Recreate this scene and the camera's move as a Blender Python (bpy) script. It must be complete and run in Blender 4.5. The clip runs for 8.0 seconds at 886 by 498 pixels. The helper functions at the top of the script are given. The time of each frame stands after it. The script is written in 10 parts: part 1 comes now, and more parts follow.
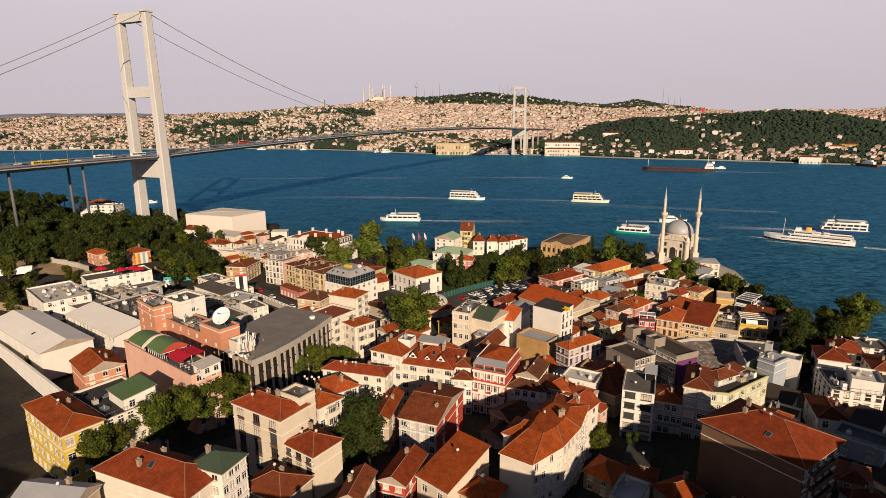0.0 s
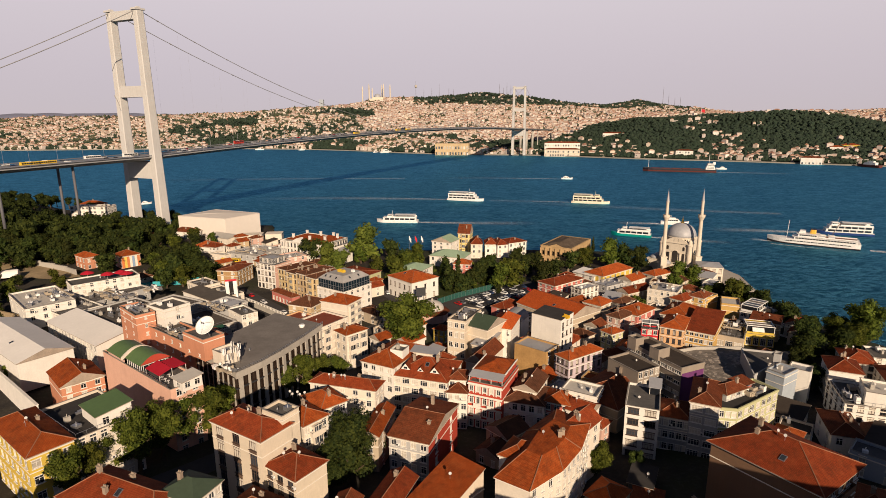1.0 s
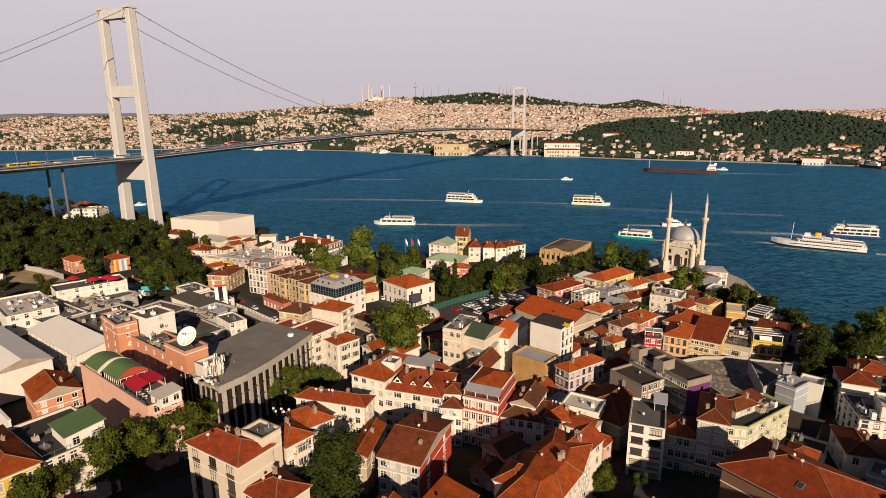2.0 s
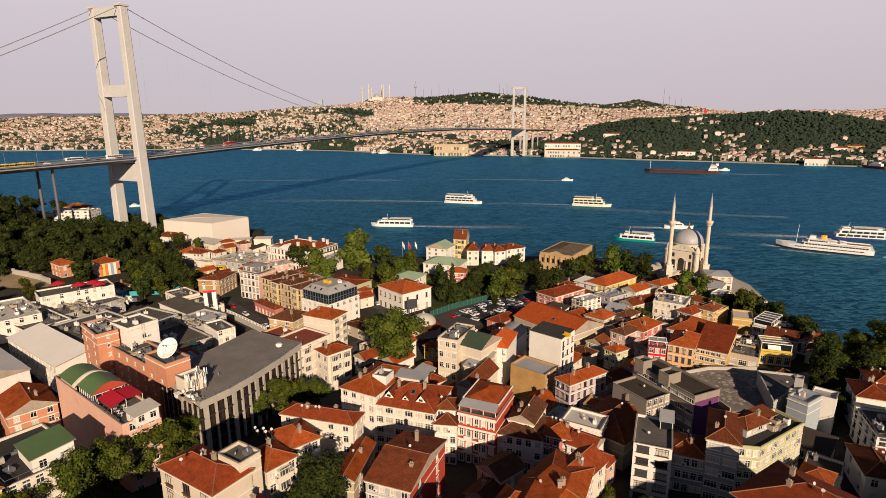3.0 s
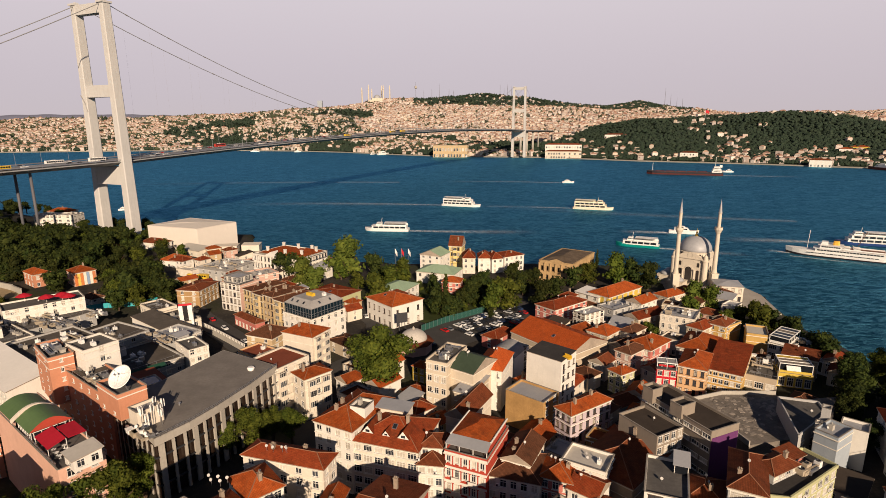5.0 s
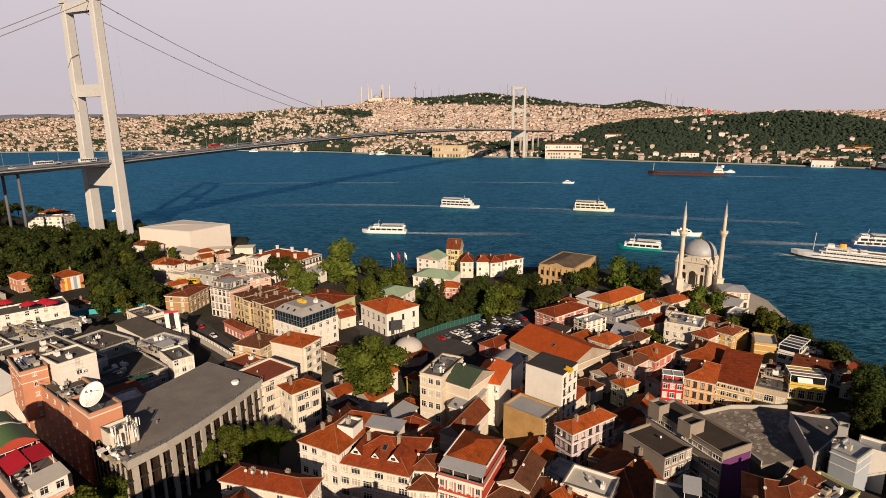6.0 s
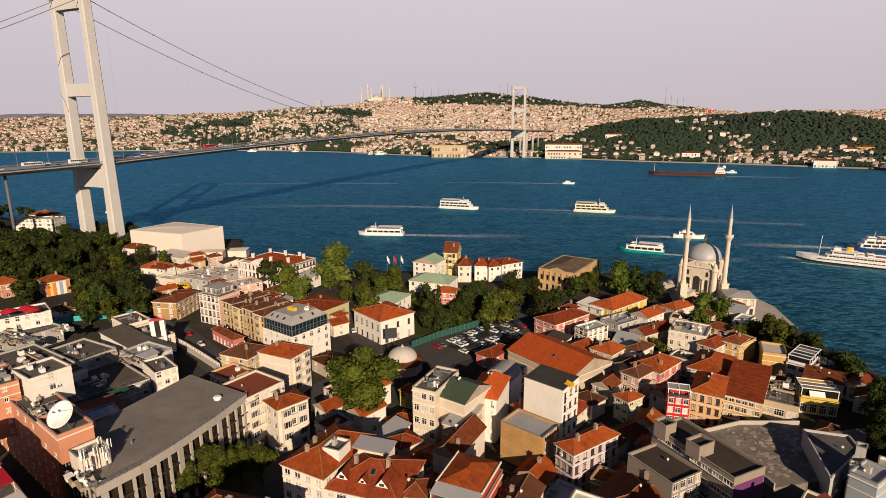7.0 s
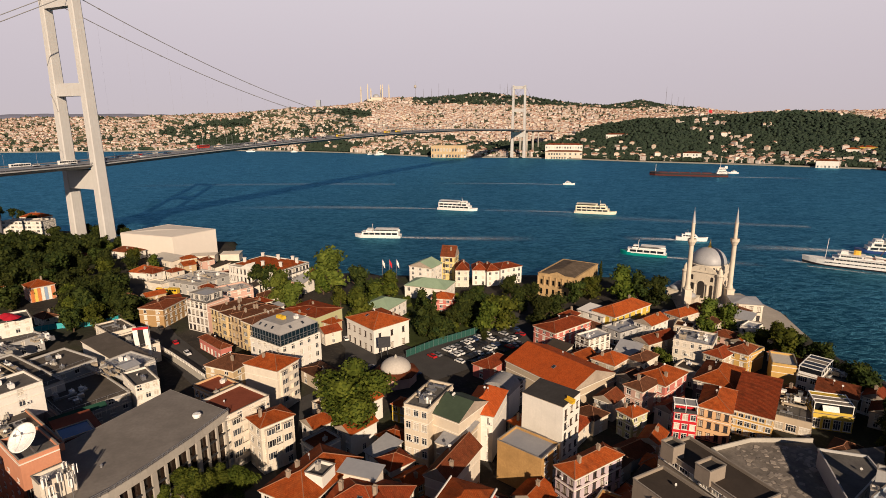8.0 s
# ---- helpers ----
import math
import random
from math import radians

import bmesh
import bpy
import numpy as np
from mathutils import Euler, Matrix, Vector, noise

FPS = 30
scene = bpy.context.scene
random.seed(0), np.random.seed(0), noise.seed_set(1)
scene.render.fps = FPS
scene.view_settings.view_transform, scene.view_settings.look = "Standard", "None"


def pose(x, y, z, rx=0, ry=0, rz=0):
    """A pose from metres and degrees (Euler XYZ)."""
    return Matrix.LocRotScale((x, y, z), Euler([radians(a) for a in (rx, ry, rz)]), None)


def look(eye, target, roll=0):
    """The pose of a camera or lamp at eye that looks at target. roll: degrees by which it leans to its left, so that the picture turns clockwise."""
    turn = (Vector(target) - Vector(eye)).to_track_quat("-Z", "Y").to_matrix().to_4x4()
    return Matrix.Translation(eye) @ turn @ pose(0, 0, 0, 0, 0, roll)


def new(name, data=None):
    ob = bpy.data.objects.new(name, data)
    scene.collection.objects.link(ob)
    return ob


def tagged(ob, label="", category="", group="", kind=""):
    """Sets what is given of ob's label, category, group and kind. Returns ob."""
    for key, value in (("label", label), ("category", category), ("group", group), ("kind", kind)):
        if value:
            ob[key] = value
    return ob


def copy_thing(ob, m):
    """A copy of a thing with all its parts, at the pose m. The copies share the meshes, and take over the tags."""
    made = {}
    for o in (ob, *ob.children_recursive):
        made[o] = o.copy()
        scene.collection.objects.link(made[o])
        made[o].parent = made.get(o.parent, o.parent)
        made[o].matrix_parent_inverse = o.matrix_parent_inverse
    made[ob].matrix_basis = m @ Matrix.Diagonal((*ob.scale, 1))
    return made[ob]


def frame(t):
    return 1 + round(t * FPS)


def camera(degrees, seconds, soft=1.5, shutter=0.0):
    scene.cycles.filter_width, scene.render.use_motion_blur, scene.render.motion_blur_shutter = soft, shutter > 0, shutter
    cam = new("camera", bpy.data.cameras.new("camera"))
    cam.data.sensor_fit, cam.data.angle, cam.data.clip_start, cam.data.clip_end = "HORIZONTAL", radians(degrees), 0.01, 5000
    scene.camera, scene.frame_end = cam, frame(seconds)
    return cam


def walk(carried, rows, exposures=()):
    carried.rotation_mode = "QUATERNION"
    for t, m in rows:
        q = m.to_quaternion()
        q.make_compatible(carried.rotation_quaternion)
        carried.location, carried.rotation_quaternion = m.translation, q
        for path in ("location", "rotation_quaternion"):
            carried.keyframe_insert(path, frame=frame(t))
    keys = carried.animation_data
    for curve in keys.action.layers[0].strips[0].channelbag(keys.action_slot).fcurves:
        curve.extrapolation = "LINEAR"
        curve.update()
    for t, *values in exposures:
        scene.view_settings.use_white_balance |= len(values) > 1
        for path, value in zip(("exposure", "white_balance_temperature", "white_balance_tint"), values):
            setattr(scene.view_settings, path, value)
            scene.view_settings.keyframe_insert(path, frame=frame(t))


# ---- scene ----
# ---- the camera and its walk
cam = camera(76.5, 8.0, soft=0.6)
PATH = [
    (0, (3.276, 10.698, 89.622), (3.263, 12.646, 89.169), -0.3),
    (0.5, (4.103, 14.811, 89.662), (4.091, 16.759, 89.209), -0.28),
    (1, (4.925, 19.0, 89.688), (4.913, 20.949, 89.235), -0.26),
    (1.5, (5.765, 23.174, 89.7), (5.754, 25.123, 89.248), -0.25),
    (3, (8.294, 35.807, 89.9), (8.281, 37.755, 89.448), -0.24),
    (3.5, (9.261, 39.954, 89.92), (9.248, 41.902, 89.469), -0.25),
    (4, (10.24, 44.327, 89.88), (10.225, 46.275, 89.43), -0.27),
    (4.5, (11.131, 48.603, 89.88), (11.115, 50.552, 89.431), -0.28),
    (6, (13.415, 61.678, 90.1), (13.399, 63.627, 89.65), -0.28),
    (6.5, (14.18, 65.96, 90.3), (14.164, 67.908, 89.849), -0.27),
    (7, (14.99, 70.329, 90.43), (14.974, 72.277, 89.979), -0.26),
    (7.5, (15.832, 74.658, 90.498), (15.815, 76.606, 90.047), -0.27),
    (8, (16.763, 79.176, 90.56), (16.746, 81.124, 90.109), -0.28),
]
walk(cam, [(t, look(eye, target, roll)) for t, eye, target, roll in PATH],
     exposures=[(0, 0.46, 6500, 10)])

# ---- light: a low evening sun behind the camera and to its right, and the sky
SUN_EL, SUN_AZ = 21.5, 13.0      # degrees; azimuth from straight behind the first view, to the right
sun_dir = Vector((math.sin(radians(SUN_AZ)) * math.cos(radians(SUN_EL)),
                  -math.cos(radians(SUN_AZ)) * math.cos(radians(SUN_EL)), math.sin(radians(SUN_EL))))
world = bpy.data.worlds.new("evening_sky")
scene.world = world
world.use_nodes = True
wn, wl = world.node_tree.nodes, world.node_tree.links
sky = wn.new("ShaderNodeTexSky")
sky.sky_type, sky.sun_disc = "NISHITA", False
sky.sun_elevation = radians(SUN_EL)
sky.sun_rotation = math.atan2(sun_dir.x, sun_dir.y)
sky.altitude, sky.air_density, sky.dust_density, sky.ozone_density = 90, 0.4, 0.05, 1.0
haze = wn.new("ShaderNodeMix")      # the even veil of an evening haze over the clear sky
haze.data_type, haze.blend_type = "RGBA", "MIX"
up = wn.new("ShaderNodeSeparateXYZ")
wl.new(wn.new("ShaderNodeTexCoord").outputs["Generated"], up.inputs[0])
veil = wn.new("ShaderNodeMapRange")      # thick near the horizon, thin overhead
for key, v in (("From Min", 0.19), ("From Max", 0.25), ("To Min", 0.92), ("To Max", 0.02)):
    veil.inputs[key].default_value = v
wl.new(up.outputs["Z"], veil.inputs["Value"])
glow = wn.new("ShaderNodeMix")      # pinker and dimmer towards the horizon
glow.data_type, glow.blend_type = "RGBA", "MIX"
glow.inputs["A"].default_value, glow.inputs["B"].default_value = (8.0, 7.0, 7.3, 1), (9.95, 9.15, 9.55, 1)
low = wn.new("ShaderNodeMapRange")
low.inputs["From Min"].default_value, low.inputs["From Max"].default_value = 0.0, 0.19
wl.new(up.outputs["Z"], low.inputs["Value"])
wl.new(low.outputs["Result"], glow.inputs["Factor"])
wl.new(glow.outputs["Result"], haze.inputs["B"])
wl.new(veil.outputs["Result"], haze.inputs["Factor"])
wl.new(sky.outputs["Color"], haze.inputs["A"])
warm = wn.new("ShaderNodeMix")
warm.data_type, warm.blend_type = "RGBA", "MULTIPLY"
warm.inputs["Factor"].default_value = 1.0
warm.inputs["B"].default_value = (1.0, 0.97, 0.98, 1)
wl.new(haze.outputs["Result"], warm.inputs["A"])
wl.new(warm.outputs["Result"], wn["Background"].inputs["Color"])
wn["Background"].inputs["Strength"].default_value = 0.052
sun = new("sun", bpy.data.lights.new("sun", "SUN"))
sun.data.energy, sun.data.angle, sun.data.color = 5.0, radians(0.6), (1.0, 0.79, 0.585)
sun.matrix_world = look(sun_dir * 400, (0, 0, 0))

# ---- materials
MATS = {}


def nodes_of(name):
    m = bpy.data.materials.new(name)
    m.use_nodes = True
    nt = m.node_tree
    return m, nt.nodes, nt.links, nt.nodes["Principled BSDF"]


def mixed(n, l, a, b, fac, kind="MIX"):
    x = n.new("ShaderNodeMix")
    x.data_type, x.blend_type = "RGBA", kind
    for key, v in (("A", a), ("B", b), ("Factor", fac)):
        if isinstance(v, (int, float)):
            x.inputs[key].default_value = v
        elif isinstance(v, tuple):
            x.inputs[key].default_value = (*v[:3], 1)
        else:
            l.new(v, x.inputs[key])
    return x.outputs["Result"]


def noised(n, l, scale, detail=4.0, coord=None, lo=0.35, hi=0.65, rough=0.55):
    t = n.new("ShaderNodeTexNoise")
    t.inputs["Scale"].default_value, t.inputs["Detail"].default_value, t.inputs["Roughness"].default_value = scale, detail, rough
    if coord is not None:
        l.new(coord, t.inputs["Vector"])
    r = n.new("ShaderNodeMapRange")
    r.inputs["From Min"].default_value, r.inputs["From Max"].default_value = lo, hi
    l.new(t.outputs["Fac"], r.inputs["Value"])
    return r.outputs["Result"]


def bumped(n, l, p, height, strength=0.3, dist=0.05):
    b = n.new("ShaderNodeBump")
    b.inputs["Strength"].default_value, b.inputs["Distance"].default_value = strength, dist
    l.new(height, b.inputs["Height"])
    l.new(b.outputs["Normal"], p.inputs["Normal"])


def shade(c, k):
    return tuple(min(1.0, v * k) for v in c)


def surface(name, colour, rough=0.85, var=0.25, big=0.12, small=1.6, metal=0.0, bump=0.25, streaks=0.0, spec=0.12, rand=0.0):
    """A weathered surface: stains at two scales, optional rain streaks, fine relief."""
    if name in MATS:
        return MATS[name]
    m, n, l, p = nodes_of(name)
    co = n.new("ShaderNodeTexCoord").outputs["Object"]
    a = noised(n, l, big, 5, co, 0.3, 0.7)
    b = noised(n, l, small, 6, co, 0.3, 0.72)
    c = mixed(n, l, colour, shade(colour, 1 - var), a)
    c = mixed(n, l, c, shade(colour, 1 - 1.3 * var), mixed_value(n, l, b, 0.55))
    if streaks:
        mp = n.new("ShaderNodeMapping")
        mp.inputs["Scale"].default_value = (1.6, 1.6, 0.12)
        l.new(co, mp.inputs["Vector"])
        s = noised(n, l, 1.0, 5, mp.outputs["Vector"], 0.52, 0.75)
        c = mixed(n, l, c, shade(colour, 0.45), mixed_value(n, l, s, streaks))
    if rand:
        info = n.new("ShaderNodeObjectInfo")
        hs = n.new("ShaderNodeHueSaturation")
        mr = n.new("ShaderNodeMapRange")
        mr.inputs["To Min"].default_value, mr.inputs["To Max"].default_value = 1 - rand, 1 + rand
        l.new(info.outputs["Random"], mr.inputs["Value"])
        l.new(mr.outputs["Result"], hs.inputs["Value"])
        l.new(c, hs.inputs["Color"])
        c = hs.outputs["Color"]
    l.new(c, p.inputs["Base Color"])
    p.inputs["Roughness"].default_value, p.inputs["Metallic"].default_value = rough, metal
    p.inputs["Specular IOR Level"].default_value = spec
    if bump:
        bumped(n, l, p, b, bump, 0.04)
    MATS[name] = m
    return m


def mixed_value(n, l, v, k):
    x = n.new("ShaderNodeMath")
    x.operation = "MULTIPLY"
    l.new(v, x.inputs[0])
    x.inputs[1].default_value = k
    return x.outputs[0]


def tiles(name, colour, dark, light):
    """Clay roof tiles: columns down the slope, uneven firing, soot and lichen. Uses the roof's own metres (UV)."""
    if name in MATS:
        return MATS[name]
    m, n, l, p = nodes_of(name)
    tc = n.new("ShaderNodeTexCoord")
    uv, co = tc.outputs["UV"], tc.outputs["Object"]
    br = n.new("ShaderNodeTexBrick")
    br.offset, br.squash = 0.0, 1.0
    for key, v in (("Scale", 1.0), ("Mortar Size", 0.03), ("Brick Width", 0.28), ("Row Height", 0.36), ("Bias", 0.0), ("Mortar Smooth", 0.5)):
        br.inputs[key].default_value = v
    br.inputs["Color1"].default_value, br.inputs["Color2"].default_value = (*colour, 1), (*shade(colour, 0.72), 1)
    br.inputs["Mortar"].default_value = (*shade(colour, 0.5), 1)
    l.new(uv, br.inputs["Vector"])
    c = mixed(n, l, br.outputs["Color"], light, mixed_value(n, l, noised(n, l, 0.7, 6, co, 0.45, 0.75), 0.28))
    c = mixed(n, l, c, dark, mixed_value(n, l, noised(n, l, 0.4, 7, co, 0.47, 0.70, 0.65), 0.6))
    info = n.new("ShaderNodeObjectInfo")
    hs = n.new("ShaderNodeHueSaturation")
    mr = n.new("ShaderNodeMapRange")
    mr.inputs["To Min"].default_value, mr.inputs["To Max"].default_value = 0.68, 1.15
    l.new(info.outputs["Random"], mr.inputs["Value"])
    l.new(mr.outputs["Result"], hs.inputs["Value"])
    l.new(c, hs.inputs["Color"])
    l.new(hs.outputs["Color"], p.inputs["Base Color"])
    p.inputs["Roughness"].default_value = 0.85
    p.inputs["Specular IOR Level"].default_value = 0.08
    w = n.new("ShaderNodeTexWave")
    w.inputs["Scale"].default_value = 1.12
    w.inputs["Distortion"].default_value = 0.6
    l.new(uv, w.inputs["Vector"])
    bumped(n, l, p, w.outputs["Fac"], 0.5, 0.05)
    MATS[name] = m
    return m


def plain(name, colour, rough=0.6, metal=0.0, spec=0.4):
    if name in MATS:
        return MATS[name]
    m, n, l, p = nodes_of(name)
    co = n.new("ShaderNodeTexCoord").outputs["Object"]
    l.new(mixed(n, l, colour, shade(colour, 0.8), noised(n, l, 2.2, 4, co)), p.inputs["Base Color"])
    p.inputs["Roughness"].default_value, p.inputs["Metallic"].default_value = rough, metal
    p.inputs["Specular IOR Level"].default_value = spec
    MATS[name] = m
    return m


def island_mat(name, colours, rough=0.9, var=0.2):
    """One material for many joined pieces: a colour by chance for each."""
    m, n, l, p = nodes_of(name)
    g = n.new("ShaderNodeNewGeometry")
    r = n.new("ShaderNodeValToRGB")
    r.color_ramp.interpolation = "CONSTANT" if len(colours) > 3 else "LINEAR"
    while len(r.color_ramp.elements) < len(colours):
        r.color_ramp.elements.new(0.5)
    for k, c in enumerate(colours):
        r.color_ramp.elements[k].position = k / len(colours)
        r.color_ramp.elements[k].color = (*c, 1)
    l.new(g.outputs["Random Per Island"], r.inputs["Fac"])
    co = n.new("ShaderNodeTexCoord").outputs["Object"]
    c = mixed(n, l, r.outputs["Color"], (0.02, 0.02, 0.02), mixed_value(n, l, noised(n, l, 0.16, 6, co, 0.4, 0.75), var))
    l.new(c, p.inputs["Base Color"])
    p.inputs["Roughness"].default_value = rough
    p.inputs["Specular IOR Level"].default_value = 0.2
    MATS[name] = m
    return m


def leaf_mat(name, dark, light):
    m, n, l, p = nodes_of(name)
    g = n.new("ShaderNodeNewGeometry")
    info = n.new("ShaderNodeObjectInfo")
    co = n.new("ShaderNodeTexCoord").outputs["Object"]
    c = mixed(n, l, dark, light, g.outputs["Random Per Island"])
    c = mixed(n, l, c, shade(dark, 0.7), noised(n, l, 0.35, 4, co, 0.4, 0.7))
    hs = n.new("ShaderNodeHueSaturation")
    mr = n.new("ShaderNodeMapRange")
    mr.inputs["To Min"].default_value, mr.inputs["To Max"].default_value = 0.7, 1.25
    l.new(info.outputs["Random"], mr.inputs["Value"])
    l.new(mr.outputs["Result"], hs.inputs["Value"])
    mr2 = n.new("ShaderNodeMapRange")
    mr2.inputs["To Min"].default_value, mr2.inputs["To Max"].default_value = 0.475, 0.515
    l.new(info.outputs["Random"], mr2.inputs["Value"])
    l.new(mr2.outputs["Result"], hs.inputs["Hue"])
    l.new(c, hs.inputs["Color"])
    l.new(hs.outputs["Color"], p.inputs["Base Color"])
    p.inputs["Roughness"].default_value = 0.75
    p.inputs["Specular IOR Level"].default_value = 0.06
    MATS[name] = m
    return m


WALLS = {
    "cream": (0.60, 0.515, 0.40), "white": (0.70, 0.665, 0.60), "ivory": (0.655, 0.585, 0.485), "grey": (0.400, 0.391, 0.375),
    "beige": (0.448, 0.368, 0.271), "pink": (0.559, 0.360, 0.288), "salmon": (0.52, 0.235, 0.140), "blush": (0.64, 0.385, 0.285), "red": (0.400, 0.059, 0.036), "scarlet": (0.495, 0.024, 0.032),
    "yellow": (0.559, 0.400, 0.072), "ochre": (0.527, 0.335, 0.111), "peach": (0.623, 0.400, 0.216), "brown": (0.176, 0.104, 0.064),
    "brick": (0.47, 0.28, 0.11), "lilac": (0.495, 0.415, 0.440), "green": (0.440, 0.431, 0.240), "bluegrey": (0.335, 0.375, 0.415),
    "darkgrey": (0.129, 0.123, 0.120), "rose": (0.480, 0.160, 0.129), "sand": (0.495, 0.368, 0.216), "purple": (0.129, 0.040, 0.129),
    "butter": (0.64, 0.51, 0.22), "taupe": (0.27, 0.225, 0.18), "tan": (0.383, 0.240, 0.111), "straw": (0.56, 0.43, 0.235),
}


def wall_mat(key):
    return surface("plaster_" + key, WALLS[key], 0.9, 0.35 if key == "brick" else 0.16, 0.22, 2.2, bump=0.2, streaks=0.16)


ROOFS = {
    "orange": tiles("tiles_orange", (0.38, 0.076, 0.016), (0.08, 0.024, 0.010), (0.47, 0.15, 0.045)),
    "newclay": tiles("tiles_new_clay", (0.56, 0.105, 0.022), (0.30, 0.06, 0.016), (0.60, 0.15, 0.045)),
    "red": tiles("tiles_red", (0.25, 0.046, 0.015), (0.05, 0.018, 0.009), (0.36, 0.10, 0.036)),
    "rust": tiles("tiles_rust", (0.19, 0.050, 0.020), (0.04, 0.018, 0.010), (0.25, 0.09, 0.04)),
    "brown": tiles("tiles_brown", (0.12, 0.048, 0.025), (0.04, 0.02, 0.013), (0.17, 0.08, 0.045)),
    # Roof felt; also stands in for shade in the ruin and a shed.
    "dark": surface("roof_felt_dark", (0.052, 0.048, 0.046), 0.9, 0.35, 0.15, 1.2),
    "greyflat": surface("roof_felt_grey", (0.135, 0.125, 0.115), 0.9, 0.4, 0.3, 1.6),
    "lightflat": surface("roof_membrane_light", (0.52, 0.48, 0.42), 0.85, 0.2, 0.1, 1.0),
    "white": surface("roof_sheet_white", (0.74, 0.70, 0.64), 0.6, 0.12, 0.08, 0.9, spec=0.4),
    "green": surface("roof_sheet_green", (0.095, 0.16, 0.055), 0.6, 0.25, 0.15, 1.0, spec=0.4),
    "palegreen": surface("roof_copper_green", (0.30, 0.40, 0.27), 0.6, 0.22, 0.2, 1.0),
    "darkgreen": surface("roof_sheet_dark_green", (0.06, 0.085, 0.055), 0.7, 0.3, 0.2, 1.2),
    "lead": surface("lead_sheet", (0.36, 0.36, 0.37), 0.5, 0.25, 0.3, 1.5, spec=0.5),
    "brownfelt": surface("roof_felt_brown", (0.115, 0.098, 0.082), 0.92, 0.35, 0.2, 1.4),
    "blackbrown": surface("roof_felt_black_brown", (0.060, 0.047, 0.038), 0.92, 0.3, 0.2, 1.4),
    "metal": surface("roof_sheet_grey", (0.33, 0.33, 0.34), 0.5, 0.2, 0.2, 1.2, spec=0.5),
}
M_RIDGE = surface("ridge_clay", (0.34, 0.16, 0.09), 0.9, 0.4)
M_EAVE = surface("eave_board", (0.40, 0.33, 0.26), 0.85, 0.35, 0.3, 2.0)
ROOFS["terracotta"] = surface("terracotta_paving", (0.24, 0.065, 0.035), 0.9, 0.3, 0.2, 1.5)
M_COPE = surface("worn_coping", (0.30, 0.265, 0.225), 0.9, 0.35, 0.3, 2.0)
M_TRIM = surface("painted_trim", (0.74, 0.68, 0.58), 0.8, 0.15)
M_FRAME = plain("window_frame_white", (0.74, 0.71, 0.65), 0.5)
M_FRAMED = plain("window_frame_dark", (0.09, 0.06, 0.045), 0.5)
M_CHIM = surface("chimney_render", (0.36, 0.28, 0.21), 0.9, 0.35, 0.4, 2.5)
M_CONC = surface("concrete", (0.42, 0.39, 0.34), 0.9, 0.25)
M_METAL = plain("galvanised_steel", (0.45, 0.45, 0.46), 0.4, 0.8)
M_DARKM = plain("dark_steel", (0.06, 0.06, 0.065), 0.5, 0.5)
M_WHITE = plain("white_enamel", (0.78, 0.76, 0.72), 0.45)
M_BLACK = plain("black_rubber", (0.02, 0.02, 0.02), 0.8)
M_BARK = surface("bark", (0.11, 0.075, 0.05), 0.95, 0.4, 1.0, 6.0)
M_LEAF = leaf_mat("leaves_broad", (0.024, 0.038, 0.006), (0.100, 0.112, 0.016))
M_LEAFD = leaf_mat("leaves_dark", (0.011, 0.020, 0.006), (0.052, 0.062, 0.012))
M_LEAFY = leaf_mat("leaves_yellow_green", (0.040, 0.058, 0.010), (0.115, 0.130, 0.022))


def glass_mat(name, colour, rough):
    m, n, l, p = nodes_of(name)
    info = n.new("ShaderNodeObjectInfo")
    l.new(mixed(n, l, shade(colour, 0.4), shade(colour, 2.2), info.outputs["Random"]), p.inputs["Base Color"])
    p.inputs["Roughness"].default_value = rough
    p.inputs["Specular IOR Level"].default_value = 0.5
    return m


M_GLASS = glass_mat("window_glass_over_dark_rooms", (0.022, 0.025, 0.03), 0.08)
M_CURT = surface("curtain_behind_glass", (0.55, 0.50, 0.42), 0.35, 0.25, 0.8, 3.0, spec=0.5, rand=0.3)


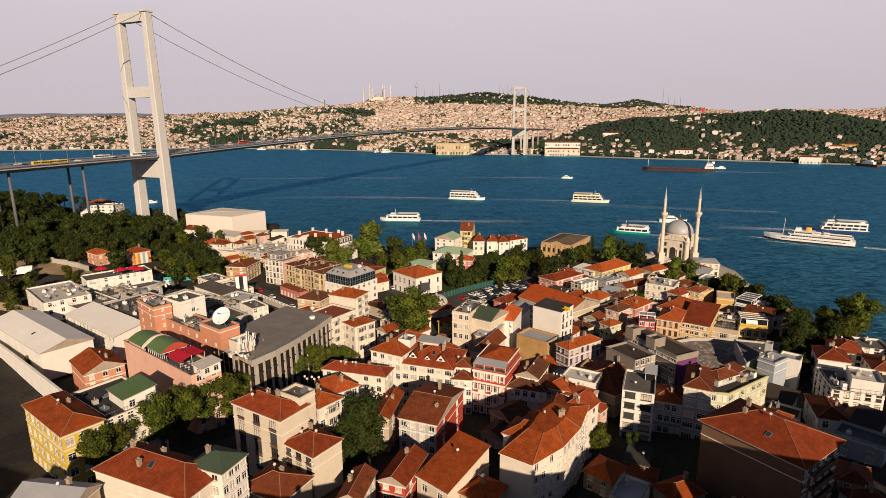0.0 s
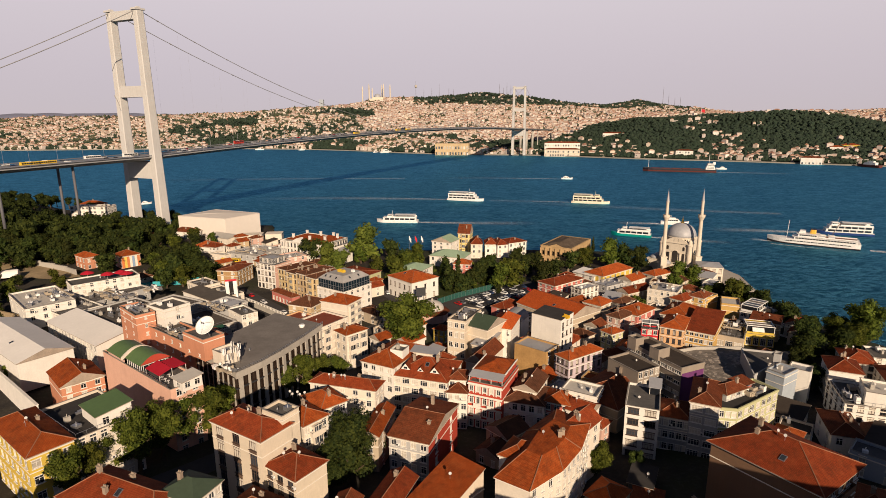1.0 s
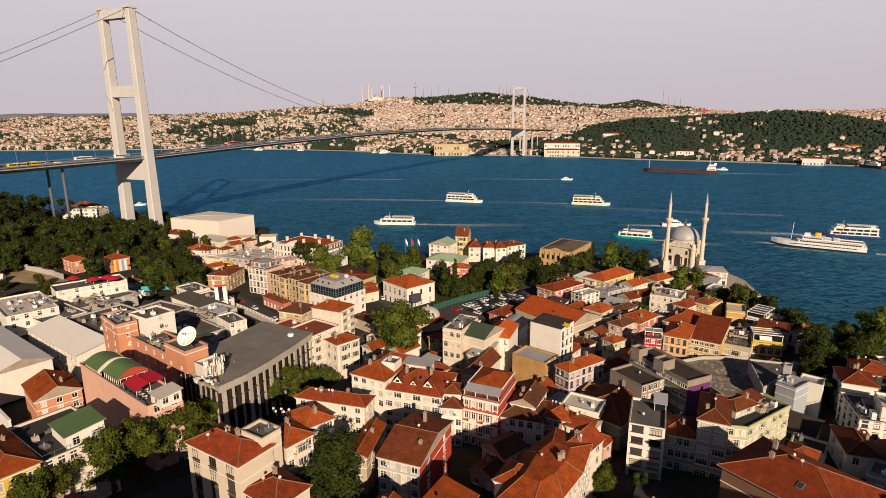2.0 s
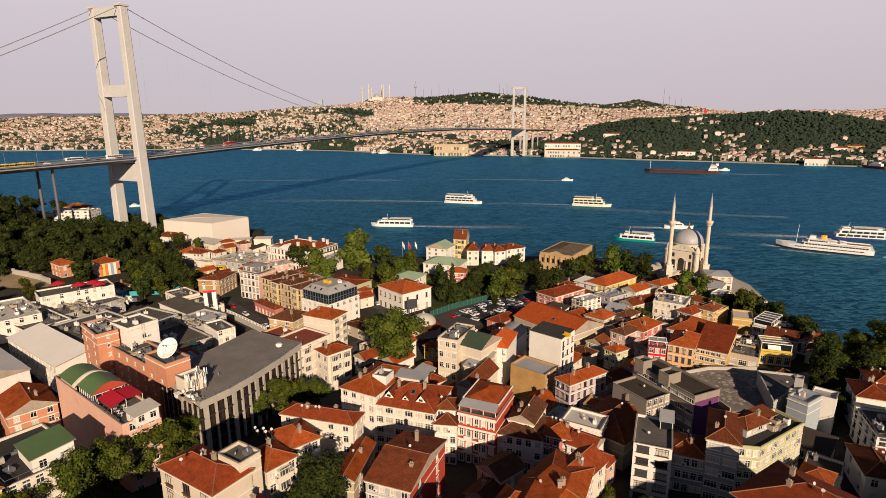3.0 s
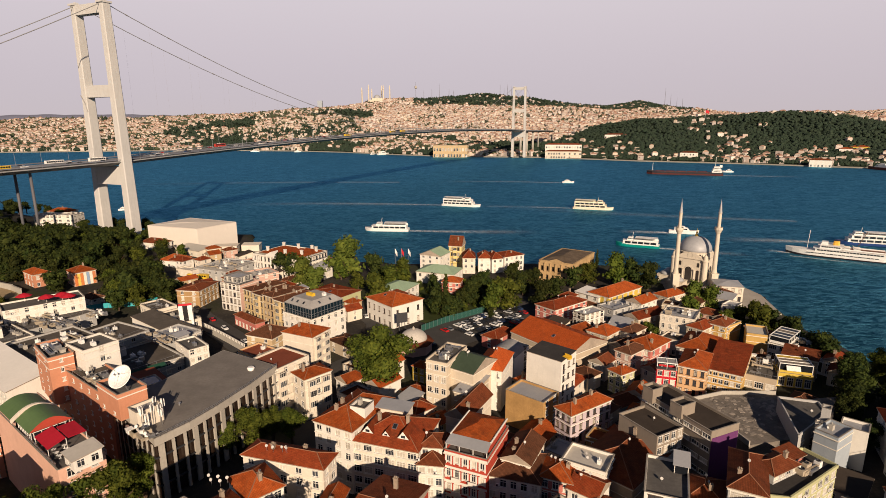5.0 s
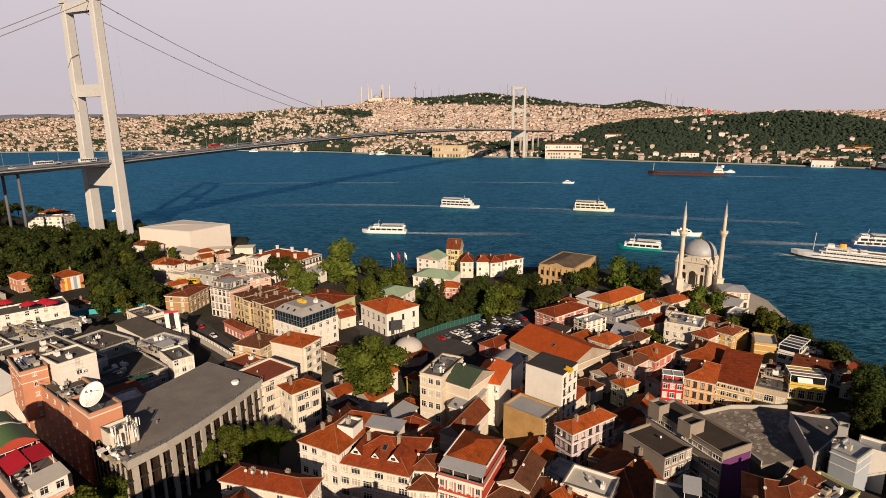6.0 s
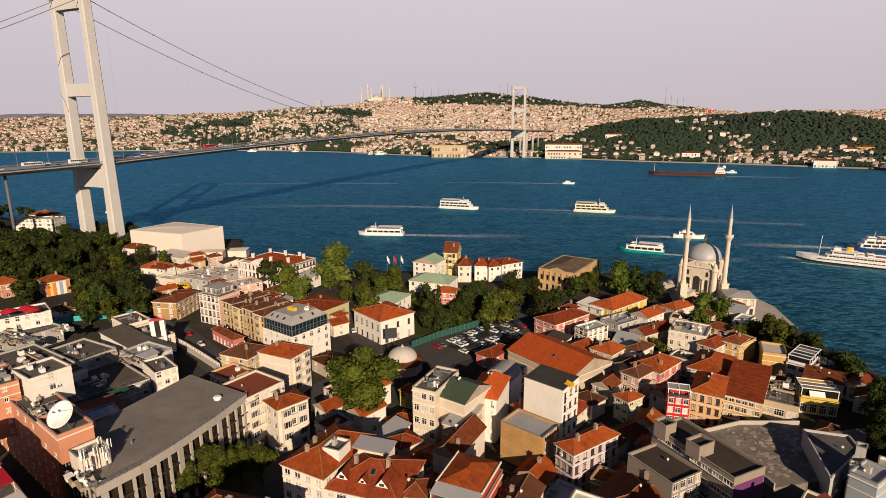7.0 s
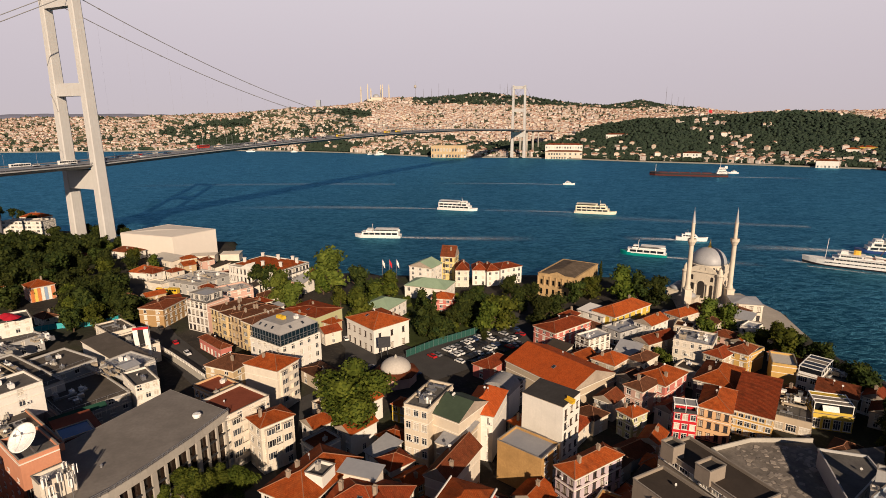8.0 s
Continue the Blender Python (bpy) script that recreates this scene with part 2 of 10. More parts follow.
# ---- mesh building
class Shape:
    """Collects faces for one mesh; every face has a material slot and, where given, a UV in metres."""

    def __init__(self):
        self.v, self.f, self.m, self.uv = [], [], [], []

    def face(self, pts, mat=0, uv=None):
        k = len(self.v)
        self.v += [tuple(p) for p in pts]
        self.f.append(tuple(range(k, k + len(pts))))
        self.m.append(mat)
        self.uv.append(uv or [(0, 0)] * len(pts))
        return self

    def raw(self, verts, faces, mat=0):
        k = len(self.v)
        self.v += [tuple(p) for p in verts]
        for f in faces:
            self.f.append(tuple(k + i for i in f))
            self.m.append(mat)
            self.uv.append([(0, 0)] * len(f))
        return self

    def box(self, cx, cy, cz, sx, sy, sz, rz=0.0, mat=0, taper=1.0):
        """A box on its middle, turned rz degrees; its top may be narrower."""
        c, s = math.cos(radians(rz)), math.sin(radians(rz))
        vs = []
        for dz, k in ((-0.5, 1.0), (0.5, taper)):
            for dx, dy in ((-0.5, -0.5), (0.5, -0.5), (0.5, 0.5), (-0.5, 0.5)):
                px, py = dx * sx * k, dy * sy * k
                vs.append((cx + c * px - s * py, cy + s * px + c * py, cz + dz * sz))
        return self.raw(vs, [(3, 2, 1, 0), (4, 5, 6, 7), (0, 1, 5, 4), (1, 2, 6, 5), (2, 3, 7, 6), (3, 0, 4, 7)], mat)

    def lathe(self, profile, n=16, cx=0.0, cy=0.0, mat=0, cap=True):
        """Turned about an upright axis; profile: rows of radius, height."""
        vs, fs = [], []
        for r, z in profile:
            vs += [(cx + r * math.cos(2 * math.pi * k / n), cy + r * math.sin(2 * math.pi * k / n), z) for k in range(n)]
        for j in range(len(profile) - 1):
            for k in range(n):
                a, b = j * n + k, j * n + (k + 1) % n
                fs.append((a, b, b + n, a + n))
        if cap:
            fs += [tuple(range(n - 1, -1, -1)), tuple(range((len(profile) - 1) * n, len(profile) * n))]
        return self.raw(vs, fs, mat)

    def tube(self, pts, r, n=6, mat=0, closed_ends=True):
        pts = [Vector(p) for p in pts]
        vs, fs = [], []
        for i, p in enumerate(pts):
            d = (pts[min(i + 1, len(pts) - 1)] - pts[max(i - 1, 0)]).normalized()
            side = d.cross(Vector((0, 0, 1)))
            side = side.normalized() if side.length > 1e-4 else Vector((1, 0, 0))
            up = side.cross(d)
            rr = r[i] if isinstance(r, (list, tuple)) else r
            vs += [p + side * rr * math.cos(2 * math.pi * k / n) + up * rr * math.sin(2 * math.pi * k / n) for k in range(n)]
        for i in range(len(pts) - 1):
            for k in range(n):
                a, b = i * n + k, i * n + (k + 1) % n
                fs.append((a, b, b + n, a + n))
        if closed_ends:
            fs += [tuple(range(n - 1, -1, -1)), tuple(range((len(pts) - 1) * n, len(pts) * n))]
        return self.raw(vs, fs, mat)

    def prism(self, poly, z0, z1, mat=0, top=None, scale=1.0):
        """An upright prism over a plan (counter-clockwise)."""
        n = len(poly)
        mx, my = sum(p[0] for p in poly) / n, sum(p[1] for p in poly) / n
        vs = [(x, y, z0) for x, y in poly] + [(mx + (x - mx) * scale, my + (y - my) * scale, z1) for x, y in poly]
        self.raw(vs, [tuple(range(n - 1, -1, -1))] + [(k, (k + 1) % n, n + (k + 1) % n, n + k) for k in range(n)], mat)
        return self.raw(vs[n:], [tuple(range(n))], mat if top is None else top)

    def copy_with(self, other):
        """This shape and another as one, the other in the second material slot."""
        out = Shape().raw(self.v, self.f, 0)
        return out.raw(other.v, other.f, 1)

    def mesh(self, name, mats, smooth=False):
        me = bpy.data.meshes.new(name)
        me.from_pydata(self.v, [], self.f)
        for m in mats:
            me.materials.append(m)
        me.polygons.foreach_set("material_index", self.m)
        lay = me.uv_layers.new(name="metres")
        lay.data.foreach_set("uv", [c for face in self.uv for p in face for c in p])
        if smooth:
            me.polygons.foreach_set("use_smooth", [True] * len(me.polygons))
        me.update()
        return me


def part(name, shape, mats, parent=None, label="", m=None, smooth=False):
    """One mesh object under a thing or a part."""
    me = shape if isinstance(shape, bpy.types.Mesh) else shape.mesh(name, mats if isinstance(mats, (list, tuple)) else [mats], smooth)
    ob = new(name, me)
    if parent is not None:
        ob.parent = parent
    if m is not None:
        ob.matrix_basis = m
    return tagged(ob, label)


def thing(name, label, category, m=None, group="", kind=""):
    ob = new(name)
    ob.empty_display_size = 0.5
    if m is not None:
        ob.matrix_basis = m
    return tagged(ob, label, category, group, kind)


def solid(name, shape, mats, label, category, m=None, group="", kind="", smooth=False):
    ob = part(name, shape, mats, None, "", m, smooth)
    return tagged(ob, label, category, group, kind)


# ---- the large structure: sea, land, far shore
SEA = -2.0


def smooth01(t):
    t = min(1.0, max(0.0, t))
    return t * t * (3 - 2 * t)


COAST = [(700, -400), (520, -60), (400, 60), (300, 135), (238, 182), (204, 208), (184, 228), (173, 250), (170, 282), (170, 302), (176, 330), (172, 364), (132, 368), (122, 392),
         (104, 402), (60, 401), (10, 399), (-40, 408), (-70, 418), (-108, 430), (-136, 455), (-142, 496), (-205, 500), (-255, 525), (-315, 546), (-400, 590),
         (-500, 665), (-700, 800), (-1100, 1000), (-1500, 1100), (-1500, -400)]


def inland(x, y):
    """Metres from the quay line; positive on land."""
    best, inside = 1e9, False
    for (ax, ay), (bx, by) in zip(COAST, COAST[1:] + COAST[:1]):
        dx, dy = bx - ax, by - ay
        t = max(0.0, min(1.0, ((x - ax) * dx + (y - ay) * dy) / (dx * dx + dy * dy)))
        best = min(best, math.hypot(x - ax - t * dx, y - ay - t * dy))
        if (ay > y) != (by > y) and x < ax + (y - ay) * dx / dy:
            inside = not inside
    return best if inside else -best


def ground_z(x, y):
    z = 0.4 + 7.0 * smooth01((185 - y) / 85) + 6 * smooth01((60 - y) / 160)
    z += 5 * math.exp(-(((x + 290) / 70) ** 2 + ((y - 385) / 60) ** 2)) + 20 * math.exp(-(((x + 410) / 90) ** 2 + ((y - 400) / 150) ** 2))
    z += 3.0 * smooth01((-110 - x) / 60) * smooth01((y - 150) / 80)
    z += 14 * smooth01((-330 - x) / 300)
    return z


def land_height(x, y):
    d = inland(x, y)
    return min(ground_z(x, y) * smooth01((d + 8) / 40) + 0.2, SEA + 0.4 + 2.2 * d) if d < 25 else ground_z(x, y) + 0.2 * 0


def grid_land():
    xs = [-1500 + 60 * k for k in range(15)] + [-600 + 5 * k for k in range(180)] + [300 + 25 * k for k in range(17)]
    ys = [-400 + 25 * k for k in range(18)] + [50 + 5 * k for k in range(96)] + [530 + 30 * k for k in range(20)]
    vs = [(x, y, max(-8.0, land_height(x, y))) for y in ys for x in xs]
    n = len(xs)
    fs = [(j * n + i, j * n + i + 1, (j + 1) * n + i + 1, (j + 1) * n + i) for j in range(len(ys) - 1) for i in range(n - 1)
          if max(vs[j * n + i][2], vs[j * n + i + 1][2], vs[(j + 1) * n + i + 1][2], vs[(j + 1) * n + i][2]) > -7]
    return Shape().raw(vs, fs)


def ground_material():
    m, n, l, p = nodes_of("worn_paving_and_soil")
    co = n.new("ShaderNodeTexCoord").outputs["Object"]
    c = mixed(n, l, (0.026, 0.024, 0.023), (0.046, 0.040, 0.033), noised(n, l, 0.05, 6, co, 0.4, 0.6))
    c = mixed(n, l, c, (0.035, 0.04, 0.02), noised(n, l, 0.02, 5, co, 0.5, 0.62))
    c = mixed(n, l, c, (0.10, 0.088, 0.073), mixed_value(n, l, noised(n, l, 0.9, 6, co, 0.5, 0.8), 0.4))
    l.new(c, p.inputs["Base Color"])
    p.inputs["Roughness"].default_value = 0.95
    p.inputs["Specular IOR Level"].default_value = 0.06
    bumped(n, l, p, noised(n, l, 1.5, 6, co), 0.4, 0.1)
    return m


M_GROUND = ground_material()
tagged(part("ground", grid_land(), M_GROUND, smooth=True), "worn paving, soil and scrub of the near shore", "ground", kind="structure")


def water_material():
    m, n, l, p = nodes_of("strait_water")
    co = n.new("ShaderNodeTexCoord").outputs["Object"]
    mp = n.new("ShaderNodeMapping")
    mp.inputs["Scale"].default_value = (0.5, 1.0, 1.0)
    mp.inputs["Rotation"].default_value = (0, 0, radians(12))
    l.new(co, mp.inputs["Vector"])
    v = mp.outputs["Vector"]
    big = noised(n, l, 0.007, 5, v, 0.35, 0.65)
    mid = noised(n, l, 0.085, 7, v, 0.40, 0.60, 0.7)
    fine = noised(n, l, 0.34, 7, v, 0.47, 0.60, 0.72)
    tiny = noised(n, l, 0.6, 4, v, 0.42, 0.60, 0.65)
    dark, light = (0.001, 0.007, 0.012), (0.006, 0.038, 0.055)
    c = mixed(n, l, (0.002, 0.018, 0.030), (0.003, 0.023, 0.037), big)
    c = mixed(n, l, c, dark, mixed_value(n, l, mid, 0.35))
    c = mixed(n, l, c, dark, mixed_value(n, l, tiny, 0.5))
    c = mixed(n, l, c, light, mixed_value(n, l, fine, 0.42))
    dif, glo, mx = n.new("ShaderNodeBsdfDiffuse"), n.new("ShaderNodeBsdfGlossy"), n.new("ShaderNodeMixShader")
    l.new(c, dif.inputs["Color"])
    g = mixed(n, l, (0.130, 0.450, 0.640), (0.033, 0.178, 0.305), mixed_value(n, l, mid, 0.55))
    g = mixed(n, l, g, (0.028, 0.160, 0.272), mixed_value(n, l, tiny, 0.55))
    l.new(mixed(n, l, g, (0.20, 0.60, 0.84), mixed_value(n, l, fine, 0.62)), glo.inputs["Color"])
    glo.inputs["Roughness"].default_value = 0.38
    lw, gz = n.new("ShaderNodeLayerWeight"), n.new("ShaderNodeMapRange")      # flatter views mirror more sky
    for key, v in (("From Min", 0.64), ("From Max", 0.92), ("To Min", 0.16), ("To Max", 0.97)):
        gz.inputs[key].default_value = v
    l.new(lw.outputs["Facing"], gz.inputs["Value"])
    l.new(gz.outputs["Result"], mx.inputs["Fac"])
    add = n.new("ShaderNodeMath")
    add.operation = "MULTIPLY_ADD"
    l.new(mid, add.inputs[0])
    add.inputs[1].default_value = 1.3
    l.new(fine, add.inputs[2])
    b = n.new("ShaderNodeBump")
    b.inputs["Strength"].default_value, b.inputs["Distance"].default_value = 0.8, 0.7
    l.new(add.outputs[0], b.inputs["Height"])
    for node in (dif, glo):
        l.new(b.outputs["Normal"], node.inputs["Normal"])
    l.new(dif.outputs[0], mx.inputs[1])
    l.new(glo.outputs[0], mx.inputs[2])
    l.new(mx.outputs[0], n["Material Output"].inputs["Surface"])
    n.remove(p)
    return m


M_SEA = water_material()
sea = Shape()
for i in range(-6, 6):
    for j in range(-2, 8):
        sea.raw([(i * 1000, j * 1000, SEA), (i * 1000 + 1000, j * 1000, SEA), (i * 1000 + 1000, j * 1000 + 1000, SEA), (i * 1000, j * 1000 + 1000, SEA)], [(0, 1, 2, 3)])
tagged(part("water", sea, M_SEA), "deep blue rippled water of a wide strait", "water", kind="structure")

# The far shore rises in ridges; each profile goes round from the far left to the far right of the strait.
BEARING = [-0.98, -0.79, -0.54, -0.37, -0.27, -0.185, -0.105, -0.014, 0.066, 0.147, 0.217, 0.278, 0.338, 0.418, 0.519, 0.67, 0.789, 1.02]
SHORE_Y = [1800, 1735, 1785, 1780, 1735, 1660, 1550, 1462, 1430, 1410, 1360, 1312, 1268, 1228, 1180, 1100, 1045, 950]
FIRST_Y = [2600, 2500, 2450, 2300, 2150, 2100, 2100, 2000, 2000, 2000, 1900, 1750, 1700, 1640, 1570, 1490, 1430, 1350]
FIRST_Z = [55, 52, 64, 78, 78, 64, 52, 44, 44, 42, 40, 54, 74, 90, 93, 90, 80, 80]
SECOND_Y = [3500, 3400, 3300, 2900, 2700, 2700, 2900, 2900, 2900, 2900, 2900, 2900, 2600, 2400, 2300, 2300, 2300, 2300]
SECOND_Z = [90, 92, 100, 112, 130, 130, 128, 122, 120, 126, 132, 118, 100, 88, 92, 100, 108, 105]
THIRD_Z = [60, 70, 80, 115, 135, 175, 232, 242, 262, 234, 188, 172, 206, 156, 105, 95, 100, 95]
THIRD_Y = 4250.0
EYE_X, EYE_Y = 10.0, 40.0


def far_point(b, y):
    return EYE_X + 0.98 * b * y, EYE_Y + y


def far_height(b, y):
    pick = lambda rows: float(np.interp(b, BEARING, rows))
    ys = [pick(SHORE_Y), pick(SHORE_Y) + 70, pick(FIRST_Y), pick(SECOND_Y), THIRD_Y, 5200]
    zs = [-1.0, 7.0, pick(FIRST_Z), pick(SECOND_Z), pick(THIRD_Z), 20]
    x0, y0 = far_point(b, y)
    rough = noise.noise(Vector((x0 / 210, y0 / 210, 0))) * 15 + noise.noise(Vector((x0 / 70, y0 / 70, 3))) * 4
    return float(np.interp(y, ys, zs)) + rough * smooth01((y - ys[1]) / 350) - 6 * smooth01((ys[0] - y) / 12)


def far_land():
    bs = [-1.02 + 0.0125 * k for k in range(166)]
    out, n = Shape(), 62
    vs = []
    for b in bs:
        s = float(np.interp(b, BEARING, SHORE_Y))
        for k in range(n):
            y = s - 12 + (5100 - s) * (k / (n - 1)) ** 1.5
            vs.append((*far_point(b, y), far_height(b, y)))
    for i in range(len(bs) - 1):
        s = float(np.interp(bs[i], BEARING, SHORE_Y))
        for k in range(n - 1):
            leafy = wooded(bs[i], s - 12 + (5100 - s) * (k / (n - 1)) ** 1.5) > 0.75
            q = (i * n + k, (i + 1) * n + k, (i + 1) * n + k + 1, i * n + k + 1)
            out.f.append(q)
            out.m.append(1 if leafy else 0)
            out.uv.append([(0, 0)] * 4)
    out.v = vs
    return out


def far_ground_material():
    m, n, l, p = nodes_of("far_hillside_soil_and_scrub")
    co = n.new("ShaderNodeTexCoord").outputs["Object"]
    c = mixed(n, l, (0.05, 0.058, 0.034), (0.135, 0.12, 0.085), noised(n, l, 0.006, 7, co, 0.46, 0.64))
    c = mixed(n, l, c, (0.035, 0.05, 0.025), noised(n, l, 0.03, 6, co, 0.4, 0.7))
    l.new(c, p.inputs["Base Color"])
    p.inputs["Roughness"].default_value = 0.95
    bumped(n, l, p, noised(n, l, 0.05, 6, co), 0.8, 3.0)
    return m




def wooded(b, y):
    """How wooded the far shore is at a place, 0 to 1."""
    s, f, sec = (float(np.interp(b, BEARING, r)) for r in (SHORE_Y, FIRST_Y, SECOND_Y))
    w = 0.15 if -0.2 < b < 0.26 else 0.3
    if 0.17 < b <= 0.24 and y < s + (f - s) * smooth01((b - 0.14) / 0.1):
        w = 0.97
    elif b > 0.24:
        w = 1.0 if y < f + 150 + 250 * smooth01((b - 0.3) / 0.15) else 0.35
        if y < s + 70:
            w = 0.95
        if b > 0.66 and y > f:
            w = 0.6
        if b > 0.62 and s + 20 < y < s + 130:
            w = 0.9
    elif 0.02 < b <= 0.24 and y < s + 320:
        w = 0.97 if y > s + 45 else 0.6
    elif -0.16 < b <= 0.02 and y < s + 420:
        w = 0.84
    elif -0.34 < b <= -0.16 and y < sec:
        w = 0.80 if y < f else 0.62
    elif -0.50 < b <= -0.34 and y < f + 260:
        w = 0.86
    elif b <= -0.34 and y < s + 420:
        w = 0.72
    elif b <= -0.2:
        w = 0.40
    if -0.06 < b < 0.43 and y > (3300 if b < 0.19 else 3050):
        w = 0.96 if y > 3650 else 0.88
    if 2450 < y < 2900 and -0.2 < b < -0.13:
        w = 1.0
    x0, y0 = far_point(b, y)
    patch = 0.5 * noise.noise(Vector((x0 / 150, y0 / 230, 7))) + 0.25 * noise.noise(Vector((x0 / 60, y0 / 90, 2)))
    return w + patch * (1 if w < 0.9 else 0.25)


tagged(part("ground_far_shore", far_land(), [far_ground_material(), surface("far_forest_floor", (0.022, 0.034, 0.018), 0.95, 0.4, 0.01, 0.06)], smooth=True), "hillsides of the far shore under scrub and soil", "hills", kind="structure")


ICO = [(0, 0, -1), (0.72, -0.53, -0.45), (-0.28, -0.85, -0.45), (-0.89, 0, -0.45), (-0.28, 0.85, -0.45), (0.72, 0.53, -0.45),
       (0.28, -0.85, 0.45), (-0.72, -0.53, 0.45), (-0.72, 0.53, 0.45), (0.28, 0.85, 0.45), (0.89, 0, 0.45), (0, 0, 1)]
ICO_F = [(0, 2, 1), (1, 2, 6), (0, 3, 2), (0, 4, 3), (0, 5, 4), (1, 6, 10), (2, 7, 6), (3, 8, 7), (4, 9, 8), (5, 10, 9), (1, 10, 5), (2, 3, 7),
         (3, 4, 8), (4, 5, 9), (1, 5, 0)[::-1][::-1], (6, 7, 11), (7, 8, 11), (8, 9, 11), (9, 10, 11), (10, 6, 11)]


OCT = [(1, 0, 0), (0, 1, 0), (-1, 0, 0), (0, -1, 0), (0, 0, 1), (0, 0, -1)]
OCT_F = [(0, 1, 4), (1, 2, 4), (2, 3, 4), (3, 0, 4), (1, 0, 5), (2, 1, 5), (3, 2, 5), (0, 3, 5)]


def clumps(shape, x, y, z, r, h, rng):
    """A rough ball of foliage on one spot, as one piece."""
    spin = rng.random() * 6.28
    c, s = math.cos(spin), math.sin(spin)
    k = [0.75 + 0.5 * rng.random() for _ in ICO]
    pts, faces = (ICO, ICO_F) if y < 1950 else (OCT, OCT_F)
    vs = [(x + r * q * (c * a - s * b), y + r * q * (s * a + c * b), z + h * 0.5 * (1 + q * d)) for (a, b, d), q in zip(pts, k)]
    shape.raw(vs, faces)


def far_cover():
    rng = random.Random(11)
    woods, greens, homes = Shape(), Shape(), Shape()
    for _ in range(118000):
        b = rng.uniform(-0.95, 0.95) if rng.random() < 0.8 else rng.uniform(0.24, 0.9)
        s = float(np.interp(b, BEARING, SHORE_Y))
        y = s + 16 + (4500 - s) * rng.random() ** 1.75
        x0, y0 = far_point(b, y)
        z = far_height(b, y)
        leafy = wooded(b, y)
        if rng.random() < leafy:
            if len(woods.f) + len(greens.f) < 20 * 40000:
                r = (rng.uniform(2.8, 6.0) if b < 0.24 else rng.uniform(2.6, 5.4)) * (1 + max(0, y - 1800) / 2600)
                clumps(woods if leafy > 0.75 else greens, x0, y0, z - 1.0, r, r * (rng.uniform(1.2, 1.9) if leafy > 0.9 else rng.uniform(1.4, 2.3)), rng)
        elif rng.random() < 0.66 and len(homes.f) < 8 * 34000:
            big = 1 + max(0, y - 2000) / 3800
            w, d, h = rng.uniform(7, 14) * big, rng.uniform(6, 10) * big, rng.choice([4, 5, 6, 7, 9, 11]) * (1 + 0.3 * (big - 1))
            rz = radians(rng.choice([0, 90]) + rng.gauss(-30, 22))
            c, sn = math.cos(rz), math.sin(rz)
            q = [(x0 + c * u * w / 2 - sn * v * d / 2, y0 + sn * u * w / 2 + c * v * d / 2) for u, v in ((-1, -1), (1, -1), (1, 1), (-1, 1))]
            homes.raw([(px, py, z - 5) for px, py in q] + [(px, py, z + h) for px, py in q], [(0, 1, 5, 4), (1, 2, 6, 5), (2, 3, 7, 6), (3, 0, 4, 7)], 0)
            lift, e = (rng.uniform(1.6, 3.2) * big, 1.04) if rng.random() < 0.75 else (0.3, 1.0)
            t = [(x0 + (px - x0) * e, y0 + (py - y0) * e, z + h) for px, py in q]
            rd = [(x0 + c * u * (w - d) / 2 * (w > d), y0 + sn * u * (w - d) / 2 * (w > d), z + h + lift) for u in (-1, 1)]
            homes.raw(t + rd, [(0, 1, 5, 4), (2, 3, 4, 5), (1, 2, 5), (3, 0, 4)], 1 if lift > 1 else 2)
    return woods, greens, homes


woods, greens, homes = far_cover()
M_FARWOOD = island_mat("far_foliage", [(0.016, 0.028, 0.018), (0.030, 0.045, 0.026), (0.021, 0.036, 0.021)], 0.9, 0.3)
M_FARWALL = island_mat("far_plaster", [(0.52, 0.45, 0.40), (0.60, 0.54, 0.48), (0.46, 0.37, 0.31), (0.50, 0.42, 0.36), (0.42, 0.36, 0.32), (0.54, 0.46, 0.37)], 0.9, 0.25)
M_FARROOF = island_mat("far_tiles", [(0.34, 0.18, 0.12), (0.40, 0.24, 0.17), (0.28, 0.15, 0.11), (0.44, 0.30, 0.22)], 0.9, 0.35)
M_FARFLAT = island_mat("far_flat_roofs", [(0.30, 0.27, 0.23), (0.45, 0.41, 0.35), (0.2, 0.18, 0.16)], 0.9, 0.3)
# Lighter olive greens stand in for the haze over the town's trees.
M_FARTREE = island_mat("far_trees_haze_lightened", [(0.045, 0.055, 0.030), (0.070, 0.078, 0.042), (0.055, 0.064, 0.035)], 0.9, 0.25)
tagged(part("garden_trees", greens, M_FARTREE), "trees between the far houses, their green lightened for haze", "trees", kind="stuff")
tagged(part("woodland", woods, M_FARWOOD), "dark green woods on the far hillsides", "woods", kind="stuff")
tagged(part("hillside_town", homes, [M_FARWALL, M_FARROOF, M_FARFLAT]), "dense pale houses with tiled roofs on the far hills", "houses", kind="stuff")

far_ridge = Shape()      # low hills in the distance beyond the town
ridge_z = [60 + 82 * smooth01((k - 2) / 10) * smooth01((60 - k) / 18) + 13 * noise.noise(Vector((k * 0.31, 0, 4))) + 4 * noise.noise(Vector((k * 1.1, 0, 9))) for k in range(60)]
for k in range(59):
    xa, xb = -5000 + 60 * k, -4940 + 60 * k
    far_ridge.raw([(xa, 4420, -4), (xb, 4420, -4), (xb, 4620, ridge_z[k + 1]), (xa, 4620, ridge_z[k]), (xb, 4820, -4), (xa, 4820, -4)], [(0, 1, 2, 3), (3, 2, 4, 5)])
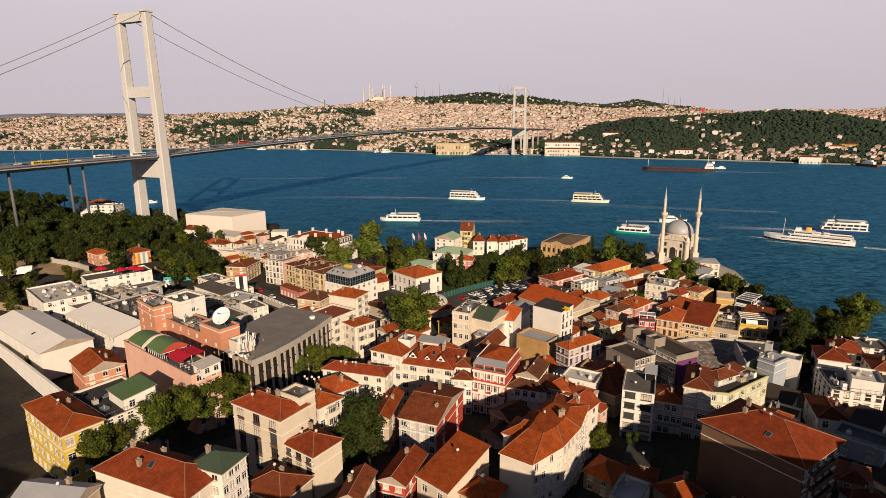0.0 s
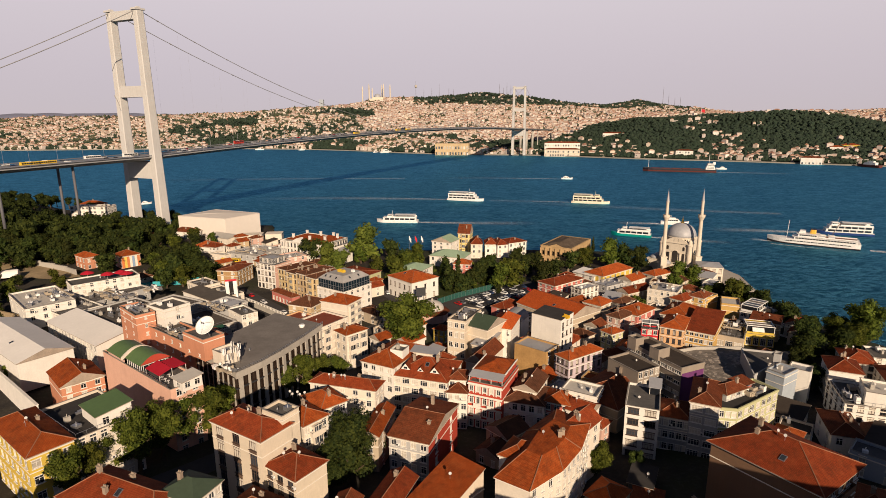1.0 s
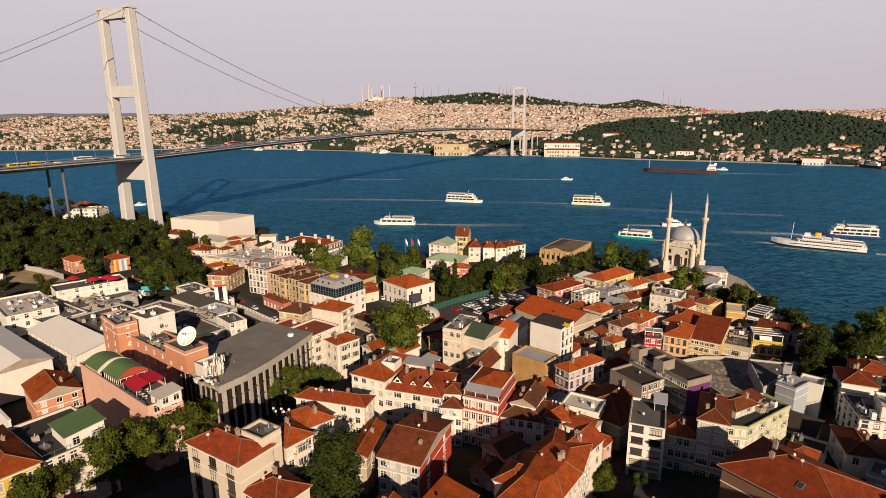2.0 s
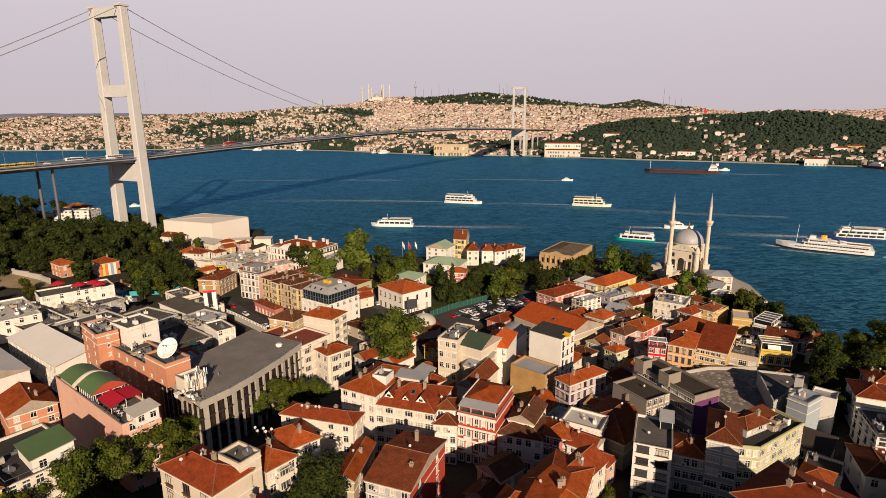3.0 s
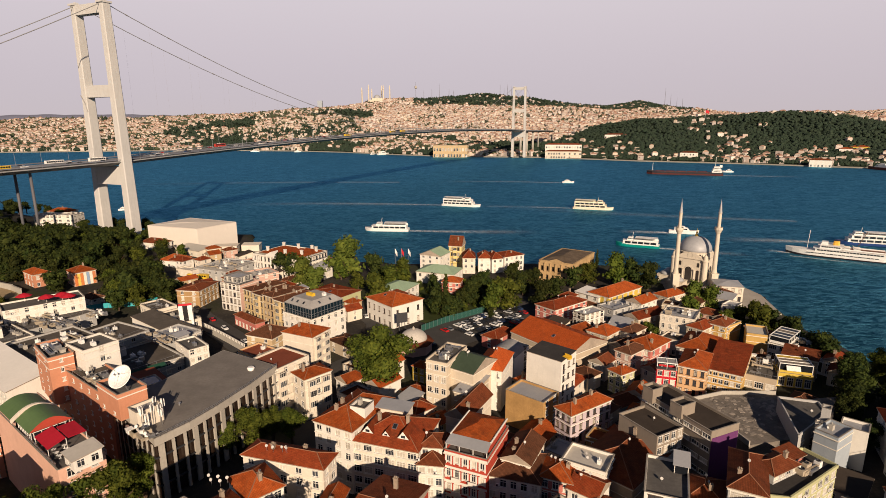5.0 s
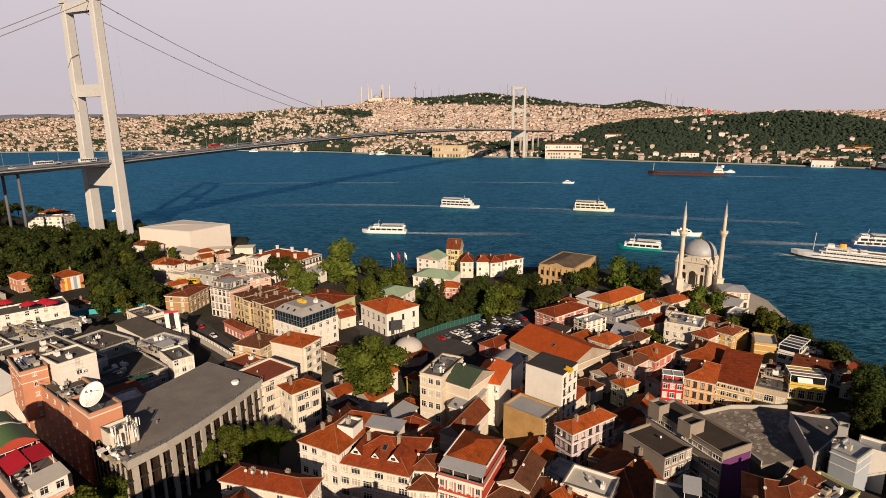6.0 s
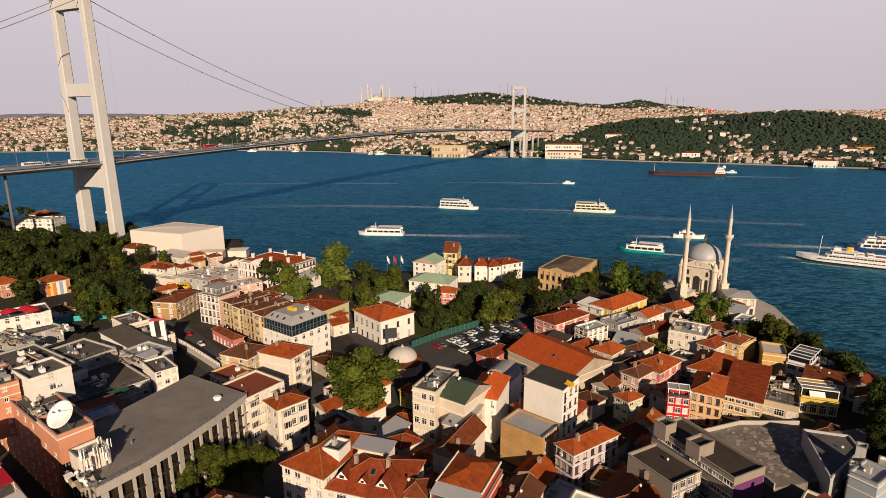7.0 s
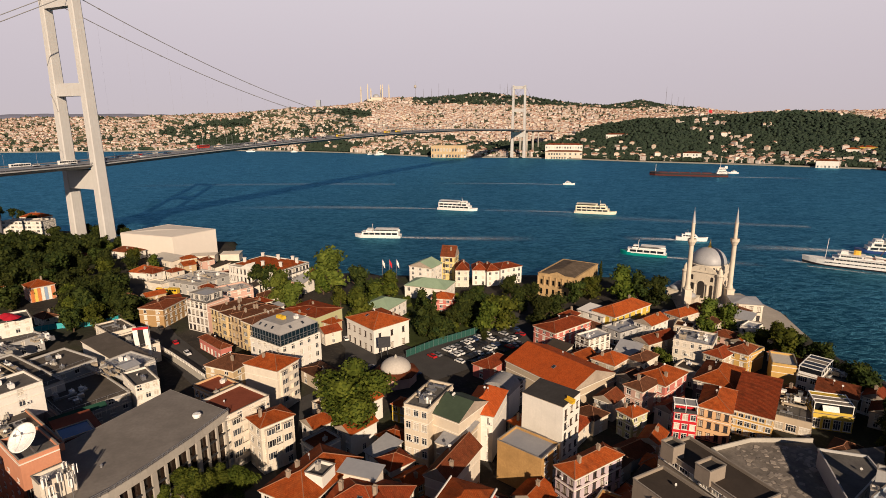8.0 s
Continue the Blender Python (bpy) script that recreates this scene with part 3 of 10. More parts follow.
# The blue-grey of distance haze is put into the hills' base colour.
tagged(part("backdrop_hills", far_ridge, surface("hills_haze_tint", (0.24, 0.25, 0.33), 1.0, 0.12, 0.002, 0.01, bump=0), smooth=True), "distant hills with blue haze put into their colour", "hills", kind="structure")

quay_line = Shape()
edge = [far_point(-0.98 + 0.02 * k, float(np.interp(-0.98 + 0.02 * k, BEARING, SHORE_Y)) - 3) for k in range(100)]
for (ax, ay), (bx, by) in zip(edge, edge[1:]):
    quay_line.raw([(ax, ay, SEA - 1), (bx, by, SEA - 1), (bx, by, 0.3), (ax, ay, 0.3), (bx, by + 7, 0.3), (ax, ay + 7, 0.3)], [(0, 1, 2, 3), (3, 2, 4, 5)])
tagged(part("pavement_far_quay", quay_line, surface("far_quay_stone", (0.30, 0.27, 0.23), 0.9, 0.3, 0.02, 0.2)), "pale stone sea wall of the far shore", "quay", kind="structure")


# ---- the suspension bridge
BR_A, BR_U = Vector((-242.5, 480.4, 0)), Vector((0.40792, 0.91302, 0))
BR_N = Vector((-BR_U.y, BR_U.x, 0))
BR_ROT = math.degrees(math.atan2(BR_U.y, BR_U.x))
SPAN = 1046.4
M_TOWER = surface("tower_paint", (0.50, 0.485, 0.46), 0.7, 0.12, 0.05, 0.5, streaks=0.25)
M_DECK = surface("deck_steel_grey", (0.33, 0.33, 0.33), 0.7, 0.2, 0.1, 0.8, streaks=0.2)
M_ASPH = surface("asphalt", (0.07, 0.066, 0.063), 0.95, 0.3, 0.15, 2.0)
M_CABLE = plain("cable_grey", (0.30, 0.29, 0.28), 0.6, 0.3)


def br(s, off, z):
    return BR_A + BR_U * s + BR_N * off + Vector((0, 0, z))


def deck_z(s):
    if s < 0:
        return 61.0 + s * 0.012
    if s > SPAN:
        return 63.6 - (s - SPAN) * 0.024
    return 61.0 + 2.6 * s / SPAN + 10.2 * (1 - ((s - SPAN / 2) / (SPAN / 2)) ** 2)


bridge = thing("suspension_bridge", "pale grey steel suspension bridge spanning the strait", "bridge")


def sweep(section, s0, s1, n, zf):
    """A section (off, dz) carried along the bridge."""
    out, k = Shape(), len(section)
    vs = []
    for i in range(n + 1):
        s = s0 + (s1 - s0) * i / n
        vs += [br(s, o, zf(s) + dz) for o, dz in section]
    fs = [(i * k + j, i * k + (j + 1) % k, (i + 1) * k + (j + 1) % k, (i + 1) * k + j) for i in range(n) for j in range(k)]
    fs += [tuple(range(k)), tuple(range(n * k + k - 1, n * k - 1, -1))]
    return out.raw(vs, fs)


GIRDER = [(16.7, -0.2), (14.2, -0.05), (-14.2, -0.05), (-16.7, -0.2), (-16.7, -0.7), (-10, -3.1), (10, -3.1), (16.7, -0.7)]
for s0, s1, n in ((-420, 0, 14), (0, SPAN, 60), (SPAN, SPAN + 300, 10)):
    part("girder", sweep(GIRDER, s0, s1, n, deck_z), M_DECK, bridge)
    part("roadway", sweep([(13.8, 0.06), (-13.8, 0.06), (-13.8, -0.04), (13.8, -0.04)], s0, s1, n, deck_z), M_ASPH, bridge, "dark asphalt roadway")
for off in (-16.5, -14.0, 14.0, 16.5, 0.0):
    for s0, s1, n in ((-420, SPAN + 300, 90),):
        part("railing", sweep([(off + 0.12, 1.25), (off - 0.12, 1.25), (off - 0.12, 0.0), (off + 0.12, 0.0)] if off == 0 else
                              [(off + 0.06, 1.3), (off - 0.06, 1.3), (off - 0.06, 0.75), (off + 0.06, 0.75)], s0, s1, n, deck_z), M_METAL, bridge)


def tower_leg(base):
    sh = Shape()
    vs, fs, prof = [], [], [(base, 8.0, 6.0), (60, 7.2, 5.3), (108, 6.5, 4.8), (163.5, 5.8, 4.3)]
    for z, a, b in prof:
        for u, v in ((-1, -0.82), (-0.82, -1), (0.82, -1), (1, -0.82), (1, 0.82), (0.82, 1), (-0.82, 1), (-1, 0.82)):
            vs.append((u * a / 2, v * b / 2, z))
    for i in range(3):
        fs += [(i * 8 + j, i * 8 + (j + 1) % 8, i * 8 + 8 + (j + 1) % 8, i * 8 + 8 + j) for j in range(8)]
    fs += [tuple(range(7, -1, -1)), tuple(range(24, 32))]
    sh.raw(vs, fs)
    sh.box(0, 0, 164.1, 7.6, 5.4, 1.2)
    sh.box(0, 0, 165.1, 3.4, 2.6, 1.4, taper=0.7)
    return sh


def crossbeam(z0, z1, thick, half):
    return Shape().box(0, 0, (z0 + z1) / 2, thick, 2 * half, z1 - z0)


for s, grow, drop in ((0, 1.1, -9.0), (SPAN, 1.0, 0.0)):
    base = 13.0 if s == 0 else 0.0
    tower = part("tower", crossbeam(157.5, 163.6, 5.4, 12.2), M_TOWER, bridge, "pale painted steel tower", Matrix.Translation(br(s, 0, drop)) @ pose(0, 0, 0, 0, 0, BR_ROT) @ Matrix.Scale(grow, 4))
    for off in (-14.6, 14.6):
        lean = math.degrees(math.atan(1.3 / 160)) * (1 if off < 0 else -1)
        part("leg", tower_leg(base), M_TOWER, tower, "", pose(0, off * 1.03, 0, -lean, 0, 0))
    part("crossbeam", crossbeam(105.5, 113.2, 5.6, 12.4), M_TOWER, tower)
    part("crossbeam", crossbeam(47.5, 59.8, 6.2, 12.6), M_TOWER, tower)
    part("ladder", Shape().tube([(-3.3, 12.0, 96), (-3.6, 13.4, 102), (-3.5, 16.6, 107)], 0.3), M_CABLE, tower, "dark service pipe")


def cable_z(s):
    return 76.2 + ((171.6 if s < SPAN / 2 else 164.2) - 76.2) * ((s - SPAN / 2) / (SPAN / 2)) ** 2


for off in (-14.2, 14.2):
    part("main_cable", Shape().tube([br(SPAN * k / 48, off, cable_z(SPAN * k / 48)) for k in range(49)], 0.27, 6), M_CABLE, bridge)
    part("back_cable", Shape().tube([br(-260 * k / 12, off, 171.6 - 112 * k / 12 - 7.0 * math.sin(math.pi * k / 12)) for k in range(13)], 0.27, 6), M_CABLE, bridge)
    part("back_cable", Shape().tube([br(SPAN + 255 * k / 12, off, 164.2 - 105 * k / 12 - 8.0 * math.sin(math.pi * k / 12)) for k in range(13)], 0.27, 6), M_CABLE, bridge)
    for k in range(1, 60):
        s = SPAN * k / 60
        if cable_z(s) - deck_z(s) > 1.5 and k % 2 == 0:
            part("hanger", Shape().tube([br(s, off, deck_z(s)), br(s, off, cable_z(s))], 0.02, 4), M_CABLE, bridge)
        if k % 2 and k < 30:
            part("cable_band", Shape().tube([br(s - 0.7, off, cable_z(s - 0.7)), br(s + 0.7, off, cable_z(s + 0.7))], 0.45, 6), M_CABLE, bridge)
for s in (-63, -112, -162, -212, -260):
    for off in (-8.5, 8.5):
        gz = ground_z(*br(s, off, 0).xy) - 2
        part("pier", Shape().lathe([(1.0, gz), (0.85, deck_z(s) - 3.0)], 10, *br(s, off, 0).xy), plain("dark_grey_steel", (0.10, 0.10, 0.11), 0.7), bridge, smooth=True)
for s in (SPAN + 40, SPAN + 48, SPAN + 95, SPAN + 103, SPAN + 150):
    for off in (-8, 8):
        part("pier", Shape().lathe([(1.5, 0), (1.4, deck_z(s) - 3.0)], 8, *br(s, off, 0).xy), M_CONC, bridge, smooth=True)

lamp_proto = None
for k in range(34):
    s = -130 + 36 * k
    for off in (-14.6, 14.6):
        if lamp_proto is None:
            lamp_proto = thing("street_lamp", "slim grey lamp post on the bridge deck", "street lamp", group="lamps along the bridge deck")
            part("pole", Shape().tube([(0, 0, 0), (0, 0, 10)], [0.13, 0.08], 6), M_METAL, lamp_proto)
            part("arm", Shape().tube([(0, 0, 10), (0, -1.6, 10.5)], 0.06, 5), M_METAL, lamp_proto)
            part("lamp_head", Shape().box(0, -1.9, 10.5, 0.35, 0.9, 0.16), M_METAL, lamp_proto)
            lamp = lamp_proto
        else:
            lamp = copy_thing(lamp_proto, Matrix())
        lamp.matrix_basis = pose(*br(s, off, deck_z(s)), 0, 0, BR_ROT + (0 if off > 0 else 180))

# ---- houses
WIN = {}


def lattice(xs, zs):
    """A window frame as one connected lattice: bars where both cell counts are not odd, openings between."""
    sh, seen = Shape(), {}
    vs, fs = [], []

    def v(i, j, y):
        if (i, j, y) not in seen:
            seen[(i, j, y)] = len(vs)
            vs.append((xs[i], y, zs[j]))
        return seen[(i, j, y)]
    bar = lambda i, j: 0 <= i < len(xs) - 1 and 0 <= j < len(zs) - 1 and not (i % 2 and j % 2)
    for i in range(len(xs) - 1):
        for j in range(len(zs) - 1):
            if not bar(i, j):
                continue
            fs.append((v(i, j, -0.06), v(i + 1, j, -0.06), v(i + 1, j + 1, -0.06), v(i, j + 1, -0.06)))
            for (di, dj), (a, b) in (((-1, 0), ((i, j + 1), (i, j))), ((1, 0), ((i + 1, j), (i + 1, j + 1))), ((0, -1), ((i, j), (i + 1, j))), ((0, 1), ((i + 1, j + 1), (i, j + 1)))):
                if not bar(i + di, j + dj):
                    fs.append((v(*a, -0.06), v(*a, 0.05), v(*b, 0.05), v(*b, -0.06)))
    return sh.raw(vs, fs)



def window_meshes(w, h, style):
    """A window's frame with sill, and its pane, shared by all windows of that size."""
    key = (round(w, 2), round(h, 2), style)
    if key not in WIN:
        t = 0.10
        n = max(2, round(w / 0.75))
        xs = [-w / 2]
        for k in range(n):
            xs += [-w / 2 + k * w / n + (t if k == 0 else 0.035), -w / 2 + (k + 1) * w / n - (t if k == n - 1 else 0.035)]
        xs.append(w / 2)
        zs = [0, t, h * 0.67, h * 0.67 + 0.06, h - t, h] if h > 1.3 else [0, t, h - t, h]
        f = lattice(xs, zs)
        f.box(0, -0.16, -0.05, w + 0.34, 0.34, 0.10).box(0, -0.12, h + 0.07, w + 0.26, 0.20, 0.14)
        p = Shape().box(0, 0.02, h / 2, w - 0.1, 0.02, h - 0.1)
        WIN[key] = (f.mesh("window", [M_FRAMED if style == "d" else M_FRAME]), p.mesh("pane", [M_GLASS]), p.mesh("pane", [M_CURT]),
                    *[f.copy_with(p).mesh("window", [M_FRAMED if style == "d" else M_FRAME, g]) for g in (M_GLASS, M_CURT)])
    return WIN[key]


def ac_unit():
    """The shared mesh of an outdoor air conditioner unit."""
    if "ac" not in WIN:
        WIN["ac"] = Shape().box(0, 0, 0.3, 0.85, 0.34, 0.6).copy_with(Shape().box(-0.12, -0.18, 0.3, 0.44, 0.03, 0.44).box(0.0, 0.05, -0.06, 0.9, 0.3, 0.08)).mesh("air_conditioner", [M_WHITE, M_DARKM])
    return WIN["ac"]


def facade(sh, root, p0, p1, z0, z1, cols, floors, ww, wh, style, rng, sill=0.8, far=False):
    """One wall with real window recesses; the windows become parts of the house."""
    ux, uy = p1[0] - p0[0], p1[1] - p0[1]
    W = math.hypot(ux, uy)
    ux, uy = ux / W, uy / W
    nx, ny = uy, -ux
    if far:
        turn = root.matrix_world.to_3x3() @ Vector((nx, ny, 0))
        cols = (cols + 1) // 3 if turn.y > 0.4 else cols      # rear walls have few openings
    at = lambda s, z, dep=0.0: (p0[0] + ux * s - nx * dep, p0[1] + uy * s - ny * dep, z)
    ww = min(ww * 1.2, W / max(cols, 1) * 0.8) if cols else ww
    fh = (z1 - z0) / max(floors, 1)
    wh = min(wh * 1.15, fh - sill - 0.25)
    if not cols or not floors or wh < 0.5:
        sh.face([at(0, z0), at(W, z0), at(W, z1), at(0, z1)])
        return
    xs, zs = [0.0], [z0]
    for k in range(cols):
        c = (k + 0.5) * W / cols
        xs += [c - ww / 2, c + ww / 2]
    xs.append(W)
    for k in range(floors):
        zs += [z0 + k * fh + sill, z0 + k * fh + sill + wh]
    zs.append(z1)
    dep = 0.18
    for i in range(len(xs) - 1):
        if i % 2 == 0:
            sh.face([at(xs[i], z0), at(xs[i + 1], z0), at(xs[i + 1], z1), at(xs[i], z1)])
            continue
        for j in range(len(zs) - 1):
            a, b, c, d = xs[i], xs[i + 1], zs[j], zs[j + 1]
            if j % 2 == 0:
                sh.face([at(a, c), at(b, c), at(b, d), at(a, d)])
                continue
            sh.face([at(a, c), at(b, c), at(b, c, dep), at(a, c, dep)]).face([at(b, c), at(b, d), at(b, d, dep), at(b, c, dep)])
            sh.face([at(b, d), at(a, d), at(a, d, dep), at(b, d, dep)]).face([at(a, d), at(a, c), at(a, c, dep), at(a, d, dep)])
            frame_me, pane_me, curtain_me, *both_me = window_meshes(b - a, d - c, style)
            if rng.random() < 0.045 and z1 - z0 > 8:
                part("air_conditioner", ac_unit(), None, root, "", pose(*at(b + 0.45, c + 0.3, -0.28), 0, 0, math.degrees(math.atan2(uy, ux))))
            if far:
                part("window", both_me[1 if rng.random() < 0.45 else 0], None, root, "", pose(*at((a + b) / 2, c, dep - 0.07), 0, 0, math.degrees(math.atan2(uy, ux))))
                continue
            win = part("window", frame_me, None, root, "", pose(*at((a + b) / 2, c, dep - 0.07), 0, 0, math.degrees(math.atan2(uy, ux))))
            part("pane", curtain_me if rng.random() < 0.45 else pane_me, None, win)


def roof_hip(w, d, z, rise, over, gable=False, along=None, thick=0.16):
    """A pitched roof over a w by d plan, with eaves; also its ridge and hip lines."""
    sh = Shape()
    a, b = w / 2 + over, d / 2 + over
    lengthwise = (w >= d) if along is None else along == "x"
    if not lengthwise:
        a, b = b, a
    turn = (lambda p: p) if lengthwise else (lambda p: (-p[1], p[0], p[2]))
    r = a if gable else max(0.0, a - b)
    q = [(-a, -b, z), (a, -b, z), (a, b, z), (-a, b, z)]
    t0, t1 = (-r, 0, z + rise), (r, 0, z + rise)
    sl = math.hypot(b, rise)
    up = lambda p: (p[0], p[1], p[2] + thick)
    sh.face([turn(up(p)) for p in (q[0], q[1], t1, t0)], 0, [(-a, 0), (a, 0), (r, sl), (-r, sl)])
    sh.face([turn(up(p)) for p in (q[2], q[3], t0, t1)], 0, [(-a, 0), (a, 0), (r, sl), (-r, sl)])
    if not gable:
        sl2 = math.hypot(a - r, rise)
        sh.face([turn(up(p)) for p in (q[1], q[2], t1)], 0, [(-b, 0), (b, 0), (0, sl2)])
        sh.face([turn(up(p)) for p in (q[3], q[0], t0)], 0, [(-b, 0), (b, 0), (0, sl2)])
    for k in range(4):
        sh.face([turn(p) for p in (q[k], q[(k + 1) % 4], up(q[(k + 1) % 4]), up(q[k]))] if not (gable and k in (1, 3)) else
                [turn(p) for p in (q[k], q[(k + 1) % 4], up(q[(k + 1) % 4]), up(t1 if k == 1 else t0), up(q[k]))], 1)
    sh.face([turn(p) for p in q[::-1]], 1)
    lines = [(t0, t1)] if r > 0.1 else []
    if not gable:
        lines += [(q[0], t0), (q[3], t0), (q[1], t1), (q[2], t1)]
    return sh, [(turn(up(p)), turn(up(s))) for p, s in lines]


def roof_shed(w, d, z, rise, over, thick=0.16):
    sh = Shape()
    a, b = w / 2 + over, d / 2 + over
    lo = [(-a, -b, z), (a, -b, z), (a, b, z + rise), (-a, b, z + rise)]
    hi = [(x, y, q + thick) for x, y, q in lo]
    sl = math.hypot(2 * b, rise)
    sh.face(hi, 0, [(-a, 0), (a, 0), (a, sl), (-a, sl)]).face(lo[::-1], 1)
    for k in range(4):
        sh.face([lo[k], lo[(k + 1) % 4], hi[(k + 1) % 4], hi[k]], 1)
    return sh


def chimney(root, x, y, z, h, rng):
    sh = Shape().box(x, y, z + h / 2 - 0.6, 0.8, 0.65, h + 1.2).box(x, y, z + h + 0.06, 1.0, 0.85, 0.14)
    sh.lathe([(0.13, z + h + 0.1), (0.11, z + h + 0.5)], 6, x - 0.18, y).lathe([(0.13, z + h + 0.1), (0.11, z + h + 0.5)], 6, x + 0.18, y)
    part("chimney", sh, M_CHIM, root)


PLOTS = []


def house(label, x, y, rot, w, d, eave, wall="white", roof="hip", cover="orange", rise=None, F=None, S=None, floors=None, ww=1.25, wh=1.7, style="w",
          over=0.45, chim=1, base=None, category="house", name="house", kit=(), B=0, wall_f=None, small=False):
    """A house on a rectangular plan. F, S: windows across the front and the side wall."""
    rng = random.Random(round(x * 31 + y * 17))
    PLOTS.append((x, y, rot, w, d))
    g = min(ground_z(x, y), ground_z(x + 5, y - 5)) - 0.3 if base is None else base
    root = thing(name, label, category, pose(x, y, g, 0, 0, rot))
    h = eave - g
    n = floors if floors is not None else max(1, round(h / 3.1))
    q = [(-w / 2, -d / 2), (w / 2, -d / 2), (w / 2, d / 2), (-w / 2, d / 2)]
    F = round(w / 2.6) if F is None else F
    S = round(d / 2.6) if S is None else S
    sh, sf = Shape(), Shape()
    top = h + (0.7 if roof == "flat" else 0.0)
    facade(sf if wall_f else sh, root, q[0], q[1], 0, top, F, n, ww, wh, style, rng, far=small or y > 118)
    facade(sh, root, q[1], q[2], 0, top, S, n, ww, wh, style, rng, far=small or y > 118)
    facade(sh, root, q[2], q[3], 0, top, B, n, ww, wh, style, rng, far=small or y > 118)
    facade(sh, root, q[3], q[0], 0, top, 0, n, ww, wh, style, rng, far=small or y > 118)
    mat = wall_mat(wall)
    rise = rise if rise is not None else 0.21 * min(w, d) + 0.5
    if roof == "gable_x":
        sh.face([(w / 2, -d / 2, h), (w / 2, d / 2, h), (w / 2, 0, h + rise * 0.97)]).face([(-w / 2, d / 2, h), (-w / 2, -d / 2, h), (-w / 2, 0, h + rise * 0.97)])
    if roof == "gable_y":
        sh.face([(-w / 2, -d / 2, h), (w / 2, -d / 2, h), (0, -d / 2, h + rise * 0.97)]).face([(w / 2, d / 2, h), (-w / 2, d / 2, h), (0, d / 2, h + rise * 0.97)])
    if roof == "shed":
        sh.face([(w / 2, -d / 2, h), (w / 2, d / 2, h), (w / 2, d / 2, h + rise)]).face([(-w / 2, d / 2, h), (-w / 2, -d / 2, h), (-w / 2, d / 2, h + rise)])
        sh.face([(w / 2, d / 2, h), (-w / 2, d / 2, h), (-w / 2, d / 2, h + rise), (w / 2, d / 2, h + rise)])
    if roof == "flat":
        t = 0.22
        for k in range(4):
            (ax, ay), (bx, by) = q[k], q[(k + 1) % 4]
            k1, k2 = 1 - 2 * t / w, 1 - 2 * t / d
            sh.face([(ax, ay, top), (bx, by, top), (bx * k1, by * k2, top), (ax * k1, ay * k2, top)])
            sh.face([(bx * k1, by * k2, top), (bx * k1, by * k2, h), (ax * k1, ay * k2, h), (ax * k1, ay * k2, top)])
        part("coping", Shape().box(0, -d / 2, top + 0.05, w + 0.16, 0.32, 0.08).box(0, d / 2, top + 0.05, w + 0.16, 0.32, 0.08)
             .box(-w / 2, 0, top + 0.05, 0.32, d - 0.34, 0.08).box(w / 2, 0, top + 0.05, 0.32, d - 0.34, 0.08), M_COPE, root)
    part("wall", sh, mat, root)
    if wall_f:
        part("front_wall", sf, wall_mat(wall_f), root)
    rm = ROOFS[cover]
    if roof == "flat":
        part("roof", Shape().box(0, 0, h - 0.1, w - 0.4, d - 0.4, 0.3), rm, root)
    elif roof == "shed":
        part("roof", roof_shed(w, d, h, rise, over), [rm, M_EAVE], root)
    elif roof == "vault":
        vs = Shape()
        pts = [(-w / 2 + w * k / 12, h + rise * math.sin(math.pi * (0.12 + 0.76 * k / 12))) for k in range(13)]
        for (x0, z0), (x1, z1) in zip(pts, pts[1:]):
            vs.face([(x0, -d / 2 - 0.3, z0), (x1, -d / 2 - 0.3, z1), (x1, d / 2 + 0.3, z1), (x0, d / 2 + 0.3, z0)])
        for yy in (-d / 2, d / 2):
            vs.face([(px, yy, pz) for px, pz in pts] + [(w / 2, yy, h), (-w / 2, yy, h)], 1)
        part("roof", vs, [rm, wall_mat("rose")], root)
    else:
        along = {"gable_x": "x", "gable_y": "y"}.get(roof)
        rs, lines = roof_hip(w, d, h, rise, over, roof.startswith("gable"), along)
        part("roof", rs, [rm, M_EAVE], root)
        if cover in ("orange", "red", "rust", "brown"):
            caps = Shape()
            for p0, p1 in lines:
                caps.tube([p0, p1], 0.11, 5)
            part("ridge_tiles", caps, M_RIDGE, root)
    if h > 6 and "plain" not in kit:
        part("cornice", Shape().box(0, -d / 2 - 0.12, h - 0.35, w + 0.5, 0.24, 0.22).box(w / 2 + 0.12, 0, h - 0.35, 0.24, d, 0.22), M_TRIM, root)
        if n > 2 and "plain" not in kit:
            part("string_course", Shape().box(0, -d / 2 - 0.06, h * (n - 1) / n, w + 0.24, 0.12, 0.18).box(w / 2 + 0.06, 0, h * (n - 1) / n, 0.12, d, 0.18), M_TRIM, root)
    if roof in ("hip", "gable_x", "gable_y"):
        for k in range(chim):
            cx, cy = rng.uniform(-0.3, 0.3) * w, rng.uniform(-0.3, 0.3) * d
            zz = h + rise * max(0.0, 1 - max(abs(cx) / (w / 2) if w < d else 0, abs(cy) / (d / 2) if w >= d else 0))
            chimney(root, cx, cy, zz, rng.uniform(1.0, 1.7), rng)
    if roof in ("hip", "gable_x") and w * d > 230 and y < 330 and w >= d and not small:
        slope = rise / (d / 2 + over)
        for k in range(1):
            cx, cy = rng.uniform(-0.28, 0.28) * (w - d * 0.6), -d * rng.uniform(0.18, 0.32)
            zz = h + 0.2 + slope * (cy + d / 2 + over)
            tip = pose(cx, cy, zz, math.degrees(math.atan(slope)), 0, 0)
            rw_ = part("roof_window", Shape().box(0, 0, 0.06, 1.15, 1.5, 0.16), M_METAL, root, "", tip)
            part("pane", Shape().box(0, 0, 0.15, 0.9, 1.25, 0.03), M_GLASS, rw_)
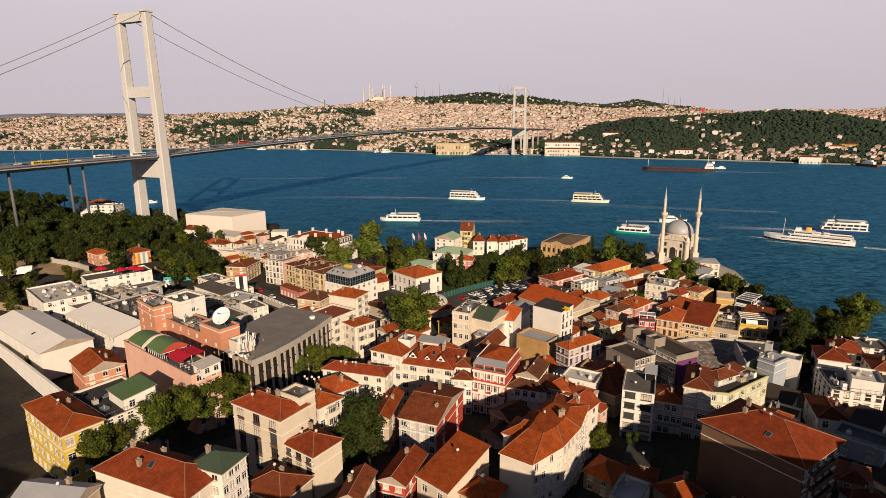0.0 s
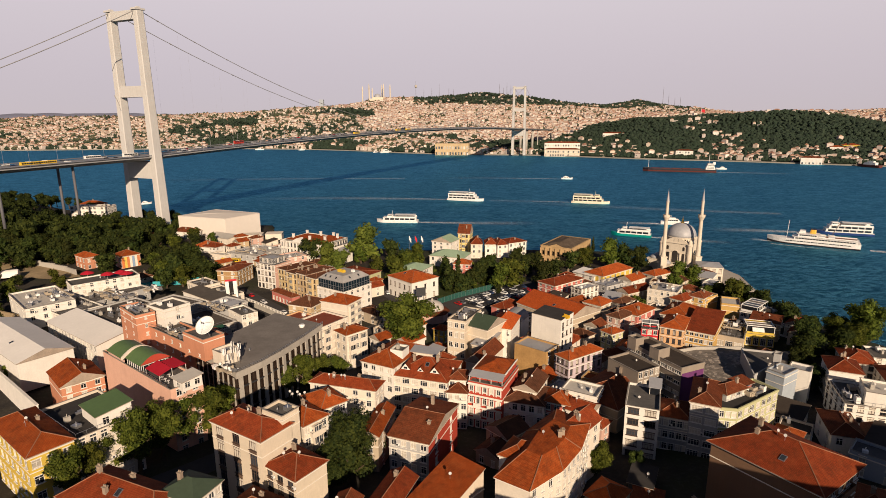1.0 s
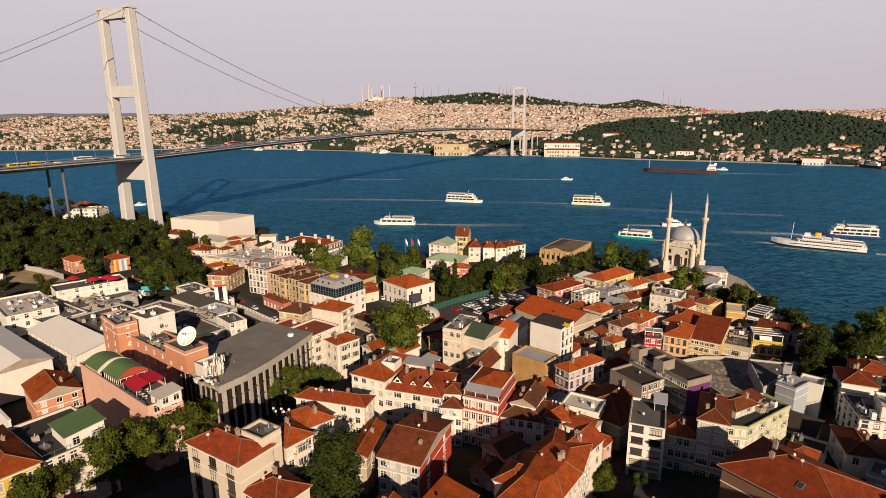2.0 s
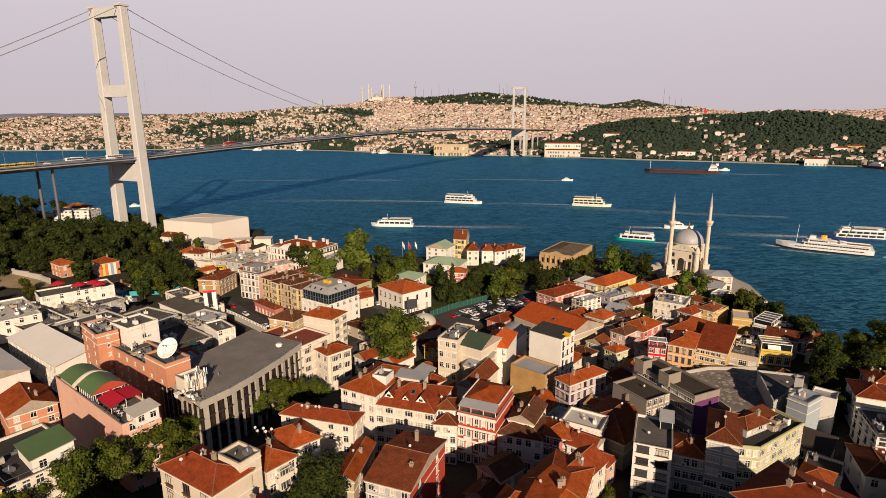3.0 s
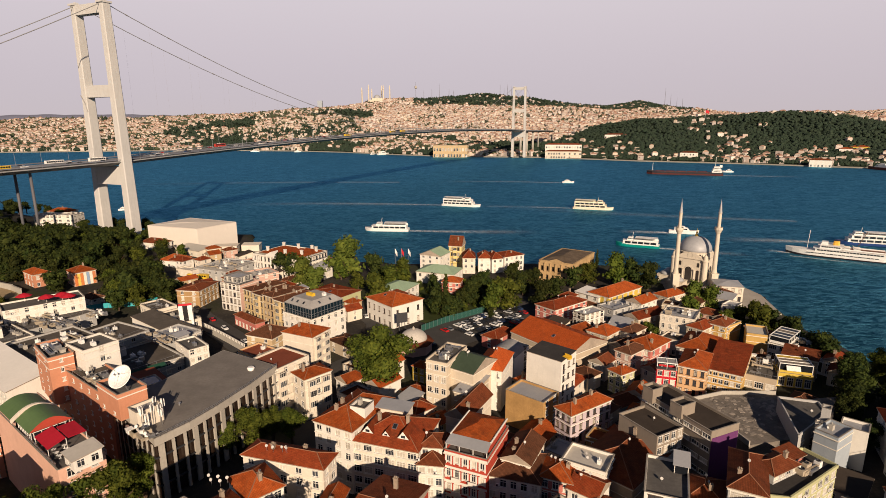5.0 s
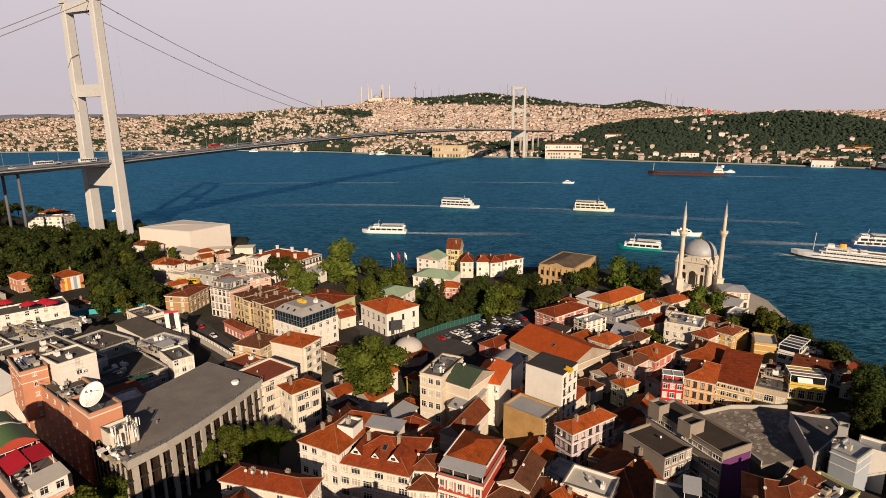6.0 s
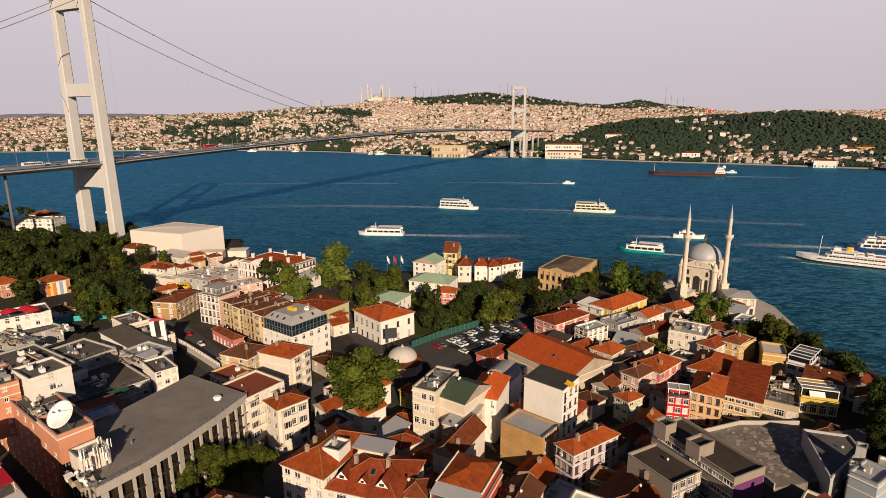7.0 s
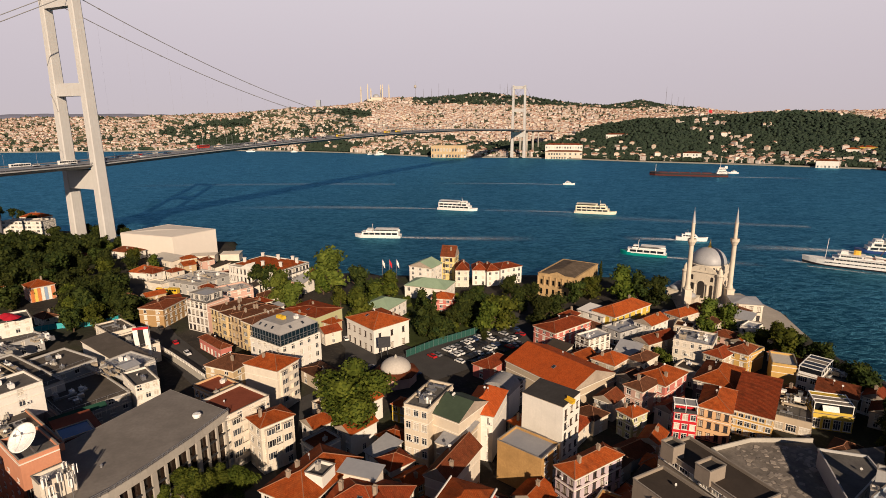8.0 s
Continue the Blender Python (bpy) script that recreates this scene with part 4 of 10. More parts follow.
    if "bay" in kit or "bay_s" in kit:
        fh = h / n
        runs = [(c, "f") for c in ((0.0,) if w < 9 else (-0.26 * w, 0.26 * w))] if "bay" in kit else [(c, "s") for c in ((0.0,) if d < 9 else (-0.25 * d, 0.25 * d))]
        for c, face in runs:
            turn = pose(c, -d / 2, 0) if face == "f" else pose(w / 2, c, 0, 0, 0, 90)
            bay = part("bay", Shape().box(0, -0.45, (fh * 0.95 + h - 0.9) / 2, 2.7, 0.9, h - 0.9 - fh * 0.95).box(0, -0.5, h - 0.85, 3.0, 1.1, 0.14), mat, root, "", turn)
            for k in range(1, n):
                part("bay_window", Shape().box(0, -0.92, k * fh + fh * 0.56, 2.2, 0.08, fh * 0.5).copy_with(Shape().box(0, -0.96, k * fh + fh * 0.56, 0.09, 0.1, fh * 0.5)
                     .box(-0.74, -0.96, k * fh + fh * 0.56, 0.07, 0.1, fh * 0.5).box(0.74, -0.96, k * fh + fh * 0.56, 0.07, 0.1, fh * 0.5).box(0, -0.97, k * fh + fh * 0.3, 2.5, 0.16, 0.1)), [M_GLASS, M_FRAME], bay)
    if roof == "flat" and "bare" not in kit:
        for k in range(max(1, round(w * d / 60))):
            bx, by = rng.uniform(-0.36, 0.36) * w, rng.uniform(-0.36, 0.36) * d
            sz = rng.uniform(0.7, 1.5)
            part("roof_unit", Shape().box(bx, by, h + 0.05 + sz / 2, rng.uniform(0.8, 2.0), rng.uniform(0.7, 1.6), sz, rng.choice([0, 0, 15]))
                 .tube([(bx, by, h + sz), (bx, by, h + sz + 0.8)], 0.1, 5), rng.choice([M_CONC, M_METAL, M_WHITE]), root, "rooftop service box")
        if w * d > 110:
            for k in range(3):
                bx, by, L = rng.uniform(-0.3, 0.3) * w, rng.uniform(-0.3, 0.3) * d, rng.uniform(2.5, 7.0)
                part("roof_duct", Shape().box(bx, by, h + 0.35, *((L, 0.45) if k % 2 else (0.45, L)), 0.6), M_METAL, root)
            rail = Shape()
            for ax, ay, bx, by in ((-w / 2, -d / 2, w / 2, -d / 2), (w / 2, -d / 2, w / 2, d / 2)):
                rail.tube([(ax * 0.97, ay * 0.97, top + 1.0), (bx * 0.97, by * 0.97, top + 1.0)], 0.05, 4)
                for k in range(7):
                    px, py = (ax + (bx - ax) * k / 6) * 0.97, (ay + (by - ay) * k / 6) * 0.97
                    rail.tube([(px, py, top), (px, py, top + 1.0)], 0.04, 4)
            part("roof_railing", rail, M_METAL, root)
    if "balcony" in kit:
        fh = h / n
        for k in range(1, n):
            bz = k * fh
            part("balcony", Shape().box(w / 2 + 0.55, 0, bz - 0.08, 1.1, d * 0.55, 0.16).box(w / 2 + 1.06, 0, bz + 0.5, 0.08, d * 0.55, 1.0)
                 .box(w / 2 + 0.55, -d * 0.275, bz + 0.5, 1.1, 0.08, 1.0).box(w / 2 + 0.55, d * 0.275, bz + 0.5, 1.1, 0.08, 1.0), mat, root)
    if "balcony_f" in kit:
        fh = h / n
        for k in range(1, n):
            bz = k * fh
            part("balcony", Shape().box(0, -d / 2 - 0.5, bz - 0.08, w * 0.5, 1.0, 0.16).box(0, -d / 2 - 0.96, bz + 0.5, w * 0.5, 0.08, 1.0), mat, root)
    if "purple_end" in kit:
        part("end_panel", Shape().box(w / 2 + 0.04, 0, h / 2 - 0.6, 0.08, d - 0.5, h - 1.4), wall_mat("purple"), root, "purple painted end wall")
    if "dormers" in kit:
        for cx, grow in ((-0.3, 1.0), (-0.02, 0.7), (0.24, 1.0)):
            zz, a, b, f = h + rise * 0.36, 1.5 * grow, 1.9 * grow, -d * 0.36
            part("dormer", Shape().prism([(cx * w - a, f), (cx * w + a, f), (cx * w, f + 0.1)], zz - 0.3, zz).raw(
                [(cx * w - a, f, zz), (cx * w + a, f, zz), (cx * w, f, zz + b)], [(0, 1, 2)]), M_FRAME, root, "white triangular gablet")
            part("dormer_roof", Shape().raw([(cx * w - a - 0.25, f - 0.2, zz - 0.1), (cx * w, f - 0.2, zz + b + 0.12), (cx * w + a + 0.25, f - 0.2, zz - 0.1),
                                             (cx * w - a - 0.25, 0, zz - 0.1), (cx * w, 0, zz + b + 0.12), (cx * w + a + 0.25, 0, zz - 0.1)],
                                            [(0, 1, 4, 3), (1, 2, 5, 4)]), rm, root)
            part("dormer_window", Shape().box(cx * w, f - 0.03, zz + b * 0.3, a * 0.7, 0.06, b * 0.34), M_GLASS, root)
    return root


def clear_of(x, y, r):
    for px, py, rot, w, d in PLOTS:
        c, s = math.cos(radians(rot)), math.sin(radians(rot))
        u, v = c * (x - px) + s * (y - py), -s * (x - px) + c * (y - py)
        if abs(u) < w / 2 + r and abs(v) < d / 2 + r:
            return False
    return True




def strip_windows(root, cols, w, d, eave, floors, wide):
    """Dark panels that join the windows of a front into upright strips."""
    h = eave - root.matrix_basis.translation.z
    fh = h / floors
    low, tall = 0.8, min(2.6 * 1.15, fh - 1.05)
    for c in range(cols):
        cx = -w / 2 + w * (c + 0.5) / cols
        for k in range(1, floors):
            z0, z1 = (k - 1) * fh + low + tall + 0.16, k * fh + low - 0.12
            part("spandrel", Shape().box(cx, -d / 2 - 0.02, (z0 + z1) / 2, min(wide, w / cols * 0.8), 0.1, z1 - z0), surface("brown_panel", (0.13, 0.085, 0.06), 0.7, 0.3), root)
    return root


# the houses of the quarter, from the foreground to the quay
strip_windows(house("tall cream apartment house with a red tiled hip roof", -39.0, 132.8, -31.6, 16.4, 8.7, 23.5, wall="cream", F=3, S=0, floors=5, ww=1.9, wh=2.6, style="d", chim=2, cover="red"), 3, 16.4, 8.7, 23.5, 5, 2.28)
strip_windows(house("lower cream wing with a tiled hip roof", -27.8, 126.7, -35.0, 9.9, 8.6, 17.3, wall="cream", F=3, S=0, floors=4, ww=1.5, wh=2.2, style="d", cover="red"), 3, 9.9, 8.6, 17.3, 4, 1.8)
house("cream stair tower with a flat grey roof", -32.7, 134.3, -31.9, 6.5, 5.0, 25.5, wall="cream", roof="flat", cover="greyflat", F=0, S=0)
house("cream house with enclosed balconies and orange tiles", -29.8, 143.2, -39.7, 8.8, 7.2, 19.5, wall="ivory", F=0, S=3, cover="orange", kit=("balcony", "bay_s",))
house("white house with balconies and an orange tiled roof", -26.9, 152.6, -48.7, 9.6, 7.4, 18.8, wall="white", F=0, S=3, cover="orange", kit=("balcony", "bay_s",))
house("long white house with a low red tiled roof", -22.9, 162.7, -16.2, 19.6, 5.9, 18.5, wall="ivory", F=5, S=2, cover="red", rise=1.6, chim=2)
house("white hotel wing with an orange tiled hip roof", -11.8, 183.8, -27.4, 11.4, 18.3, 17.7, wall="white", F=4, S=5, cover="orange", ww=1.3, chim=2)
house("white hotel with dormers in a red tiled roof", -0.9, 178.3, -17.8, 17.0, 15.1, 15.2, wall="ivory", F=6, S=4, cover="red", ww=1.9, wh=1.6, kit=("dormers",), chim=2)
house("small white house under red tiles", 8.6, 173.1, -8.1, 5.9, 11.2, 12.5, wall="white", F=3, S=0, cover="rust")
house("narrow white house with a tiled roof", 8.2, 173.9, -6.6, 5.3, 6.1, 15.0, wall="white", F=2, S=0, cover="rust", chim=0)
house("white house with a brown tiled hip roof", 28.5, 170.9, -17.6, 11.9, 11.9, 10.4, wall="white", F=5, S=3, cover="brown")
house("weathered house with a brown tiled roof", 30.0, 173.4, -26.0, 6.9, 11.4, 13.0, wall="ivory", F=2, S=3, cover="brown", roof="gable_y")
house("red-fronted house with a tiled hip roof", 37.7, 168.4, -23.2, 7.3, 8.0, 10.7, wall="rose", F=3, S=2, cover="orange")
house("white house with a flat terrace roof", 44.8, 170.7, -30.7, 10.2, 7.9, 12.0, wall="white", roof="flat", cover="lightflat", F=0, S=2)
house("house with a single-pitch red tiled roof", 43.5, 163.9, -37.6, 6.6, 7.8, 10.0, wall="white", roof="gable_x", cover="red", F=2, S=1, chim=0)
house("small pink house with a red roof", 46.4, 159.6, -42.7, 5.5, 5.1, 8.0, wall="pink", roof="hip", cover="red", F=1, S=1, chim=0)
house("old house with a grey front and a dark red side wall", -0.7, 148.7, -21.0, 10.4, 20.1, 15.0, wall="red", wall_f="grey", F=4, S=2, roof="gable_x", cover="rust", rise=2.4, chim=2)
house("small house with an orange tiled roof", -12.8, 150.5, -10.6, 4.4, 14.7, 13.5, wall="beige", roof="gable_y", F=1, S=2, cover="orange")
house("small red house with a terrace and red roof", -6.5, 121.6, -19.8, 6.0, 12.1, 14.0, wall="red", F=2, S=2, roof="gable_y", cover="red")
house("house with a worn brown tiled roof", -15.9, 115.3, -10.9, 4.8, 10.0, 14.0, wall="ivory", F=1, S=3, roof="gable_y", cover="rust")
house("narrow white six-storey apartment house with a flat roof", 57.6, 156.9, -21.4, 8.3, 13.8, 16.5, wall="white", roof="flat", cover="greyflat", F=2, S=0, floors=5, ww=2.3, wh=1.5, style="d", kit=("bare", "plain"))
house("taupe block with a dark flat roof", 63.4, 182.6, -61.4, 12.4, 9.2, 14.6, wall="taupe", roof="flat", cover="blackbrown", F=0, S=4, kit=("bare", "plain"))
house("taupe office block with a purple end wall and dark flat roof", 74.6, 187.2, -65.0, 23.0, 9.6, 16.1, wall="taupe", roof="flat", cover="blackbrown", F=8, S=0, ww=1.9, wh=1.0, kit=("purple_end", "bare", "plain"))
house("narrow grey house with glazed bays and a red roof", 74.5, 157.3, -27.2, 6.8, 15.0, 18.0, wall="grey", F=2, S=2, cover="rust", ww=2.6, wh=1.5, floors=5)
house("blue-grey block with a steel roof cabin", 110.5, 183.1, -56.7, 5.4, 8.2, 12.0, wall="bluegrey", roof="flat", cover="metal", F=0, S=0)
house("large dark brown apartment house with a red tiled roof", 74.2, 122.6, -55.6, 21.4, 16.4, 22.3, wall="brown", F=0, S=5, cover="red", over=0.8, rise=3.8, floors=5, ww=1.5, kit=("balcony",), chim=2)
house("white house with a red tiled roof", 133.5, 188.9, -113.6, 11.4, 9.1, 11.0, wall="white", F=3, S=0, cover="red", roof="hip", chim=2)
house("long white arched house with a terrace roof", 127.9, 172.1, -108.5, 16.7, 13.4, 9.0, wall="white", roof="flat", cover="greyflat", F=4, S=5, style="d")
house("white roof storey with vents", 130.4, 169.3, -116.8, 9.9, 7.8, 12.5, wall="white", roof="flat", cover="lightflat", F=2, S=0, base=9.0)
house("white house with a dark red roof", 111.1, 156.4, -109.2, 13.6, 7.6, 9.0, wall="white", F=2, S=2, cover="rust")
house("pale blue-white house with a railed terrace", 109.4, 140.5, -136.1, 7.0, 10.7, 10.0, wall="bluegrey", roof="flat", cover="greyflat", F=1, S=2)
house("house with a dark red tiled roof", 90.5, 115.0, -89.4, 3.1, 6.8, 12.0, wall="white", cover="rust", F=0, S=1)
house("yellow apartment house with an orange tiled hip roof", -90.8, 135.0, -36.7, 23.6, 8.9, 20.0, wall="yellow", F=7, S=3, cover="orange", floors=4, ww=1.5)
house("white terraced house with a dark flat roof", -84.1, 145.0, -34.9, 21.8, 14.3, 18.5, wall="ivory", roof="flat", cover="dark", F=0, S=6)
house("white penthouse with a green sheet roof", -78.8, 144.4, -38.2, 9.2, 7.9, 21.5, wall="white", roof="shed", cover="green", rise=1.0, F=0, S=2, base=18.0, name="penthouse", category="penthouse", chim=0)
house("long pink building with a bare side wall and terrace roof", -81.3, 170.0, -37.7, 41.7, 8.9, 20.0, wall="blush", roof="flat", cover="greyflat", F=0, S=2, kit=("bare", "plain"))
house("pink office building behind a high parapet", -92.1, 203.5, -37.0, 47.9, 9.0, 19.0, wall="salmon", roof="flat", cover="brownfelt", F=9, S=0, ww=0.8, wh=1.0, kit=("plain",))
house("stepped salmon-pink roof tower with small windows", -104.7, 207.4, -42.7, 15.5, 6.3, 24.0, wall="salmon", roof="flat", cover="greyflat", F=2, S=1, ww=0.7, wh=1.0, base=10.0, name="roof_tower", category="roof storey", kit=("bare",))
house("low grey terrace block crowded with pipes", -159.6, 278.0, -28.5, 23.9, 29.3, 8.5, wall="grey", roof="flat", cover="greyflat", F=4, S=6)
house("low white block with a pool on its roof", -164.4, 257.0, -33.7, 28.6, 16.7, 9.0, wall="white", roof="flat", cover="greyflat", F=3, S=4)
house("plain cream storey on the roof", -94.7, 210.1, -32.9, 10.9, 9.9, 25.0, wall="white", roof="flat", cover="greyflat", F=0, S=1, base=17.0, name="roof_storey", category="roof storey")
house("white hall with a pale sheet gable roof", -151.6, 210.8, -36.4, 51.9, 16.6, 12.0, wall="white", roof="gable_x", cover="white", F=0, S=0, rise=2.6, chim=0, kit=("plain",))
house("long low hall with a white sheet roof", -135.0, 223.6, -35.6, 43.2, 11.0, 10.8, wall="white", roof="shed", cover="white", F=14, S=0, rise=2.4, chim=0, ww=1.2, kit=("plain",))
house("low block with a dark flat roof", -125.9, 239.8, -32.3, 38.0, 24.8, 11.0, wall="grey", roof="flat", cover="brownfelt", F=0, S=4)
house("white building with a roof terrace", -163.3, 283.5, -46.8, 13.3, 29.0, 14.0, wall="white", roof="flat", cover="greyflat", F=0, S=9, kit=("bare",))
house("white flat-roofed building by a wall", -176.8, 258.7, -42.7, 32.1, 18.3, 12.0, wall="white", roof="flat", cover="lightflat", F=3, S=4)
house("orange house with a tiled roof", -111.7, 181.6, -43.6, 15.5, 11.6, 12.0, wall="salmon", cover="orange", F=0, S=3, roof="gable_x")
house("long house with a red tiled hip roof", -53.8, 109.2, -22.7, 24.2, 10.0, 22.0, wall="ivory", cover="red", F=0, S=2, rise=3.2, chim=3)
house("white house with a dark green roof", -42.1, 109.4, -21.1, 7.8, 6.7, 24.0, wall="white", cover="darkgreen", F=2, S=4, ww=1.3)
house("house with a pale sheet roof", -71.7, 104.5, -8.6, 12.9, 6.6, 20.0, wall="beige", roof="gable_x", cover="metal", F=0, S=0)
house("house with a dark red tiled roof", -33.2, 116.3, -27.1, 11.0, 9.3, 14.0, wall="beige", cover="rust", F=0, S=0)
house("house with a weathered orange roof", 11.1, 116.5, -34.2, 7.2, 7.6, 12.0, wall="beige", cover="orange", F=0, S=0)
house("low house with orange tiles", 54.8, 120.6, -66.6, 6.4, 8.5, 9.0, wall="beige", cover="orange", F=0, S=0)
house("lilac-white villa with an orange tiled roof", 49.7, 196.0, -55.6, 5.8, 16.0, 12.8, wall="lilac", F=3, S=6, cover="orange", style="d", ww=1.0, chim=2)
house("tall cream house with a bare side wall", 11.7, 216.8, -25.8, 7.0, 15.0, 18.4, wall="cream", roof="flat", cover="greyflat", F=3, S=0, floors=5)
house("cream house with a steep green roof", 19.9, 214.0, -35.9, 8.0, 13.0, 16.5, wall="cream", roof="gable_x", cover="darkgreen", F=0, S=0, rise=3.0, chim=0)
house("white stained house with an orange tiled hip roof", 27.2, 222.2, -20.0, 8.3, 15.0, 14.0, wall="white", F=3, S=0, cover="newclay", rise=3.2, ww=0.5, wh=2.2, chim=0)
house("tall white hotel with a bare wall and flat dark roof", 44.3, 217.0, -41.5, 12.4, 8.8, 18.8, wall="white", roof="shed", cover="dark", rise=0.9, over=0.05, chim=0, F=0, S=3, floors=5, style="d", ww=0.9, wh=1.5, kit=("plain",))
house("bare ochre brick building with a grey roof", 36.8, 205.7, -40.1, 12.8, 8.6, 11.0, wall="brick", roof="flat", cover="metal", F=0, S=2, kit=("bare","plain"))
house("house with a red-brown tiled gable roof", 18.0, 198.6, -28.3, 6.5, 16.2, 11.0, wall="ivory", roof="gable_y", cover="rust", F=0, S=0, rise=3)
house("old house with a broken plank roof", 19.1, 208.3, -30.2, 5.7, 11.2, 12.0, wall="beige", roof="shed", cover="metal", F=0, S=0, rise=1.4, chim=0)
house("red-pink villa with a low red roof", 64.2, 299.2, -51.1, 11.2, 22.5, 8.0, wall="rose", F=3, S=6, cover="red", rise=2, wh=1.8, chim=0)
house("white house with a glazed roof storey", 72.7, 283.2, -55.9, 6.8, 11.9, 9.0, wall="white", roof="flat", cover="metal", F=3, S=4, style="d", wh=2.0)
house("low house with an orange tiled roof", 74.9, 266.8, -45.6, 9.0, 10.6, 7.0, wall="beige", F=2, S=2, cover="orange")
house("pale house with a brown tiled roof", 86.8, 267.8, -48.4, 5.9, 10.5, 7.0, wall="ivory", F=2, S=2, cover="brown")
house("yellow house with an orange tiled roof", 95.5, 321.8, -50.7, 11.7, 27.5, 7.0, wall="yellow", F=3, S=6, cover="orange")
house("white cafe with striped awnings", 83.7, 319.7, -50.4, 13.8, 9.4, 6.0, wall="white", roof="shed", cover="white", F=3, S=2, rise=1.0, chim=0)
house("grey flat-roofed house in the lanes", 90.3, 300.0, -56.9, 9.6, 16.9, 6.0, wall="grey", roof="flat", cover="metal", F=2, S=4)
house("white house with an orange tiled roof", 102.0, 302.6, -50.5, 7.9, 12.8, 8.0, wall="white", F=2, S=3, cover="orange", roof="gable_y")
house("low house with bright red tiles", 98.1, 287.1, -58.0, 7.5, 16.7, 6.5, wall="beige", F=1, S=4, cover="red", roof="gable_y")
house("cream house with a glazed attic and flat grey roof", 110.4, 279.3, -32.7, 13.3, 13.5, 9.5, wall="ivory", roof="flat", cover="lead", F=5, S=3, ww=1.0)
house("cream house with an orange hip roof", 118.9, 312.4, -56.9, 7.5, 13.9, 8.0, wall="cream", F=2, S=4, cover="orange")
house("brick-red house with a tiled roof", 85.6, 247.3, -48.1, 10.0, 14.3, 10.0, wall="rose", F=3, S=3, cover="orange", chim=2)
house("beige house with a brown roof", 77.3, 240.8, -49.1, 6.2, 10.3, 10.0, wall="pink", F=2, S=2, cover="brown")
house("small green-trimmed house with an orange roof", 70.1, 227.6, -57.2, 5.3, 6.6, 8.0, wall="green", F=2, S=2, cover="orange")
house("house with a long orange roof and skylights", 107.0, 252.5, -36.9, 11.7, 18.1, 7.5, wall="darkgrey", F=3, S=2, cover="orange", chim=1)
house("bright red corner cafe with white window surrounds", 82.4, 221.5, -106.6, 4.2, 6.0, 11.0, wall="scarlet", roof="flat", cover="dark", F=1, S=3, ww=1.2, wh=1.5, kit=("plain", "bare"))
house("peach-coloured cafe with an orange hip roof", 95.6, 230.0, -31.0, 8.5, 15.3, 10.5, wall="peach", F=4, S=3, cover="orange", style="d", ww=0.9, chim=0)
house("long restaurant with a broad red-brown tiled roof", 109.8, 234.8, -34.7, 10.6, 22.5, 8.0, wall="ochre", F=6, S=0, cover="red", roof="shed", rise=3.0, chim=0)
house("low beige restaurant with a grey roof terrace", 121.3, 235.2, -32.5, 10.0, 17.0, 4.6, wall="beige", roof="flat", cover="greyflat", F=3, S=3, ww=2.4, wh=1.9)
house("low yellow cafe under an open roof terrace", 130.7, 233.1, -18.4, 10.4, 8.0, 4.8, wall="yellow", roof="flat", cover="greyflat", F=4, S=2, floors=1, ww=1.6, wh=2.6, chim=0, kit=("bare",))
house("beige house with a red-brown lean-to roof", 137.2, 239.6, -38.0, 10.6, 6.6, 8.0, wall="beige", roof="shed", rise=1.7, chim=0, cover="rust", F=3, S=1)
house("white-framed terrace building near the shore", 141.6, 257.0, -46.6, 7.1, 13.8, 6.0, wall="white", roof="flat", cover="lightflat", F=2, S=3, ww=2.2)
house("grey terrace building near the shore", 147.9, 251.7, -59.6, 6.3, 10.0, 6.0, wall="grey", roof="flat", cover="greyflat", F=2, S=3)
house("ochre house with a bare wall", 127.3, 271.5, -55.1, 5.1, 9.0, 8.0, wall="ochre", roof="flat", cover="greyflat", F=0, S=0, kit=("bare",))
house("ochre walled building near the quay", 133.4, 262.0, -24.0, 7.4, 10.5, 8.2, wall="ochre", roof="flat", cover="lightflat", F=0, S=2, kit=("bare",))
house("house with a dark red tiled roof", 115.8, 270.0, -51.1, 6.6, 12.5, 8.0, wall="beige", F=2, S=3, cover="red")
house("house with a brown tiled roof", 123.6, 270.3, -46.1, 6.7, 10.0, 9.0, wall="ochre", F=2, S=2, cover="rust")
house("white villa with an orange tiled hip roof", -12.3, 298.2, -47.9, 19.5, 17.4, 10.5, wall="white", F=5, S=3, cover="orange", rise=3.0, style="d", wh=2.0, ww=1.0, floors=2)
house("white office block below a glazed attic", -43.5, 274.6, -36.0, 17.6, 18.2, 12.6, wall="white", roof="flat", cover="lightflat", F=5, S=5)
house("brown brick apartment house with a low roof", -113.8, 323.5, -9.4, 12.0, 17.0, 9.0, wall="tan", F=2, S=5, cover="rust", rise=1.0, floors=3)
house("white-fronted apartment tower with a bare pink side and glazed top", -89.2, 315.0, -27.2, 13.0, 12.0, 13.5, wall="pink", wall_f="white", roof="flat", cover="greyflat", F=5, S=0, floors=4, ww=1.3, wh=2.0, style="d")
house("glazed roof storey with a flat grey roof", -90.0, 316.0, -27.2, 10.0, 9.0, 16.2, wall="darkgrey", roof="flat", cover="metal", F=6, S=4, floors=1, ww=1.3, wh=2.2, base=13.5, name="roof_storey", category="roof storey", kit=("bare",))
